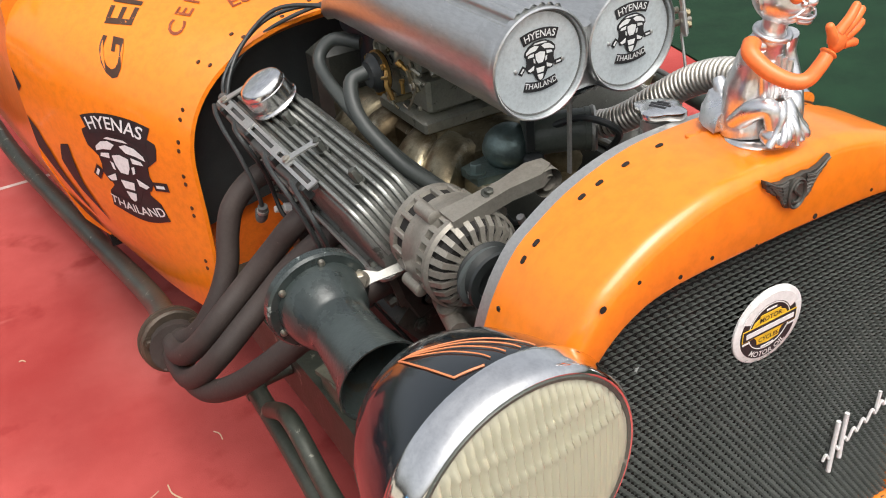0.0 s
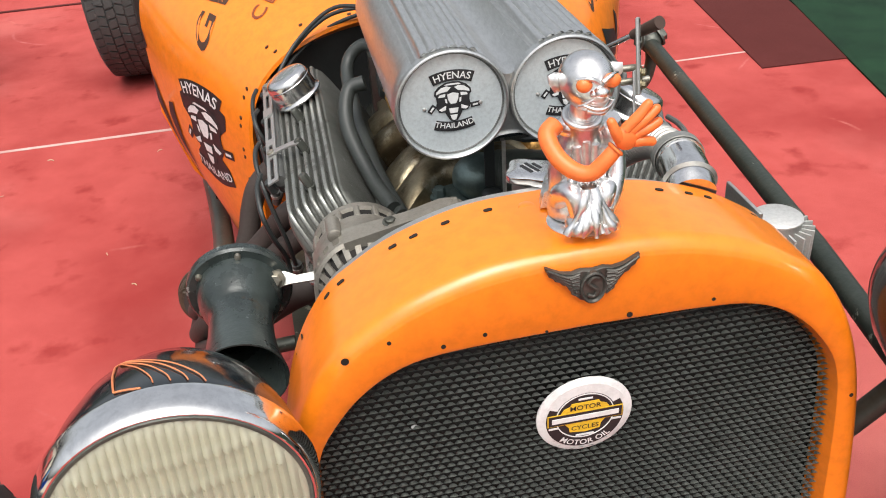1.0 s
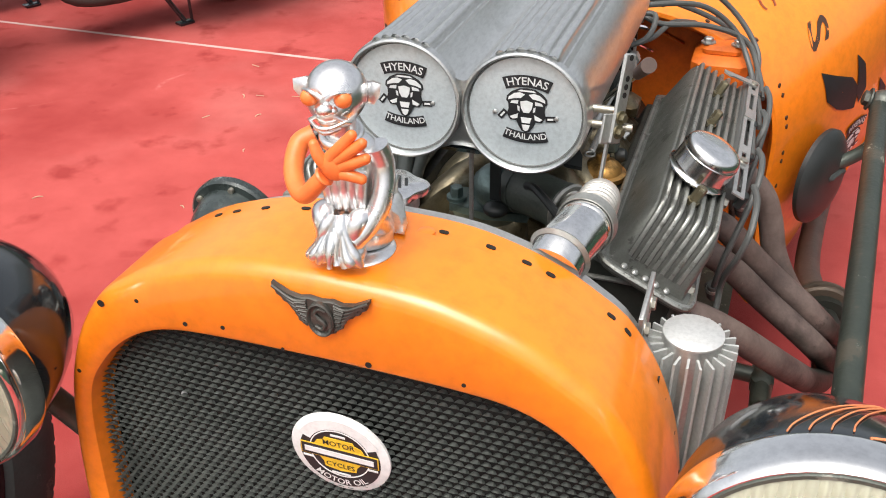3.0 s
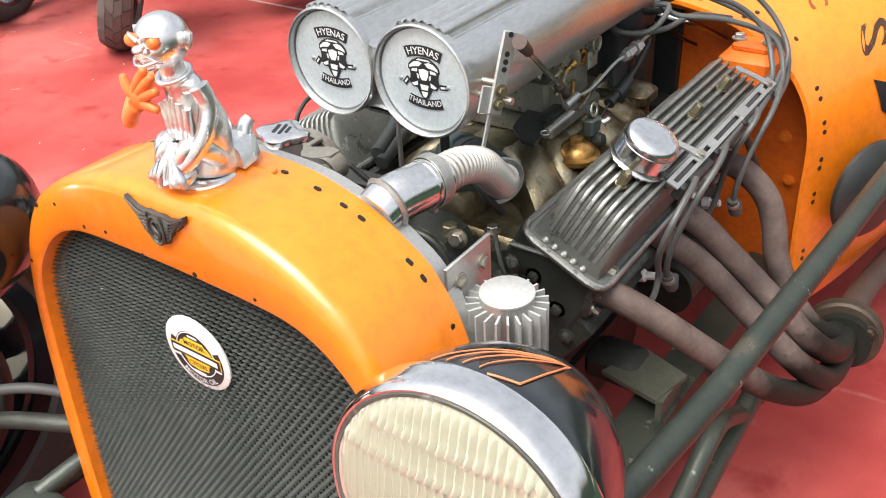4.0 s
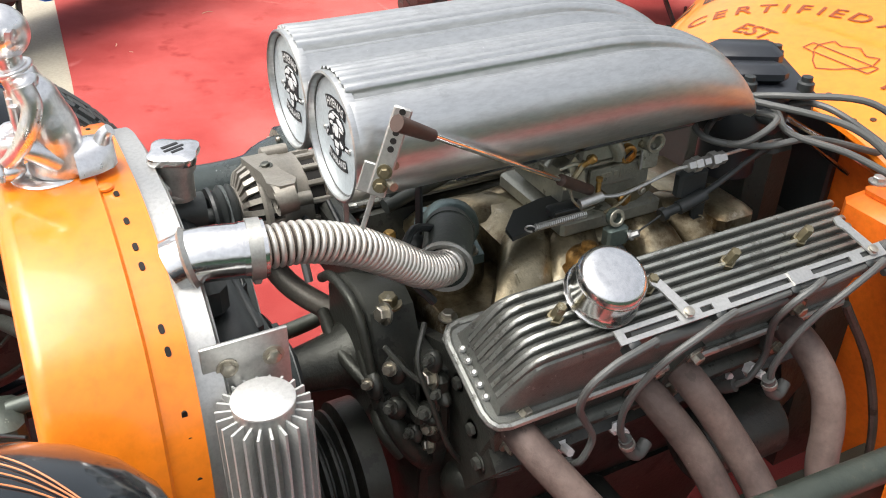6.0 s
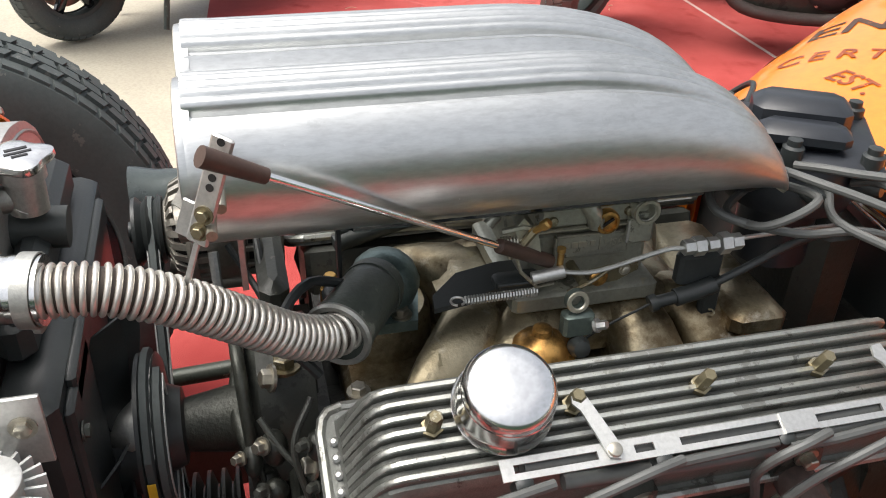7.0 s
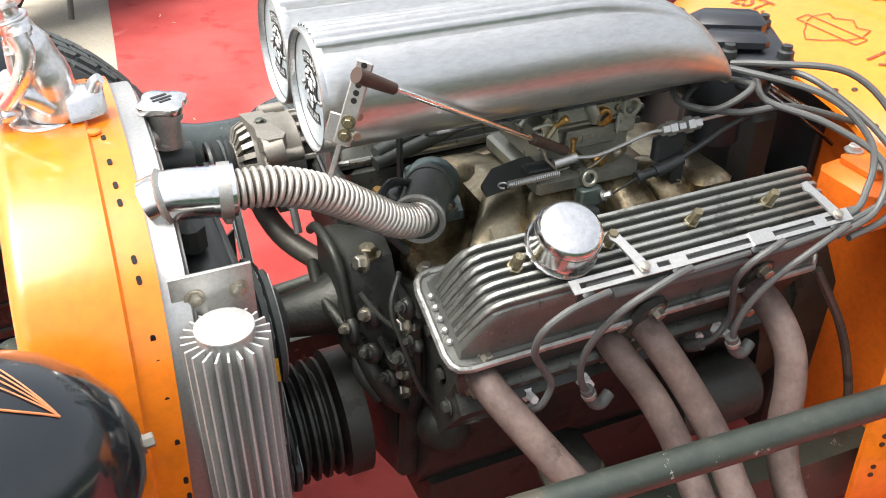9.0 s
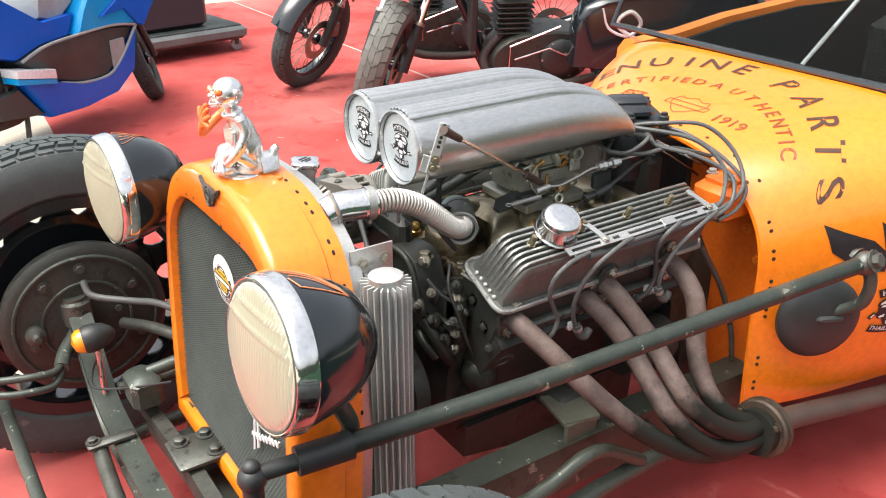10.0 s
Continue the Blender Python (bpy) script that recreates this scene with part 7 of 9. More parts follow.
# frame rails, crossmember, hairpin rods
for s in (-1, 1):
    rail_ = part("frame_rail", Geo().rings([[(s * (x + dx), y, z + dz) for dx, dz in ((-0.030, -0.055), (0.034, -0.055), (0.034, 0.05), (-0.030, 0.05))] for y, x, z in ((-0.02, 0.262, 0.255), (0.30, 0.266, 0.264), (0.60, 0.270, 0.268), (0.90, 0.280, 0.262), (3.25, 0.34, 0.265))]), FRAME, car, "boxed frame rail in chipped olive paint")
    part("mount_plate", Geo().prism([(s * 0.191, 0.550), (s * 0.287, 0.530), (s * 0.305, 0.606), (s * 0.225, 0.634)], 0.350, 0.358).box((0.010, 0.075, 0.050), (s * 0.292, 0.570, 0.330)), PLATE_OLIVE, rail_, "pale olive engine mounting plate")
    part("engine_mount", Geo().box((0.09, 0.07, 0.05), (s * 0.195, 0.60, 0.34), c=0.01), BLOCK, rail_)
    hp = part("hairpin_rod", Geo().tube([(s * 0.395, -0.125, 0.300), (s * 0.385, 0.10, 0.300), (s * 0.380, 0.38, 0.318), (s * 0.380, 0.485, 0.350), (s * 0.380, 0.530, 0.354), (s * 0.380, 0.572, 0.336), (s * 0.380, 0.650, 0.280)], 0.0140, 14), FRAME, car, "tubular hairpin radius rod in chipped olive paint")
    part("lower_leg", Geo().tube([(s * 0.395, -0.125, 0.170), (s * 0.385, 0.10, 0.195), (s * 0.380, 0.506, 0.257), (s * 0.380, 0.717, 0.274)], 0.0170, 14), FRAME, hp)
    part("clevis", Geo().box((0.036, 0.05, 0.036), (s * 0.380, 0.730, 0.275), c=0.006), FRAME, hp)
    part("rod_anchor", Geo().tube([(s * 0.310, 0.735, 0.280), (s * 0.375, 0.735, 0.276)], 0.014, 12, smooth=False), FRAME, hp)
part("crossmember", Geo().box((0.56, 0.075, 0.050), (0, -0.035, 0.205), c=0.008), STEEL_DARK, car, "dark front crossmember")
part("leaf_spring", Geo().tube([(-0.44, -0.075, 0.225), (-0.2, -0.075, 0.262), (0, -0.075, 0.275), (0.2, -0.075, 0.262), (0.44, -0.075, 0.225)], 0.020, 4).tube([(-0.36, -0.075, 0.205), (0, -0.075, 0.250), (0.36, -0.075, 0.205)], 0.018, 4), IRON, car, "dirty transverse leaf spring")
bplate = part("clamp_plate", Geo().box((0.10, 0.10, 0.012), (-0.10, -0.055, 0.300), c=0.003), IRON, car, "oily clamp plate with nuts")
for x, y in ((-0.13, -0.08), (-0.07, -0.03), (-0.13, -0.03)):
    part("nut", Geo().bolt((x, y, 0.306), (0, 0, 1), 0.012, 0.012), IRON, bplate)

# front axle, brakes, wheels
def i_beam(line, h, w):
    g = Geo()
    sec = [(-w, -h), (w, -h), (w, -h * 0.62), (w * 0.35, -h * 0.5), (w * 0.35, h * 0.5), (w, h * 0.62), (w, h), (-w, h), (-w, h * 0.62), (-w * 0.35, h * 0.5), (-w * 0.35, -h * 0.5), (-w, -h * 0.62)]
    pts = spline(line, 5)
    rings = []
    for i, p in enumerate(pts):
        d = (pts[min(i + 1, len(pts) - 1)] - pts[max(0, i - 1)]).normalized()
        n = Vector((0, -1, 0)).cross(d).normalized()
        rings.append([p + Vector((0, a, 0)) + n * b for a, b in sec])
    return g.rings(rings)


axle = part("front_axle", i_beam([(-0.565, -0.150, 0.395), (-0.50, -0.150, 0.330), (-0.42, -0.150, 0.248), (-0.30, -0.150, 0.225), (0, -0.150, 0.222), (0.30, -0.150, 0.225), (0.42, -0.150, 0.248), (0.50, -0.150, 0.330), (0.565, -0.150, 0.395)], 0.030, 0.024), STEEL_DARK, car, "dropped I-beam front axle in worn black")
part("tie_rod", Geo().tube([(-0.56, -0.336, 0.250), (0.56, -0.336, 0.250)], 0.0135, 14, smooth=False), STEEL_DARK, axle, "long dark tie rod")
part("lower_arm", Geo().tube([(-0.30, -0.20, 0.245), (-0.15, -0.21, 0.235), (0.25, -0.23, 0.225)], 0.016, 12).box((0.026, 0.095, 0.012), (-0.276, -0.178, 0.262), c=0.003).bolt((-0.280, -0.212, 0.268), (0, 0, 1), 0.010, 0.010), IRON, axle)
for s in (-1, 1):
    sp = part("spindle", Geo().lathe([(0.030, 0), (0.032, 0.02), (0.032, 0.05), (0.024, 0.055), (0.024, 0.062)], aim((s * 0.570, -0.150, 0.385), (s * 0.10, 0, 1)), 20).tube([(s * 0.57, -0.15, 0.39), (s * 0.64, -0.135, 0.387)], 0.030, 14, smooth=False), IRON, axle)
    arm = part("steering_arm", Geo().tube([(s * 0.560, -0.165, 0.365), (s * 0.515, -0.200, 0.350), (s * 0.475, -0.217, 0.340)], 0.016, 10), STEEL_DARK, axle, "dark forged steering arm with a long slot")
    part("upper_prong", Geo().tube([(s * 0.485, -0.212, 0.346), (s * 0.462, -0.235, 0.343), (s * 0.456, -0.280, 0.350), (s * 0.480, -0.345, 0.350), (s * 0.520, -0.400, 0.345)], 0.0085, 10), STEEL_DARK, arm)
    part("lower_prong", Geo().tube([(s * 0.480, -0.214, 0.334), (s * 0.452, -0.240, 0.318), (s * 0.444, -0.285, 0.322), (s * 0.462, -0.345, 0.326), (s * 0.520, -0.400, 0.335)], 0.0085, 10), STEEL_DARK, arm)
    # backing plate
    bm_ = aim((s * 0.592, -0.130, 0.378), (-s, 0, 0))
    plate = part("brake_drum", Geo().lathe([(0.178, -0.030), (0.180, -0.004), (0.174, 0.0), (0.165, 0.004), (0.150, 0.006), (0.120, 0.010), (0.060, 0.014), (0.0, 0.014)], bm_, 56), BLOCK, axle, "black brake backing plate")
    part("plate_ring", Geo().lathe([(0.150, 0.006), (0.152, 0.012), (0.156, 0.012), (0.158, 0.005)], bm_, 56, False).lathe([(0.092, 0.011), (0.094, 0.016), (0.098, 0.016), (0.100, 0.010)], bm_, 48, False), STEEL_DARK, plate)
    for a, r in ((0.55, 0.125), (1.55, 0.13), (2.2, 0.13), (3.4, 0.12), (4.0, 0.07), (5.2, 0.07), (0.2, 0.07), (5.8, 0.13)):
        part("bolt", Geo().bolt(bm_ @ Vector((r * math.cos(a), r * math.sin(a), 0.009)), (-s, 0, 0), 0.009, 0.010), IRON, plate)
    part("wheel_cylinder", Geo().lathe([(0.022, 0.0), (0.022, 0.014), (0.010, 0.020), (0.008, 0.034)], bm_ @ Matrix.Translation((-0.112 if s < 0 else 0.112, 0.0, 0.010)), 18), IRON, plate, "dirty wheel cylinder nipple")
part("brake_hose", Geo().tube([(-0.555, -0.130, 0.490), (-0.530, -0.120, 0.462), (-0.480, -0.060, 0.455), (-0.400, -0.010, 0.468), (-0.320, 0.030, 0.455), (-0.265, 0.060, 0.42)], 0.0075, 10), CABLE, axle, "grey rubber brake hose")
part("pitman_rod", Geo().tube([(-0.56, -0.06, 0.36), (-0.47, -0.02, 0.38), (-0.35, 0.04, 0.385), (-0.29, 0.12, 0.38)], 0.013, 12), IRON, axle)
part("shock_body", Geo().box((0.085, 0.065, 0.075), (-0.345, -0.085, 0.315), c=0.012).tube([(-0.350, -0.07, 0.345), (-0.330, 0.03, 0.365), (-0.305, 0.12, 0.370)], 0.014, 10), STEEL_DARK, axle)

# amber turn signal on its stalk
sg = part("turn_signal", Geo().lathe([(0.027, 0.0), (0.0300, 0.006), (0.0300, 0.024), (0.025, 0.044), (0.013, 0.060), (0.002, 0.066)], aim((-0.425, -0.172, 0.418), (0.10, 0.99, 0.1)), 28), BLACK_PLASTIC, car, "small black turn signal")
part("amber_lens", Geo().lathe([(0.0265, 0.0), (0.0255, 0.008), (0.019, 0.018), (0.004, 0.023)], aim((-0.425, -0.172, 0.418), (-0.10, -0.99, -0.1)), 24), AMBER, sg, "amber lens")
part("stalk", Geo().tube([(-0.422, -0.150, 0.398), (-0.420, -0.148, 0.375), (-0.418, -0.150, 0.275)], 0.007, 10), CHROME, sg)
part("wire", Geo().tube([(-0.42, -0.15, 0.375), (-0.43, -0.165, 0.335), (-0.40, -0.17, 0.315), (-0.33, -0.12, 0.335), (-0.24, -0.05, 0.375)], 0.0026, 8), BLACK_PLASTIC, sg)


def road_wheel(x, y, s, r, width, label, hub=True):
    """Tyre with cut tread blocks, and a black steel wheel with slots."""
    m = Matrix.Translation((x, y, r)) @ Matrix.Rotation(radians(90), 4, "Y")
    rim_r = r * 0.70
    w = part("road_wheel", Geo().lathe([(rim_r - 0.025, -width * 0.42), (rim_r + 0.004, -width * 0.44), (rim_r + 0.004, -width * 0.40), (rim_r - 0.030, -width * 0.30), (rim_r - 0.030, width * 0.30), (rim_r + 0.004, width * 0.40), (rim_r + 0.004, width * 0.44), (rim_r - 0.025, width * 0.42)], m, 64, False), BLACK_PAINT, car, label)
    hw = width / 2
    part("tyre", Geo().lathe([(rim_r, -hw * 0.78), (rim_r + 0.014, -hw * 0.98), (rim_r + (r - rim_r) * 0.5, -hw * 1.04), (r - 0.026, -hw * 0.98), (r - 0.012, -hw * 0.86), (r - 0.007, -hw * 0.5), (r - 0.006, 0), (r - 0.007, hw * 0.5), (r - 0.012, hw * 0.86), (r - 0.026, hw * 0.98), (rim_r + (r - rim_r) * 0.5, hw * 1.04), (rim_r + 0.014, hw * 0.98), (rim_r, hw * 0.78)], m, 72, False), RUBBER, w, "black rubber tyre")
    tr = Geo()
    count = 62
    for row in range(5):
        z0 = -hw * 0.86 + row * hw * 0.345
        z1 = z0 + hw * 0.29
        drop = 0.006 if row in (0, 4) else 0.0
        for i in range(count):
            a0 = 2 * math.pi * (i + 0.5 * (row % 2)) / count
            a1 = a0 + 2 * math.pi * 0.80 / count
            sk = 0.006 * (1 if row % 2 else -1)
            vs = []
            for rad in (r - 0.014, r - drop):
                for a, z in ((a0, z0), (a1, z0), (a1 + sk * 3, z1), (a0 + sk * 3, z1)):
                    vs.append((rad * math.cos(a), rad * math.sin(a), z))
            tr.add(vs, [(4, 5, 6, 7), (0, 1, 5, 4), (1, 2, 6, 5), (2, 3, 7, 6), (3, 0, 4, 7)], m)
    tagged(part("tread", tr, RUBBER, w, "cut tread blocks", angle=20), kind="stuff")
    off = 0.012 * s
    part("disc", Geo().lathe([(0.0, 0.03 * s + off), (0.05, 0.03 * s + off), (0.07, 0.012 * s + off), (rim_r * 0.56, off), (rim_r * 0.74, 0.010 * s + off), (rim_r * 0.74, 0.016 * s + off), (rim_r * 0.54, 0.006 * s + off), (0.0, 0.020 * s + off)], m, 48, False), BLACK_PAINT, w, "black steel wheel disc")
    half = rim_r * math.pi / 14
    tab = Geo().prism([(rim_r * 0.72, -half * 0.70), (rim_r * 0.78, -half * 0.50), (rim_r * 0.86, -half * 0.46), (rim_r * 0.93, -half * 0.60), (rim_r * 0.93, half * 0.60), (rim_r * 0.86, half * 0.46), (rim_r * 0.78, half * 0.50), (rim_r * 0.72, half * 0.70)], 0.010 * s + off, 0.016 * s + off)
    tab_mesh = tab.mesh("tab", BLACK_PAINT)
    for i in range(14):
        part("tab", tab_mesh, BLACK_PAINT, w, "", m @ Matrix.Rotation(2 * math.pi * i / 14, 4, "Z"))
    return w


road_wheel(-0.695, -0.130, -1, 0.385, 0.150, "tall front wheel with a slotted black steel rim")
road_wheel(0.705, -0.130, 1, 0.370, 0.150, "tall front wheel with a slotted black steel rim")
road_wheel(-0.87, 3.18, -1, 0.385, 0.20, "black rear wheel")
road_wheel(0.87, 3.18, 1, 0.385, 0.20, "black rear wheel")

part("rear_axle", Geo().tube([(-0.85, 3.18, 0.385), (0.85, 3.18, 0.385)], 0.045, 16, smooth=False).ball((0, 3.18, 0.385), (0.13, 0.14, 0.13)), STEEL_DARK, car, "black rear axle")

# drag link from the cowl's steering arm to the front axle
dl = part("drag_link", Geo().tube([(0.384, -0.010, 0.592), (0.428, 0.320, 0.604), (0.494, 1.070, 0.634)], 0.0160, 18, smooth=False), ROD_PAINT, car, "long black-green drag link tube, paint chipped")
part("sleeve", Geo().tube([(0.379, -0.050, 0.590), (0.390, 0.030, 0.5925)], 0.0215, 20, smooth=False).tube([(0.371, -0.110, 0.588), (0.380, -0.045, 0.590)], 0.0125, 12, smooth=False), BLACK_PLASTIC, dl)
part("joint", Geo().ball((0.371, -0.112, 0.584), (0.021, 0.021, 0.020)).ball((0.371, -0.112, 0.604), (0.013, 0.013, 0.010)).tube([(0.371, -0.112, 0.584), (0.376, -0.114, 0.535), (0.392, -0.120, 0.495)], 0.015, 12), BLACK_PLASTIC, dl)
part("joint", Geo().ball((0.497, 1.075, 0.636), (0.022, 0.024, 0.024)).bolt((0.512, 1.077, 0.646), (1, 0.1, 0.5), 0.015, 0.016).bolt((0.478, 1.08, 0.640), (-1, 0, 0.2), 0.013, 0.012), IRON, dl)
part("pitman_arm", Geo().tube([(0.500, 1.085, 0.630), (0.508, 1.092, 0.590), (0.498, 1.095, 0.545), (0.465, 1.092, 0.515), (0.435, 1.085, 0.500)], 0.0125, 12), STEEL_DARK, dl, "bent steering arm")

# ignition: coil pack, distributor and leads
CAP = stained("blue_black_bakelite", (0.012, 0.014, 0.018), (0.026, 0.030, 0.036), 0.36, 0.0, 12, 200, 0.7, 0.06)
DM_ = Matrix.Translation((0.015, 0.900, 0)) @ Matrix.Rotation(radians(-28), 4, "Z")
dist = part("distributor", Geo().lathe([(0.040, 0.70), (0.040, 0.77), (0.066, 0.775), (0.068, 0.782), (0.068, 0.822), (0.062, 0.830), (0.0, 0.832)], DM_, 40), CAP, car, "black distributor with the coil on its cap")
part("cap_flange", Geo().box((0.135, 0.150, 0.010), (0, 0, 0.834), DM_, c=0.003), CAP, dist)
coil = part("ignition_coil", Geo().box((0.050, 0.095, 0.034), (-0.012, 0, 0.856), DM_, c=0.009), CAP, dist, "ridged blue-black coil cover")
part("coil_half", Geo().box((0.036, 0.088, 0.024), (0.034, 0, 0.851), DM_, c=0.008), CAP, coil)
part("coil_lip", Geo().box((0.060, 0.010, 0.006), (0.010, -0.050, 0.842), DM_, c=0.002), BLACK_PAINT, coil)
part("terminal_block", Geo().box((0.080, 0.036, 0.030), (0.010, -0.082, 0.820), DM_, c=0.004), CAP, dist)
for x, y in ((-0.040, -0.070), (0.048, -0.070), (-0.058, 0.060), (0.058, 0.062), (0.060, -0.010)):
    part("post", Geo().lathe([(0.0105, 0.828), (0.0105, 0.848), (0.007, 0.850), (0.007, 0.856), (0.003, 0.857)], DM_ @ Matrix.Translation((x, y, 0)), 14), BLACK_PLASTIC, dist)
for i in range(8):
    a = 2 * math.pi * i / 8 + 0.2
    part("terminal", Geo().lathe([(0.010, 0.0), (0.010, 0.018), (0.0085, 0.030), (0.0070, 0.034)], DM_ @ aim((0.062 * math.cos(a), 0.062 * math.sin(a), 0.806), (math.cos(a), math.sin(a), 0.15)), 12), BLACK_PLASTIC, dist)
LEADS = [
    [(0.075, 0.860, 0.835), (0.115, 0.885, 0.845), (0.175, 0.955, 0.845), (0.235, 0.985, 0.800), (0.282, 0.965, 0.745), (0.288, 0.900, 0.716), (0.298, 0.800, 0.712), (0.300, 0.745, 0.712)],
    [(0.060, 0.835, 0.830), (0.105, 0.850, 0.838), (0.185, 0.915, 0.826), (0.240, 0.945, 0.785), (0.270, 0.925, 0.742), (0.285, 0.870, 0.716), (0.296, 0.640, 0.712)],
    [(0.085, 0.890, 0.815), (0.100, 0.885, 0.815), (0.135, 0.875, 0.805), (0.200, 0.915, 0.795), (0.262, 0.950, 0.765), (0.290, 0.925, 0.722), (0.300, 0.860, 0.708)],
    [(0.080, 0.925, 0.812), (0.100, 0.940, 0.820), (0.140, 0.955, 0.815), (0.215, 0.980, 0.782), (0.272, 0.985, 0.742), (0.292, 0.945, 0.708), (0.300, 0.88, 0.700)],
    [(0.070, 0.850, 0.815), (0.125, 0.855, 0.825), (0.120, 0.810, 0.800), (0.070, 0.800, 0.790), (0.03, 0.86, 0.80)],
    [(0.012, 0.835, 0.812), (0.030, 0.805, 0.815), (0.085, 0.780, 0.800), (0.125, 0.840, 0.792), (0.150, 0.90, 0.80), (0.18, 1.0, 0.77)],
    [(-0.048, 0.88, 0.812), (-0.085, 0.900, 0.835), (-0.160, 0.950, 0.835), (-0.235, 0.955, 0.785), (-0.285, 0.915, 0.735), (-0.297, 0.860, 0.712)],
    [(-0.050, 0.91, 0.812), (-0.09, 0.940, 0.830), (-0.17, 0.975, 0.815), (-0.245, 0.975, 0.765), (-0.288, 0.935, 0.722), (-0.298, 0.75, 0.712)],
    [(-0.030, 0.95, 0.812), (-0.07, 0.970, 0.818), (-0.17, 0.99, 0.79), (-0.25, 0.985, 0.74), (-0.29, 0.93, 0.705), (-0.30, 0.80, 0.700)],
]
for p in LEADS:
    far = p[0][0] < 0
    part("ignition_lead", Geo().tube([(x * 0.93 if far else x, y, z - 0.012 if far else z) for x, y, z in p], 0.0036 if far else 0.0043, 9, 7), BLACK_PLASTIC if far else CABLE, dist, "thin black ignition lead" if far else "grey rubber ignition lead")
PLUG_LEADS = [
    [(0.302, 0.548, 0.720), (0.307, 0.520, 0.720), (0.308, 0.494, 0.714), (0.305, 0.470, 0.694), (0.296, 0.468, 0.660), (0.287, 0.486, 0.624), (0.284, 0.500, 0.594), (0.283, 0.490, 0.566), (0.272, 0.484, 0.552)],
    [(0.302, 0.650, 0.722), (0.308, 0.625, 0.722), (0.309, 0.596, 0.712), (0.303, 0.566, 0.690), (0.293, 0.545, 0.655), (0.283, 0.538, 0.615), (0.278, 0.544, 0.578), (0.276, 0.558, 0.552)],
    [(0.302, 0.775, 0.724), (0.308, 0.752, 0.722), (0.305, 0.732, 0.708), (0.292, 0.728, 0.678), (0.278, 0.744, 0.640), (0.269, 0.756, 0.600), (0.266, 0.744, 0.570), (0.258, 0.732, 0.556)],
    [(0.303, 0.870, 0.722), (0.310, 0.840, 0.718), (0.312, 0.806, 0.704), (0.308, 0.772, 0.680), (0.303, 0.748, 0.648), (0.298, 0.738, 0.612), (0.296, 0.742, 0.584)]]
for s in (-1, 1):
    for k, line in enumerate(PLUG_LEADS):
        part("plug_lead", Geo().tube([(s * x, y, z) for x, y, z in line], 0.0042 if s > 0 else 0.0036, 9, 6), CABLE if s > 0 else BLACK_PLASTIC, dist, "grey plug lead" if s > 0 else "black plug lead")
        x, y, z = line[-1]
        if k % 2:
            part("plug_boot", Geo().tube([(s * x, y - 0.004, z + 0.010), (s * x, y + 0.004, z - 0.010), (s * (x + 0.002), y + 0.016, z - 0.020), (s * (x - 0.004), y + 0.032, z - 0.014)], 0.0078, 12), CABLE, dist, "angled grey plug boot")
            part("boot_collar", Geo().lathe([(0.0090, -0.003), (0.0095, 0.0), (0.0090, 0.003)], aim((s * x, y, z), (0, 0.3, -1)), 14), ALU_GREY, dist)
        else:
            part("plug_boot", Geo().tube([(s * x, y, z), (s * (x - 0.014), y - 0.006, z - 0.012), (s * (x - 0.030), y - 0.004, z - 0.016)], lambda q: 0.0080 if q < 0.7 else 0.0065, 12), CABLE, dist)
        part("plug", Geo().lathe([(0.0095, 0), (0.0095, 0.010), (0.006, 0.012), (0.0055, 0.026)], aim((s * (x - 0.050), y + 0.020, z - 0.022), (s * 0.9, 0, 0.25)), 6), WHITE, dist)
part("red_lead", Geo().tube([(0.02, 0.93, 0.80), (0.06, 0.97, 0.77), (0.12, 1.0, 0.75), (0.16, 1.04, 0.72)], 0.004, 8).tube([(0.0, 0.95, 0.78), (0.05, 1.0, 0.74), (0.11, 1.04, 0.70)], 0.003, 8), CHROME, dist, "braided line to the firewall")
part("dipstick_tube", Geo().tube([(0.255, 0.90, 0.62), (0.275, 0.955, 0.52), (0.292, 0.985, 0.42), (0.30, 0.995, 0.34)], 0.006, 8), IRON, car, "thin dirty tube beside the firewall")
part("starter", Geo().lathe([(0.048, 0), (0.050, 0.02), (0.050, 0.13), (0.04, 0.14)], aim((0.205, 0.74, 0.40), (0, 1, 0)), 28), BLOCK, car, "black starter motor")

# hood ornament: one chromed plain figure with orange arm
SILVERED = stained("worn_silvered_plastic", (0.90, 0.90, 0.895), (0.66, 0.64, 0.62), 0.29, 1.0, 40, 220, 0.5, 0.10, 0.06, wave=0.22)
o = Geo()
o.lathe([(0.030, 0), (0.031, 0.002), (0.029, 0.0040)], Matrix.Translation((-0.002, 0.054, 0.872)) @ Matrix.Rotation(radians(-2), 4, "X"), 32)
# seated body, leaning back, and the loose shirt behind it
o.tube([(-0.003, 0.066, 0.876), (-0.003, 0.068, 0.896), (-0.003, 0.066, 0.922), (-0.003, 0.060, 0.946), (-0.004, 0.054, 0.964), (-0.005, 0.050, 0.978)], lambda q: 0.0255 - 0.003 * q - 0.010 * max(0.0, q - 0.45) * 1.8 + 0.0008 * math.sin(q * 22), 22)
o.ball((-0.004, 0.055, 0.966), (0.0235, 0.014, 0.011))
o.rings([[(x * k - 0.002, y, z) for x, z in ((0.030, 0.876), (0.026, 0.893), (0.010, 0.902), (-0.010, 0.901), (-0.026, 0.892), (-0.030, 0.876))] for y, k in ((0.080, 1.0), (0.098, 0.86), (0.112, 0.62), (0.117, 0.30))])
o.tube([(0.004, 0.104, 0.890), (0.004, 0.110, 0.904), (0.006, 0.116, 0.910)], lambda q: 0.009 - 0.003 * q, 10)
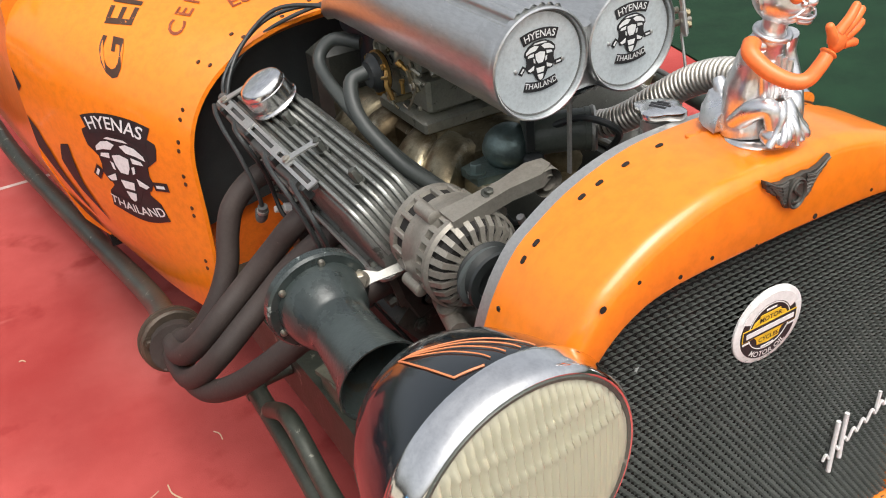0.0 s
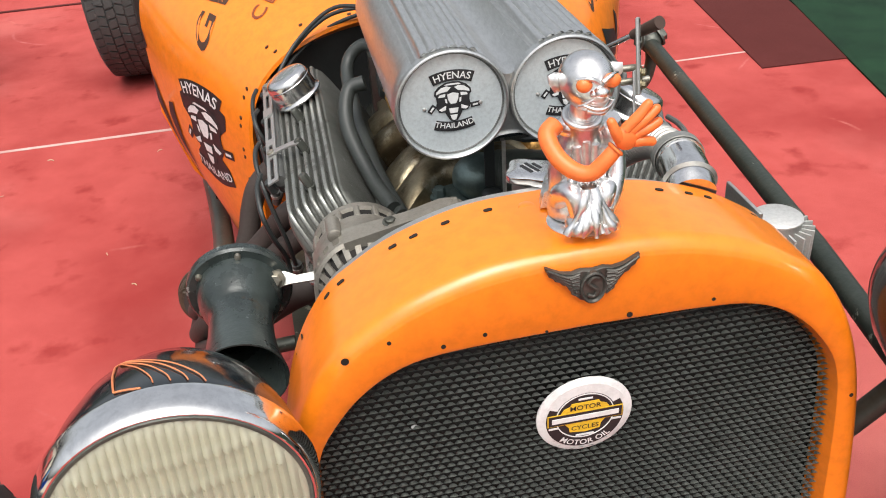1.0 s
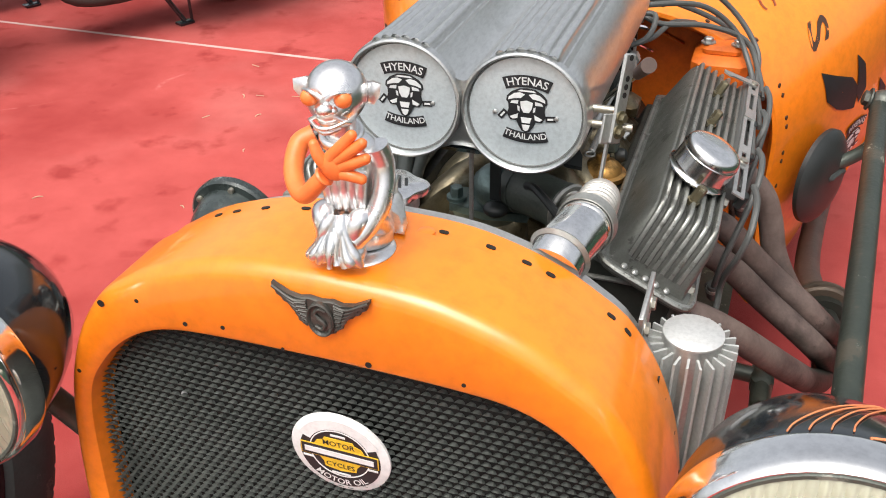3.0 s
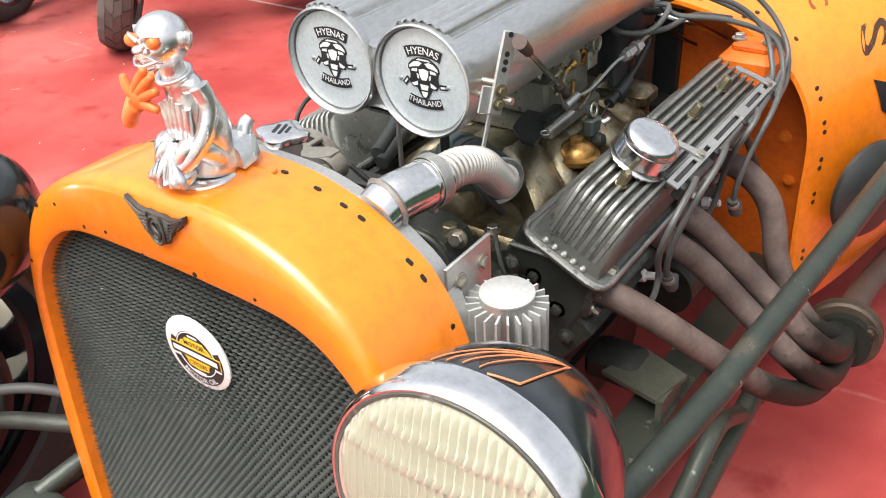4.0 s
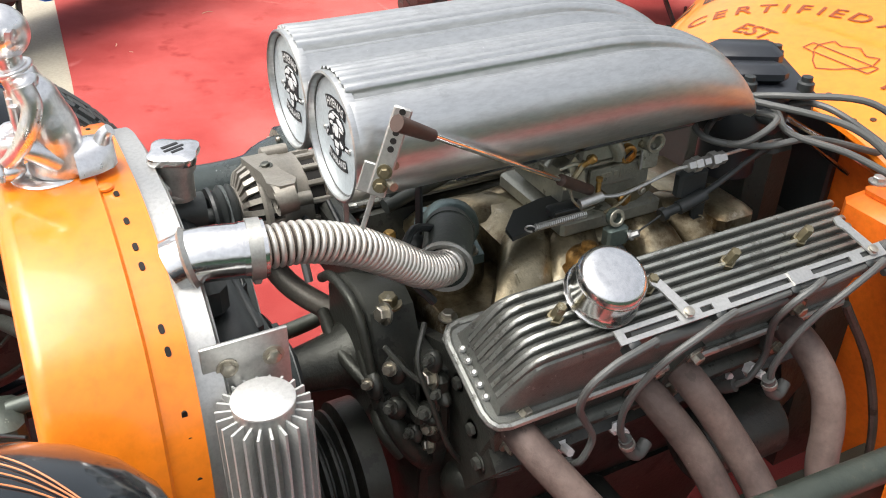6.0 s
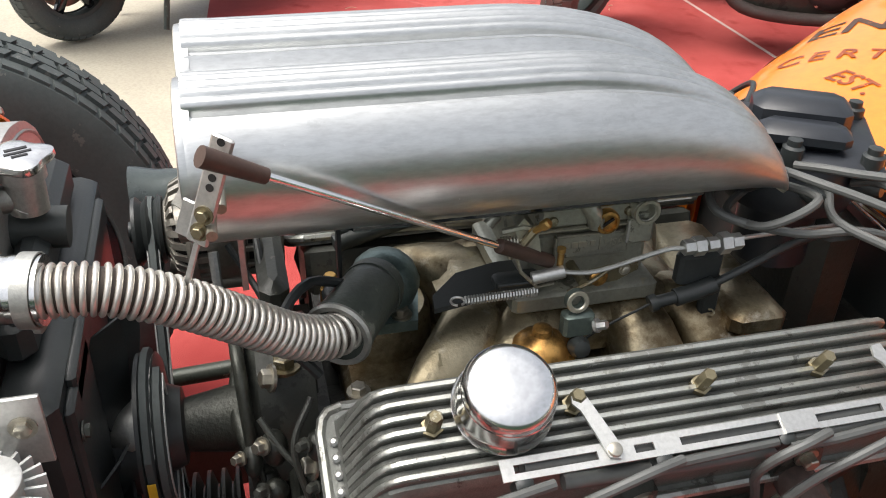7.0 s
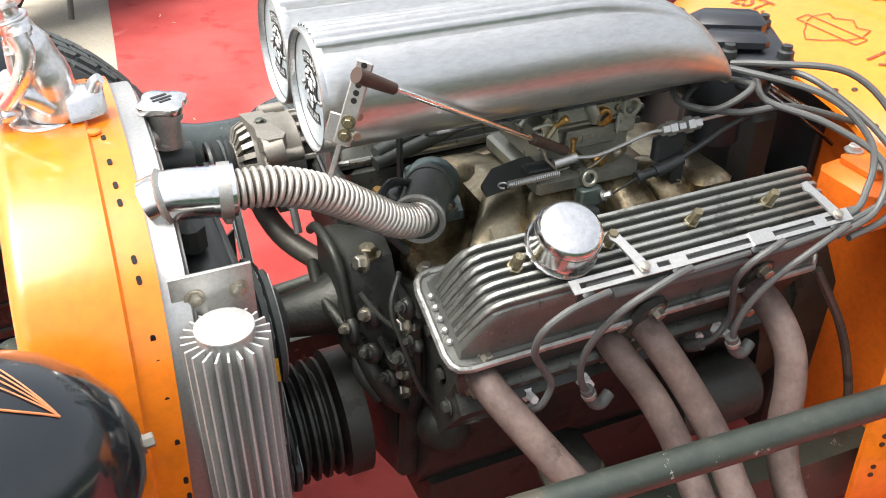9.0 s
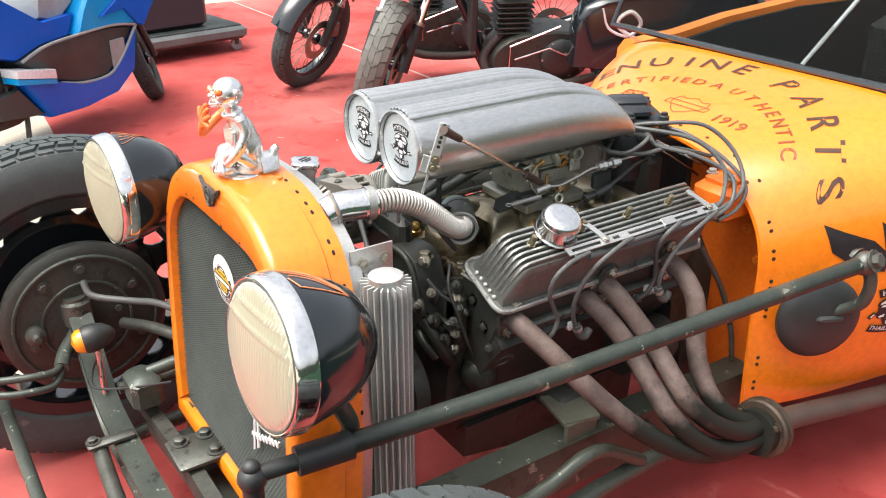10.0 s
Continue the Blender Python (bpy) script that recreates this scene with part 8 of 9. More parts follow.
for k in range(5):
    o.tube([(-0.020 + 0.008 * k, 0.0415, 0.957 - 0.004 * abs(k - 2)), (-0.017 + 0.007 * k, 0.0415, 0.935), (-0.014 + 0.006 * k, 0.042, 0.915)], lambda q: 0.0050 - 0.0015 * abs(q - 0.5), 8)
# knees, shins and the fan of folds and toes in front
for s in (-1, 1):
    o.tube([(s * 0.015 - 0.003, 0.066, 0.890), (s * 0.019 - 0.003, 0.046, 0.908), (s * 0.014 - 0.003, 0.031, 0.913), (s * 0.010 - 0.003, 0.027, 0.893)], lambda q: 0.0110 - 0.003 * q, 14)
    o.ball((s * 0.010 - 0.004, 0.025, 0.8875), (0.0120, 0.0150, 0.0095))
for k in range(9):
    a = -1.0 + 0.25 * k
    reach = 0.020 + 0.003 * ((k * 5) % 3)
    o.tube([(-0.005 + 0.004 * a, 0.029, 0.917), (-0.004 + 0.009 * a, 0.021, 0.906), (-0.004 + 0.016 * a, 0.0245 - reach * 0.55 + 0.006 * a * a, 0.893), (-0.004 + 0.0225 * a, 0.024 - reach * 0.62 + 0.008 * a * a, 0.8825 + 0.003 * (k % 2))], lambda q: 0.0046 + 0.0012 * math.sin(q * 8 + k) - 0.0018 * q * q, 8)
# chromed arm propped on the knee
o.tube([(0.020, 0.053, 0.968), (0.024, 0.056, 0.950), (0.025, 0.046, 0.926), (0.018, 0.034, 0.908), (0.010, 0.026, 0.898)], lambda q: 0.0095 - 0.0020 * q, 14)
# neck, collar and head
o.tube([(-0.005, 0.050, 0.970), (-0.004, 0.047, 0.992)], 0.0112, 16, smooth=False)
o.rings([[Vector((-0.005, 0.049, 0.976)) + Vector((0.0145 * math.cos(a), 0.0145 * math.sin(a), 0.004 * math.sin(a))) + (Vector((math.cos(a), math.sin(a), 0)) * math.cos(b) + UP * math.sin(b)) * 0.0028 for b in [2 * math.pi * j / 8 for j in range(8)]] for a in [2 * math.pi * i / 24 for i in range(25)]], True, False)
HEAD = Matrix.Translation((-0.004, 0.045, 1.008)) @ Matrix.Rotation(radians(7), 4, "Z")
rings = []
for a in range(19):
    th = math.pi * (0.02 + 0.96 * a / 18)
    up = -math.cos(th)
    ring = []
    for i in range(28):
        ph = 2 * math.pi * i / 28
        front = max(0.0, -math.sin(ph))
        wide = 0.0222 + 0.0015 * up - (0.0048 * max(0.0, -up - 0.15))
        deep = 0.0255 + 0.0050 * front ** 3 * math.exp(-((up + 0.45) / 0.35) ** 2)
        socket = 0.0030 * math.exp(-((up - 0.18) / 0.16) ** 2) * (math.exp(-((ph - 4.25) / 0.25) ** 2) + math.exp(-((ph - 5.17) / 0.25) ** 2))
        ring.append((wide * math.sin(th) * math.cos(ph), (deep - socket) * math.sin(th) * math.sin(ph), 0.0245 * up))
    rings.append(ring)
o.rings(rings, True, True, HEAD)
o.ball((0.0, -0.0275, 0.0005), (0.0064, 0.0062, 0.0046), HEAD)
for s in (-1, 1):
    o.ball((s * 0.0055, -0.0255, -0.0010), (0.0034, 0.0036, 0.0030), HEAD)
    o.tube([HEAD @ Vector(q) for q in ((s * 0.002, -0.0265, 0.0075), (s * 0.009, -0.0262, 0.0122), (s * 0.0175, -0.0190, 0.0105))], lambda q: 0.0021 - 0.0008 * q, 8)
    o.tube([HEAD @ Vector(q) for q in ((s * 0.006, -0.0265, -0.0050), (s * 0.0125, -0.0235, -0.0095), (s * 0.0150, -0.0190, -0.0120))], 0.0014, 8)
    # cupped ears
    o.rings([[(s * (0.0195 + u), 0.004 + 0.0035 * d, w + 0.001) for u, w, d in ((0.0, -0.0080 * k, 0), (0.0075 * k, -0.0070 * k, -1), (0.0125 * k, 0.0010 * k, -1.4), (0.0130 * k, 0.0085 * k, -1), (0.0060 * k, 0.0090 * k, 0), (0.0, 0.0065 * k, 1))] if f == 0 else [(s * (0.0195 + u), 0.0085 + 0.0035 * d, w + 0.001) for u, w, d in ((0.0, -0.0070 * k, 0), (0.0070 * k, -0.0060 * k, -1), (0.0115 * k, 0.0010 * k, -1.4), (0.0120 * k, 0.0075 * k, -1), (0.0055 * k, 0.0080 * k, 0), (0.0, 0.0055 * k, 1))] for f, k in ((0, 0.55), (0, 1.0), (1, 1.0), (1, 0.5))], True, True, HEAD)
    o.ball((s * 0.0122, -0.0222, 0.0062), (0.0066, 0.0056, 0.0060), HEAD, mat=1)
o.tube([HEAD @ Vector(q) for q in ((-0.0125, -0.0240, -0.0102), (-0.005, -0.0300, -0.0125), (0.004, -0.0302, -0.0122), (0.0130, -0.0240, -0.0095))], lambda q: 0.0016 - 0.0006 * abs(q - 0.5), 8)
o.tube([HEAD @ Vector(q) for q in ((-0.0095, -0.0235, -0.0150), (0.0, -0.0285, -0.0168), (0.0095, -0.0235, -0.0148))], 0.0020, 8)
# orange arm and hand
o.tube([(-0.028, 0.050, 0.971), (-0.037, 0.042, 0.966), (-0.034, 0.024, 0.955), (-0.024, 0.009, 0.948), (-0.013, 0.001, 0.9485), (-0.003, -0.002, 0.959), (0.006, -0.002, 0.969)], lambda q: 0.0082 - 0.0022 * q, 16, mat=1)
o.lathe([(0.0066, -0.0015), (0.0078, 0.0), (0.0066, 0.0015)], aim((0.005, -0.002, 0.968), (0.7, 0.0, 0.7)), 14, mat=1)
o.ball((0.0135, -0.003, 0.9775), (0.0105, 0.0055, 0.0110), mat=1)
for base, mid, tip in (((0.012, 0.984), (0.021, 0.994), (0.029, 1.003)), ((0.017, 0.983), (0.027, 0.991), (0.036, 0.998)), ((0.020, 0.979), (0.029, 0.983), (0.038, 0.987)), ((0.020, 0.973), (0.027, 0.973), (0.034, 0.971)), ((0.007, 0.978), (0.003, 0.985), (0.000, 0.992))):
    o.tube([(base[0], -0.003, base[1]), (mid[0], -0.0045, mid[1]), (tip[0], -0.0035, tip[1])], lambda q: 0.0050 - 0.0012 * q, 10, mat=1)
    o.ball((tip[0], -0.0035, tip[1]), 0.0038, mat=1, n=10, rows=6)
whole("hood_ornament", o, [SILVERED, ORANGE_TOY], "silvered seated figurine with an orange waving arm on the grille", "figurine", angle=50)


# ---- other vehicles on the carpet ----
BLUE = stained("blue_scooter_paint", (0.001, 0.105, 0.60), (0.001, 0.085, 0.50), 0.35, 0.0, 3, 120, 0.7, 0.02, 0.1, coat=0.25, spec=0.3)
BLUE_LIGHT = stained("light_blue_scooter_paint", (0.002, 0.33, 0.74), (0.002, 0.28, 0.66), 0.35, 0.0, 3, 120, 0.7, 0.02, 0.1, coat=0.25, spec=0.3)
GREY_PLASTIC = stained("grey_scuffed_plastic", (0.050, 0.062, 0.058), (0.022, 0.027, 0.026), 0.5, 0.0, 6, 160, 0.8, 0.15)
PALE_PLASTIC = stained("pale_grey_plastic", (0.34, 0.37, 0.37), (0.20, 0.22, 0.22), 0.45, 0.0, 8, 160, 0.7, 0.1)
DUSTY_TYRE = stained("dusty_tyre_rubber", (0.16, 0.16, 0.14), (0.075, 0.075, 0.07), 0.8, 0.0, 9, 180, 0.8, 0.25)
WHITE_PAINT = stained("white_gloss_paint", (0.74, 0.74, 0.78), (0.66, 0.66, 0.70), 0.3, 0.0, 5, 100, 0.5, 0.02, coat=0.4)
DOLLY_GREY = stained("scuffed_grey_dolly_plastic", (0.105, 0.115, 0.115), (0.20, 0.215, 0.21), 0.55, 0.0, 7, 150, 0.6, 0.2)


def slab(poly, y0, y1, m, mat=0, c=0.012):
    """A side outline of (u, z) drawn across from y0 to y1 with eased edges."""
    cu, cz = sum(p[0] for p in poly) / len(poly), sum(p[1] for p in poly) / len(poly)
    def inner_(k):
        return [(cu + (u - cu) * k, cz + (z - cz) * k) for u, z in poly]
    g = Geo()
    rings = [[(u, y0, z) for u, z in inner_(0.93)], [(u, y0 + c * 0.4, z) for u, z in inner_(0.98)], [(u, y0 + c, z) for u, z in poly], [(u, y1 - c, z) for u, z in poly], [(u, y1 - c * 0.4, z) for u, z in inner_(0.98)], [(u, y1, z) for u, z in inner_(0.93)]]
    return g.rings(rings, True, True, m, mat)


def smooth_poly(pts, k=4):
    p = spline([(*q, 0) for q in list(pts) + [pts[0]]], k)
    return [(q[0], q[1]) for q in p[:-1]]


def moto_wheel(owner, name, m, r, width, spoked, tyre_mat, blocks, label):
    """Wheel whose axle lies along the matrix's y axis."""
    w = m @ Matrix.Rotation(radians(90), 4, "X")
    hw, rim = width / 2, r - width * 0.78
    hub = part(name, Geo().lathe([(0.012, -hw * 1.1), (0.034, -hw * 0.9), (0.034, -hw * 0.6), (0.024, -hw * 0.4), (0.024, hw * 0.4), (0.034, hw * 0.6), (0.034, hw * 0.9), (0.012, hw * 1.1)], w, 24), BLACK_PAINT, owner, label)
    part("tyre", Geo().lathe([(rim, -hw * 0.72), (rim + 0.014, -hw * 0.95), (r - hw * 0.66, -hw), (r - hw * 0.34, -hw * 0.90), (r - hw * 0.14, -hw * 0.62), (r - hw * 0.05, -hw * 0.3), (r - hw * 0.03, 0), (r - hw * 0.05, hw * 0.3), (r - hw * 0.14, hw * 0.62), (r - hw * 0.34, hw * 0.90), (r - hw * 0.66, hw), (rim + 0.014, hw * 0.95), (rim, hw * 0.72)], w, 56, False), tyre_mat, hub, "dusty black tyre")
    part("rim", Geo().lathe([(rim - 0.014, -hw * 0.60), (rim + 0.008, -hw * 0.72), (rim + 0.008, -hw * 0.66), (rim - 0.010, -hw * 0.45), (rim - 0.016, 0), (rim - 0.010, hw * 0.45), (rim + 0.008, hw * 0.66), (rim + 0.008, hw * 0.72), (rim - 0.014, hw * 0.60)], w, 48, False), BLACK_PAINT if spoked else GREY_PLASTIC, hub)
    tr = Geo()
    for row in range(4):
        for i in range(blocks):
            a0 = 2 * math.pi * (i + 0.5 * (row % 2)) / blocks
            a1 = a0 + 2 * math.pi * 0.84 / blocks
            zs = [(-0.95, -0.50), (-0.47, -0.02), (0.02, 0.47), (0.50, 0.95)][row]
            sk = (0.12, 0.30, -0.30, -0.12)[row] * 2 * math.pi / blocks
            def surf(zz, lift):
                return r - hw * (0.03 + 0.30 * abs(zz) ** 2.6) + lift
            vs = []
            for lift in (-0.006, 0.004):
                for a, zz in ((a0, zs[0]), (a1, zs[0]), (a1 + sk, zs[1]), (a0 + sk, zs[1])):
                    q = surf(zz, lift)
                    vs.append((q * math.cos(a), q * math.sin(a), zz * hw * 0.97))
            tr.add(vs, [(4, 5, 6, 7), (0, 1, 5, 4), (1, 2, 6, 5), (2, 3, 7, 6), (3, 0, 4, 7)], w)
    tagged(part("tread", tr, tyre_mat, hub, "cut tread blocks", angle=20), kind="stuff")
    if spoked:
        spoke = Geo().tube([(0.026, 0, 0.018), (rim - 0.008, 0, 0.0)], 0.0026, 5, smooth=False).mesh("spoke", BOLT)
        spoke2 = Geo().tube([(0.026, 0, -0.018), (rim - 0.008, 0, 0.0)], 0.0026, 5, smooth=False).mesh("spoke", BOLT)
        for i in range(24):
            part("spoke", spoke if i % 2 else spoke2, BOLT, hub, "", w @ Matrix.Rotation(2 * math.pi * i / 24, 4, "Z"))
    else:
        arm = Geo().box((rim - 0.02, 0.034, 0.03), ((rim + 0.02) / 2, 0, 0), None, 0, 0.006).mesh("wheel_arm", BLACK_PAINT)
        for i in range(6):
            part("wheel_arm", arm, BLACK_PAINT, hub, "", w @ Matrix.Rotation(2 * math.pi * i / 6, 4, "Z"))
    part("brake_disc", Geo().lathe([(0.075, hw * 0.95), (0.120, hw * 0.95), (0.120, hw * 0.95 + 0.004), (0.075, hw * 0.95 + 0.004)], w, 36, False), BOLT, hub, "bright steel brake disc")
    return hub


def motorbike(at, rear, steer, lean_deg, r, width, spoked, label, fender, tyre_mat, blocks, gap=0.032, arch=8.5):
    """A naked motorbike on its side stand; local x runs to the rear, -y is its left side."""
    rx, ry = Vector(rear).normalized()
    base = Matrix(((rx, -ry, 0, at[0]), (ry, rx, 0, at[1]), (0, 0, 1, 0), (0, 0, 0, 1)))
    bike = thing("motorbike", (at[0], at[1], 0), label, "motorbike", "motorbikes on the carpet")
    m = base @ Matrix.Rotation(radians(lean_deg), 4, "X")
    st = m @ Matrix.Rotation(radians(steer), 4, "Z") @ Matrix.Rotation(radians(15), 4, "X")
    moto_wheel(bike, "front_wheel", st @ Matrix.Translation((0, 0, r)), r, width, spoked, tyre_mat, blocks, "black front wheel")
    for s in (-1, 1):
        y = s * (width / 2 + 0.035)
        leg = part("fork_leg", Geo().tube([st @ Vector((0.0, y, r - 0.02)), st @ Vector((0.10, y, r + 0.22))], 0.028, 16, smooth=False), BLACK_PLASTIC, bike, "black fork slider")
        part("stanchion", Geo().tube([st @ Vector((0.10, y, r + 0.20)), st @ Vector((0.32, y, r + 0.66))], 0.021, 14, smooth=False), CHROME, leg, "bright fork tube")
        part("clamp_ring", Geo().lathe([(0.031, -0.008), (0.032, 0.0), (0.031, 0.010)], aim(st @ Vector((0.10, y, r + 0.215)), st.to_3x3() @ Vector((0.43, 0, 0.9))), 18), BOLT, leg)
    part("caliper", Geo().box((0.07, 0.045, 0.10), (0.085, -(width / 2 + 0.030), r + 0.06), st, c=0.012), BLACK_PAINT, bike, "black brake caliper")
    part("triple_clamp", Geo().box((0.10, 0.26, 0.035), (0.30, 0, r + 0.52), st, c=0.01), BLACK_PAINT, bike)
    fen = Geo()
    for q0, q1 in (((-0.055, 0.05), (0.055, 0.05)),):
        rings = []
        for i in range(15):
            a = radians(35 + i * arch)
            prof = [(-0.5, -0.030), (-0.46, 0.0), (-0.25, 0.018), (0.0, 0.024), (0.25, 0.018), (0.46, 0.0), (0.5, -0.030)]
            rr = r + gap
            rings.append([Vector((math.cos(a) * (rr + h), yy * (width + 0.05), r + math.sin(a) * (rr + h))) for yy, h in prof] + [Vector((math.cos(a) * (rr + h - 0.004), yy * (width + 0.04), r + math.sin(a) * (rr + h - 0.004))) for yy, h in reversed(prof)])
        fen.rings(rings, True, True, st)
    part("mudguard", fen, fender, bike, "curved front mudguard")
    part("headlamp", Geo().lathe([(0.085, 0), (0.085, 0.03), (0.06, 0.09), (0.02, 0.11)], st @ aim((0.12, 0, r + 0.56), (1, 0, 0.1)), 28), BLACK_PAINT, bike)
    part("handlebar", Geo().tube([st @ Vector(p) for p in ((0.44, -0.36, r + 0.72), (0.36, -0.20, r + 0.76), (0.34, 0, r + 0.70), (0.36, 0.20, r + 0.76), (0.44, 0.36, r + 0.72))], 0.012, 10), BLACK_PAINT, bike)
    # frame, engine, tank, seat, exhaust
    fr = part("frame_tube", Geo().tube([m @ Vector(p) for p in ((0.36, 0, r + 0.50), (0.52, 0, 0.50), (0.62, 0, 0.26), (0.80, 0, 0.19), (1.10, 0, 0.20), (1.22, 0, 0.42), (1.02, 0, 0.72), (0.5, 0, 0.80))], 0.024, 12), BLACK_PAINT, bike, "black tubular frame")
    part("radiator", Geo().box((0.035, 0.26, 0.28), (0.52, 0, 0.52), m @ Matrix.Rotation(radians(0), 4, "Y"), c=0.006), CORE, fr)
    eng = part("crankcase", slab(smooth_poly([(0.62, 0.24), (0.72, 0.20), (1.02, 0.20), (1.14, 0.28), (1.12, 0.42), (0.98, 0.47), (0.74, 0.45), (0.62, 0.36)]), -0.13, 0.13, m, 0, 0.03), BLOCK, bike, "black oily crankcase")
    for s in (-1, 1):
        cov_ = part("side_cover", Geo().lathe([(0.105, 0), (0.105, 0.018), (0.090, 0.032), (0.05, 0.040), (0.0, 0.041)], m @ aim((0.98, s * 0.125, 0.33), (0, s, 0)), 32), BLACK_PLASTIC, eng, "round black engine cover")
        for i in range(6):
            part("bolt", Geo().bolt(m @ Vector((0.98 + 0.096 * math.cos(i * 1.047), s * 0.146, 0.33 + 0.096 * math.sin(i * 1.047))), m.to_3x3() @ Vector((0, s, 0)), 0.006, 0.006), BOLT, cov_)
    cyl = part("cylinder", Geo().box((0.13, 0.13, 0.24), (0.74, 0, 0.54), m, c=0.02), BLOCK, eng)
    for i in range(7):
        part("fin", Geo().box((0.19, 0.20, 0.006), (0.74, 0, 0.46 + i * 0.026), m, c=0.002), BLOCK, cyl)
    part("tank", Geo().ball((0.66, 0, 0.84), (0.27, 0.14, 0.13), m), BLACK_PAINT, bike, "black fuel tank")
    part("seat", slab(smooth_poly([(0.88, 0.80), (1.05, 0.77), (1.35, 0.80), (1.55, 0.86), (1.55, 0.90), (1.3, 0.87), (1.05, 0.84), (0.92, 0.86)]), -0.13, 0.13, m, 0, 0.03), BLACK_PLASTIC, bike, "black seat")
    part("exhaust", Geo().tube([m @ Vector(p) for p in ((0.68, -0.06, 0.46), (0.58, -0.10, 0.34), (0.66, -0.15, 0.22), (0.95, -0.17, 0.20), (1.20, -0.19, 0.26))], 0.024, 12), HEADER_DARK, bike, "dark exhaust pipe")
    part("silencer", Geo().tube([m @ Vector(p) for p in ((1.16, -0.19, 0.25), (1.26, -0.20, 0.28), (1.60, -0.22, 0.40))], lambda q: 0.030 + 0.022 * min(1, q * 4), 16), BLACK_PAINT, bike, "black silencer")
    part("gear_lever", Geo().tube([m @ Vector(p) for p in ((0.72, -0.20, 0.36), (0.90, -0.19, 0.41), (1.06, -0.18, 0.34))], 0.006, 8, smooth=False), CHROME, bike, "bright gear linkage")
    part("foot_peg", Geo().tube([m @ Vector(p) for p in ((1.06, -0.12, 0.32), (1.06, -0.26, 0.32))], 0.013, 10), BLACK_PLASTIC, bike)
    part("linkage_rod", Geo().tube([m @ Vector(p) for p in ((0.70, -0.17, 0.30), (0.70, -0.18, 0.42), (0.95, -0.19, 0.52))], 0.006, 8, smooth=False), CHROME, bike)
    part("swing_arm", Geo().box((0.50, 0.05, 0.06), (1.30, -0.13, 0.33), m, c=0.01), BLACK_PAINT, bike)
    moto_wheel(bike, "rear_wheel", m @ Matrix.Translation((1.50, 0, r)), r, width * 1.1, spoked, RUBBER, blocks, "black rear wheel")
    part("side_stand", Geo().tube([m @ Vector((1.00, -0.10, 0.24)), base @ Vector((1.10, -0.20, 0.012))], 0.011, 10, smooth=False), BLACK_PAINT, bike, "black side stand")
    part("stand_foot", Geo().box((0.07, 0.05, 0.012), (1.10, -0.20, 0.006), base, c=0.002).box((0.012, 0.012, 0.10), (1.13, -0.21, 0.055), base, c=0.003), BLACK_PAINT, bike)
    if gap > 0.1:
        bag = part("saddlebag", slab(smooth_poly([(0.98, 0.36), (1.30, 0.33), (1.85, 0.36), (1.95, 0.50), (1.90, 0.70), (1.40, 0.72), (1.02, 0.66)]), -0.36, -0.20, m, 0, 0.04), BLACK_PAINT, bike, "black saddlebag with a white painted scroll")
        part("scroll", Geo().tube([m @ Vector((u, -0.362, z)) for u, z in ((1.10, 0.66), (1.14, 0.56), (1.24, 0.52), (1.30, 0.58), (1.24, 0.64), (1.18, 0.58), (1.30, 0.50), (1.50, 0.47), (1.62, 0.50))], lambda q: 0.004 + 0.007 * math.sin(q * 3.1), 6, 6), WHITE, bag, "white scroll")
    return bike


motorbike((-2.72, 1.79), (0.42, 0.907), 68, 7, 0.320, 0.135, False, "black motorbike with chunky dusty front tyre and white mudguard", WHITE_PAINT, DUSTY_TYRE, 26, 0.12, 4.6)
motorbike((-3.56, 1.80), (0.42, 0.907), 50, 8, 0.315, 0.100, True, "black motorbike with spoked front wheel on its side stand", BLACK_PAINT, RUBBER, 40)


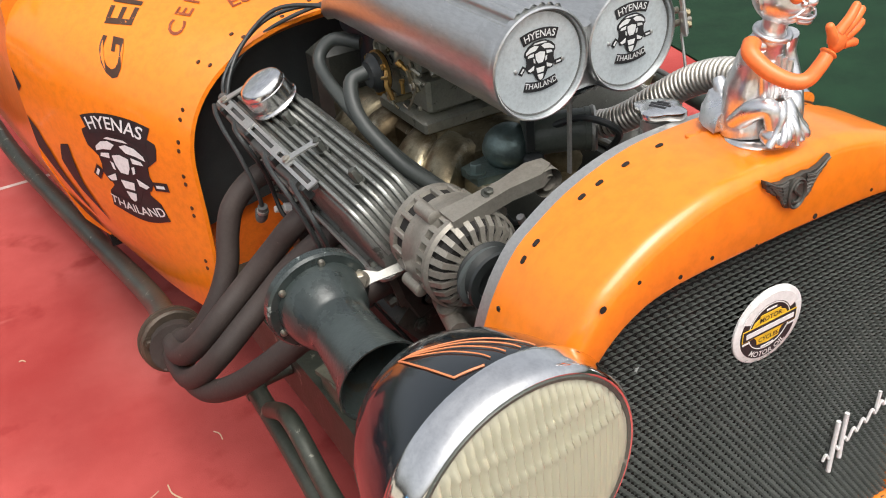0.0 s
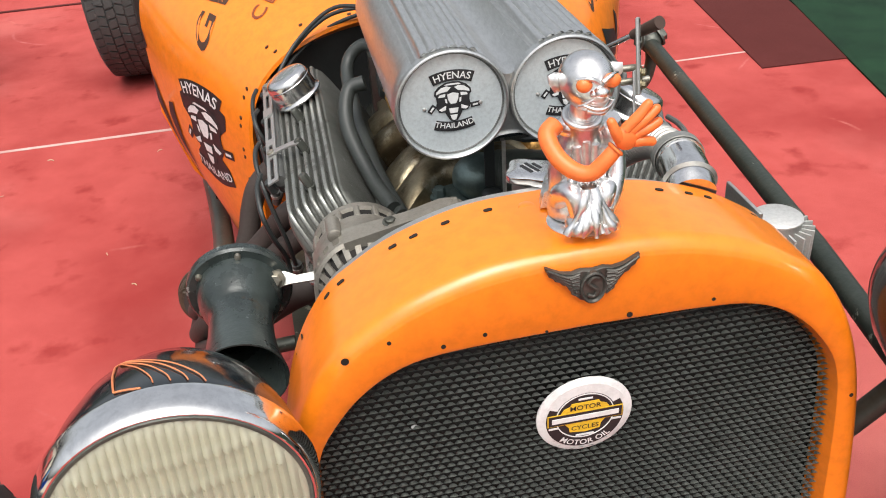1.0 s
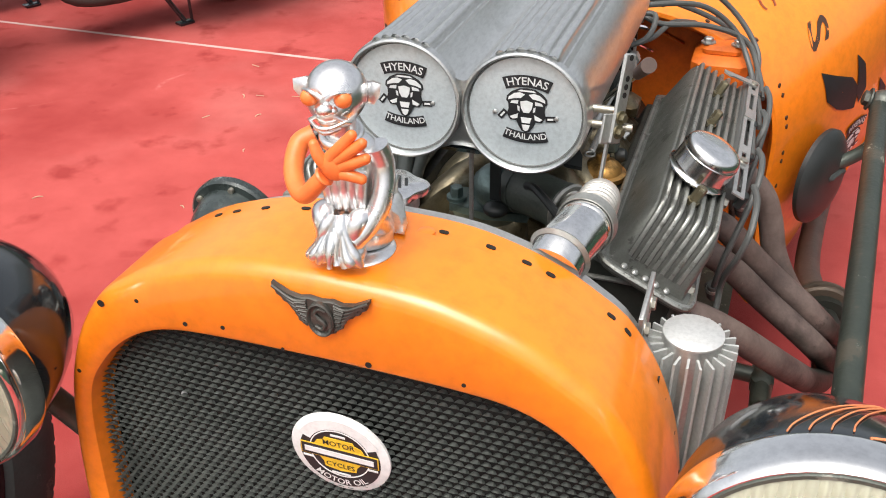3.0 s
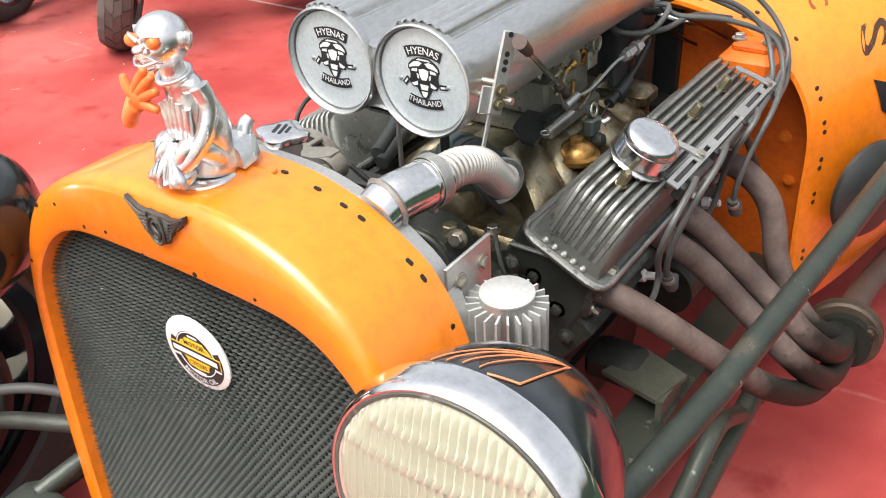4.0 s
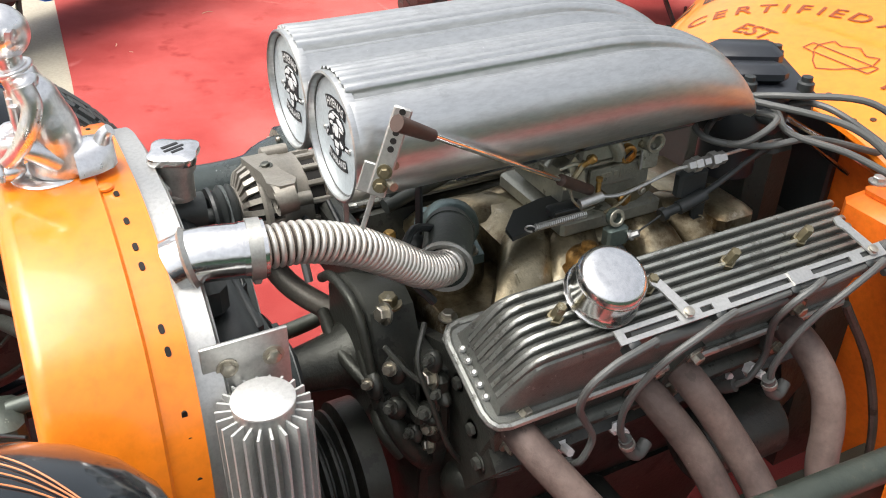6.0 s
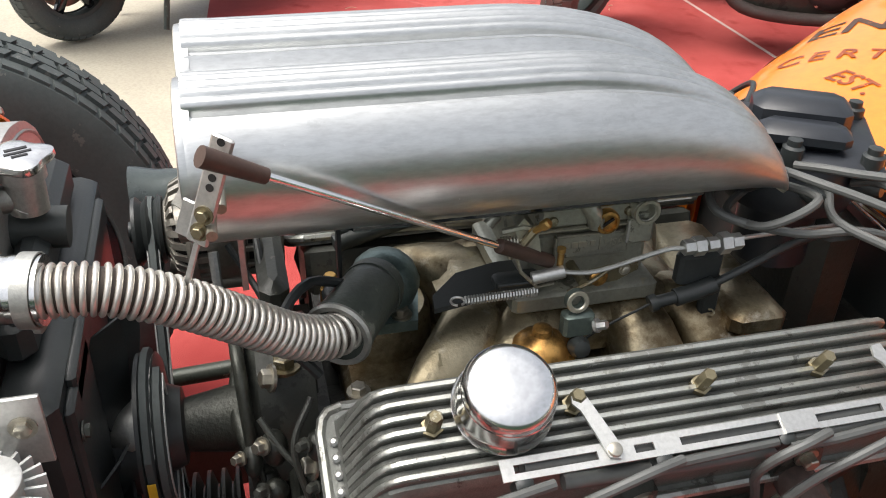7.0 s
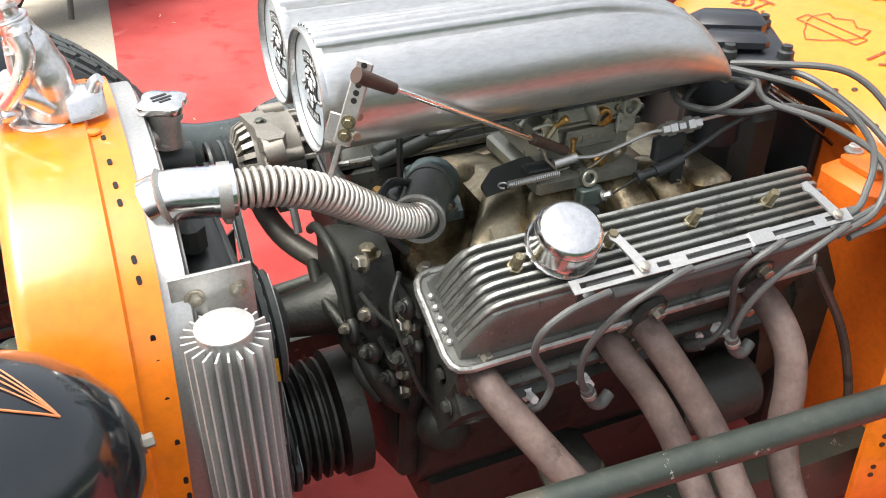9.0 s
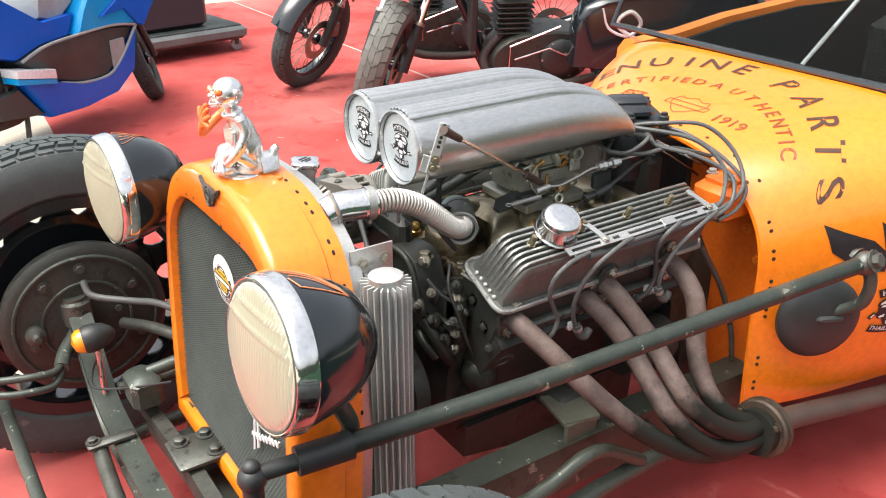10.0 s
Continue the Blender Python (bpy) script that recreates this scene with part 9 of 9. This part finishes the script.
def scooter(at, rear):
    """A blue step-through scooter; local x runs to the rear, +y or -y is whichever side shows."""
    rx, ry = Vector(rear).normalized()
    m = Matrix(((rx, -ry, 0, at[0]), (ry, rx, 0, at[1]), (0, 0, 1, 0), (0, 0, 0, 1)))
    sc = thing("scooter", (at[0], at[1], 0), "blue motor scooter with black foot panels parked on the carpet", "scooter")
    def fit(pts):
        """Body outlines carried onto the scooter's own length."""
        return [(1.235 * u + 0.14, 0.937 * z + 0.112 * u + 0.03) for u, z in pts]
    st = m @ Matrix.Rotation(radians(38), 4, "Z") @ Matrix.Rotation(radians(17), 4, "X")
    moto_wheel(sc, "front_wheel", st @ Matrix.Translation((0, 0, 0.225)), 0.225, 0.090, False, RUBBER, 44, "black front wheel")
    for s in (-1, 1):
        part("fork_leg", Geo().tube([st @ Vector((0, s * 0.08, 0.225)), st @ Vector((0.13, s * 0.08, 0.56))], 0.020, 12, smooth=False), BLACK_PLASTIC, sc)
    part("mudguard", slab(smooth_poly([(-0.20, 0.40), (-0.05, 0.52), (0.16, 0.52), (0.24, 0.36), (0.14, 0.46), (-0.04, 0.47), (-0.16, 0.40)]), -0.07, 0.07, st, 0, 0.015), BLACK_PLASTIC, sc, "black front mudguard")
    lower = [(0.17, 0.46), (0.21, 0.24), (0.33, 0.13), (0.52, 0.085), (0.69, 0.075), (0.80, 0.27), (0.68, 0.255), (0.50, 0.205), (0.35, 0.225), (0.26, 0.32)]
    body = part("lower_fairing", slab(fit(lower), -0.235, 0.235, m, 0, 0.03), BLUE, sc, "dark blue lower fairing")
    foot = [(0.175, 0.465), (0.27, 0.32), (0.36, 0.228), (0.50, 0.21), (0.68, 0.262), (0.78, 0.36), (0.66, 0.42), (0.48, 0.455), (0.30, 0.475)]
    pan = part("foot_panel", slab(fit(foot), -0.215, 0.215, m, 0, 0.02), GREY_PLASTIC, sc, "grey-black scuffed foot panel")
    part("panel_edge", Geo().tube([m @ Vector((u, 0.225, z)) for u, z in fit([(0.175, 0.47), (0.27, 0.325), (0.36, 0.233), (0.50, 0.215), (0.62, 0.235)])], 0.008, 8).tube([m @ Vector((u, 0.225, z)) for u, z in fit([(0.175, 0.472), (0.30, 0.482), (0.48, 0.460), (0.66, 0.425), (0.78, 0.365)])], 0.007, 8), PALE_PLASTIC, pan, "pale panel edge")
    part("toe_board", Geo().box((0.10, 0.012, 0.16), (0.50, 0.218, 0.365), m @ Matrix.Rotation(radians(0), 4, "Y"), c=0.004), PALE_PLASTIC, pan)
    part("leg_shield", slab(fit([(0.06, 0.60), (0.15, 0.47), (0.30, 0.475), (0.50, 0.455), (0.46, 0.56), (0.30, 0.86), (0.20, 0.98), (0.10, 0.92)]), -0.225, 0.225, m, 0, 0.04), BLUE_LIGHT, sc, "light blue leg shield")
    part("shield_blade", slab(fit([(0.03, 0.62), (0.13, 0.46), (0.17, 0.47), (0.24, 0.56), (0.38, 0.53), (0.22, 0.66), (0.14, 0.90)]), -0.238, 0.238, m, 0, 0.02), BLUE, sc, "dark blue shield blade")
    part("centre_tunnel", slab(fit([(0.46, 0.56), (0.50, 0.455), (0.66, 0.42), (0.78, 0.36), (0.98, 0.42), (0.95, 0.62), (0.80, 0.66), (0.62, 0.53)]), -0.19, 0.19, m, 0, 0.04), BLUE, sc, "blue centre tunnel")
    part("inner_shield", slab(fit([(0.44, 0.60), (0.52, 0.52), (0.62, 0.54), (0.60, 0.66), (0.42, 0.90), (0.34, 0.88)]), -0.15, 0.15, m, 0, 0.02), PALE_PLASTIC, sc, "pale grey inner shield")
    part("rear_fairing", slab([(1.10, 0.50), (1.25, 0.47), (1.45, 0.52), (1.78, 0.74), (1.80, 0.84), (1.50, 0.78), (1.20, 0.74)], -0.17, 0.17, m, 0, 0.04), BLUE, sc, "blue rear fairing")
    part("seat", slab(smooth_poly([(0.98, 0.76), (1.15, 0.74), (1.45, 0.78), (1.75, 0.84), (1.75, 0.91), (1.45, 0.88), (1.15, 0.84), (1.00, 0.83)]), -0.15, 0.15, m, 0, 0.04), BLACK_PLASTIC, sc, "black seat")
    part("footpeg_cover", slab(fit([(0.66, 0.270), (0.84, 0.300), (0.84, 0.340), (0.66, 0.315)]), 0.16, 0.265, m, 0, 0.010), WHITE_PAINT, sc, "pale folded pillion peg")
    part("peg_trim", slab(fit([(0.66, 0.245), (0.84, 0.27), (0.84, 0.298), (0.66, 0.268)]), 0.165, 0.262, m, 0, 0.008), BLUE_LIGHT, sc)
    en = part("engine", slab(smooth_poly([(1.04, 0.22), (1.12, 0.17), (1.36, 0.18), (1.46, 0.26), (1.34, 0.40), (1.12, 0.42), (1.04, 0.34)]), -0.14, 0.16, m, 0, 0.04), BLOCK, sc, "dark oily engine under the seat")
    for i in range(5):
        part("rib", Geo().box((0.012, 0.02, 0.16), (1.12 + i * 0.045, 0.165, 0.29), m @ Matrix.Rotation(0.0, 4, "X"), c=0.003), GREY_PLASTIC, en)
    part("belly_pan", slab(fit([(0.70, 0.09), (0.80, 0.24), (0.92, 0.20), (0.90, 0.10)]), -0.16, 0.20, m, 0, 0.02), GREY_PLASTIC, sc)
    moto_wheel(sc, "rear_wheel", m @ Matrix.Translation((1.40, 0, 0.235)), 0.235, 0.11, False, RUBBER, 44, "black rear wheel")
    part("handlebar", Geo().tube([st @ Vector(p) for p in ((0.34, -0.34, 0.98), (0.24, -0.15, 1.02), (0.22, 0, 1.0), (0.24, 0.15, 1.02), (0.34, 0.34, 0.98))], 0.013, 10), BLACK_PLASTIC, sc)
    for w in (-1, 1):
        part("stand_leg", Geo().tube([m @ Vector((1.06, w * 0.14, 0.20)), m @ Vector((1.12, w * 0.18, 0.012))], 0.012, 8, smooth=False), STEEL_DARK, sc)
    return sc


scooter((-3.73, 0.96), (0.56, -0.83))

# low wheeled dolly with a dark case on it
DM = Matrix.Translation((-4.82, 1.36, 0)) @ Matrix.Rotation(radians(8), 4, "Z")
dolly = thing("dolly", (-4.82, 1.36, 0), "low scuffed grey plastic dolly on small castors", "dolly")
part("platform", Geo().box((0.62, 0.95, 0.085), (0, 0, 0.125), DM, c=0.022), DOLLY_GREY, dolly)
part("rim_lip", Geo().box((0.56, 0.88, 0.016), (0, 0, 0.172), DM, c=0.006), GREY_PLASTIC, dolly)
for a in (-1, 1):
    for b in (-1, 1):
        cs = part("castor", Geo().lathe([(0.038, -0.014), (0.040, -0.008), (0.040, 0.008), (0.038, 0.014)], DM @ Matrix.Translation((a * 0.25, b * 0.40, 0.040)) @ Matrix.Rotation(radians(90), 4, "Y"), 20), PALE_PLASTIC, dolly, "small pale castor")
        part("fork", Geo().box((0.044, 0.03, 0.05), (a * 0.25, b * 0.40, 0.065), DM, c=0.004), GREY_PLASTIC, cs)
case = thing("equipment_case", (-4.88, 1.26, 0.18), "dark charcoal equipment case standing on the dolly", "case")
part("body", Geo().box((0.44, 0.62, 0.62), (0, -0.08, 0.49), DM, c=0.03), stained("charcoal_case", (0.030, 0.030, 0.040), (0.055, 0.055, 0.066), 0.5, 0.0, 4, 200, 0.7, 0.15), case)
part("lid", Geo().box((0.45, 0.63, 0.05), (0, -0.08, 0.825), DM, c=0.015), GREY_PLASTIC, case)

# dry straw and paper scraps on the carpet
rs = random.Random(5)
straw = Geo()
for i in range(46):
    if i < 12:
        x, y = rs.uniform(-0.78, -0.42), rs.uniform(0.55, 1.0)
    else:
        x, y = rs.uniform(-3.4, -0.7), rs.uniform(0.4, 2.4)
    a, l = rs.uniform(0, 6.28), rs.uniform(0.010, 0.035) * (1.6 if i % 7 == 0 else 1)
    dx, dy = math.cos(a) * l, math.sin(a) * l
    straw.tube([(x, y, 0.0022), (x + dx * 0.5 + dy * 0.12, y + dy * 0.5 - dx * 0.12, 0.004), (x + dx, y + dy, 0.0022)], rs.uniform(0.0008, 0.0018), 5, 3)
whole("straw", straw, stained("dry_straw", (0.62, 0.50, 0.34), (0.45, 0.33, 0.2), 0.8, 0.0, 30, 200, 0.7, 0.1), "scattered dry straw and scraps on the carpet", "litter", kind="stuff")
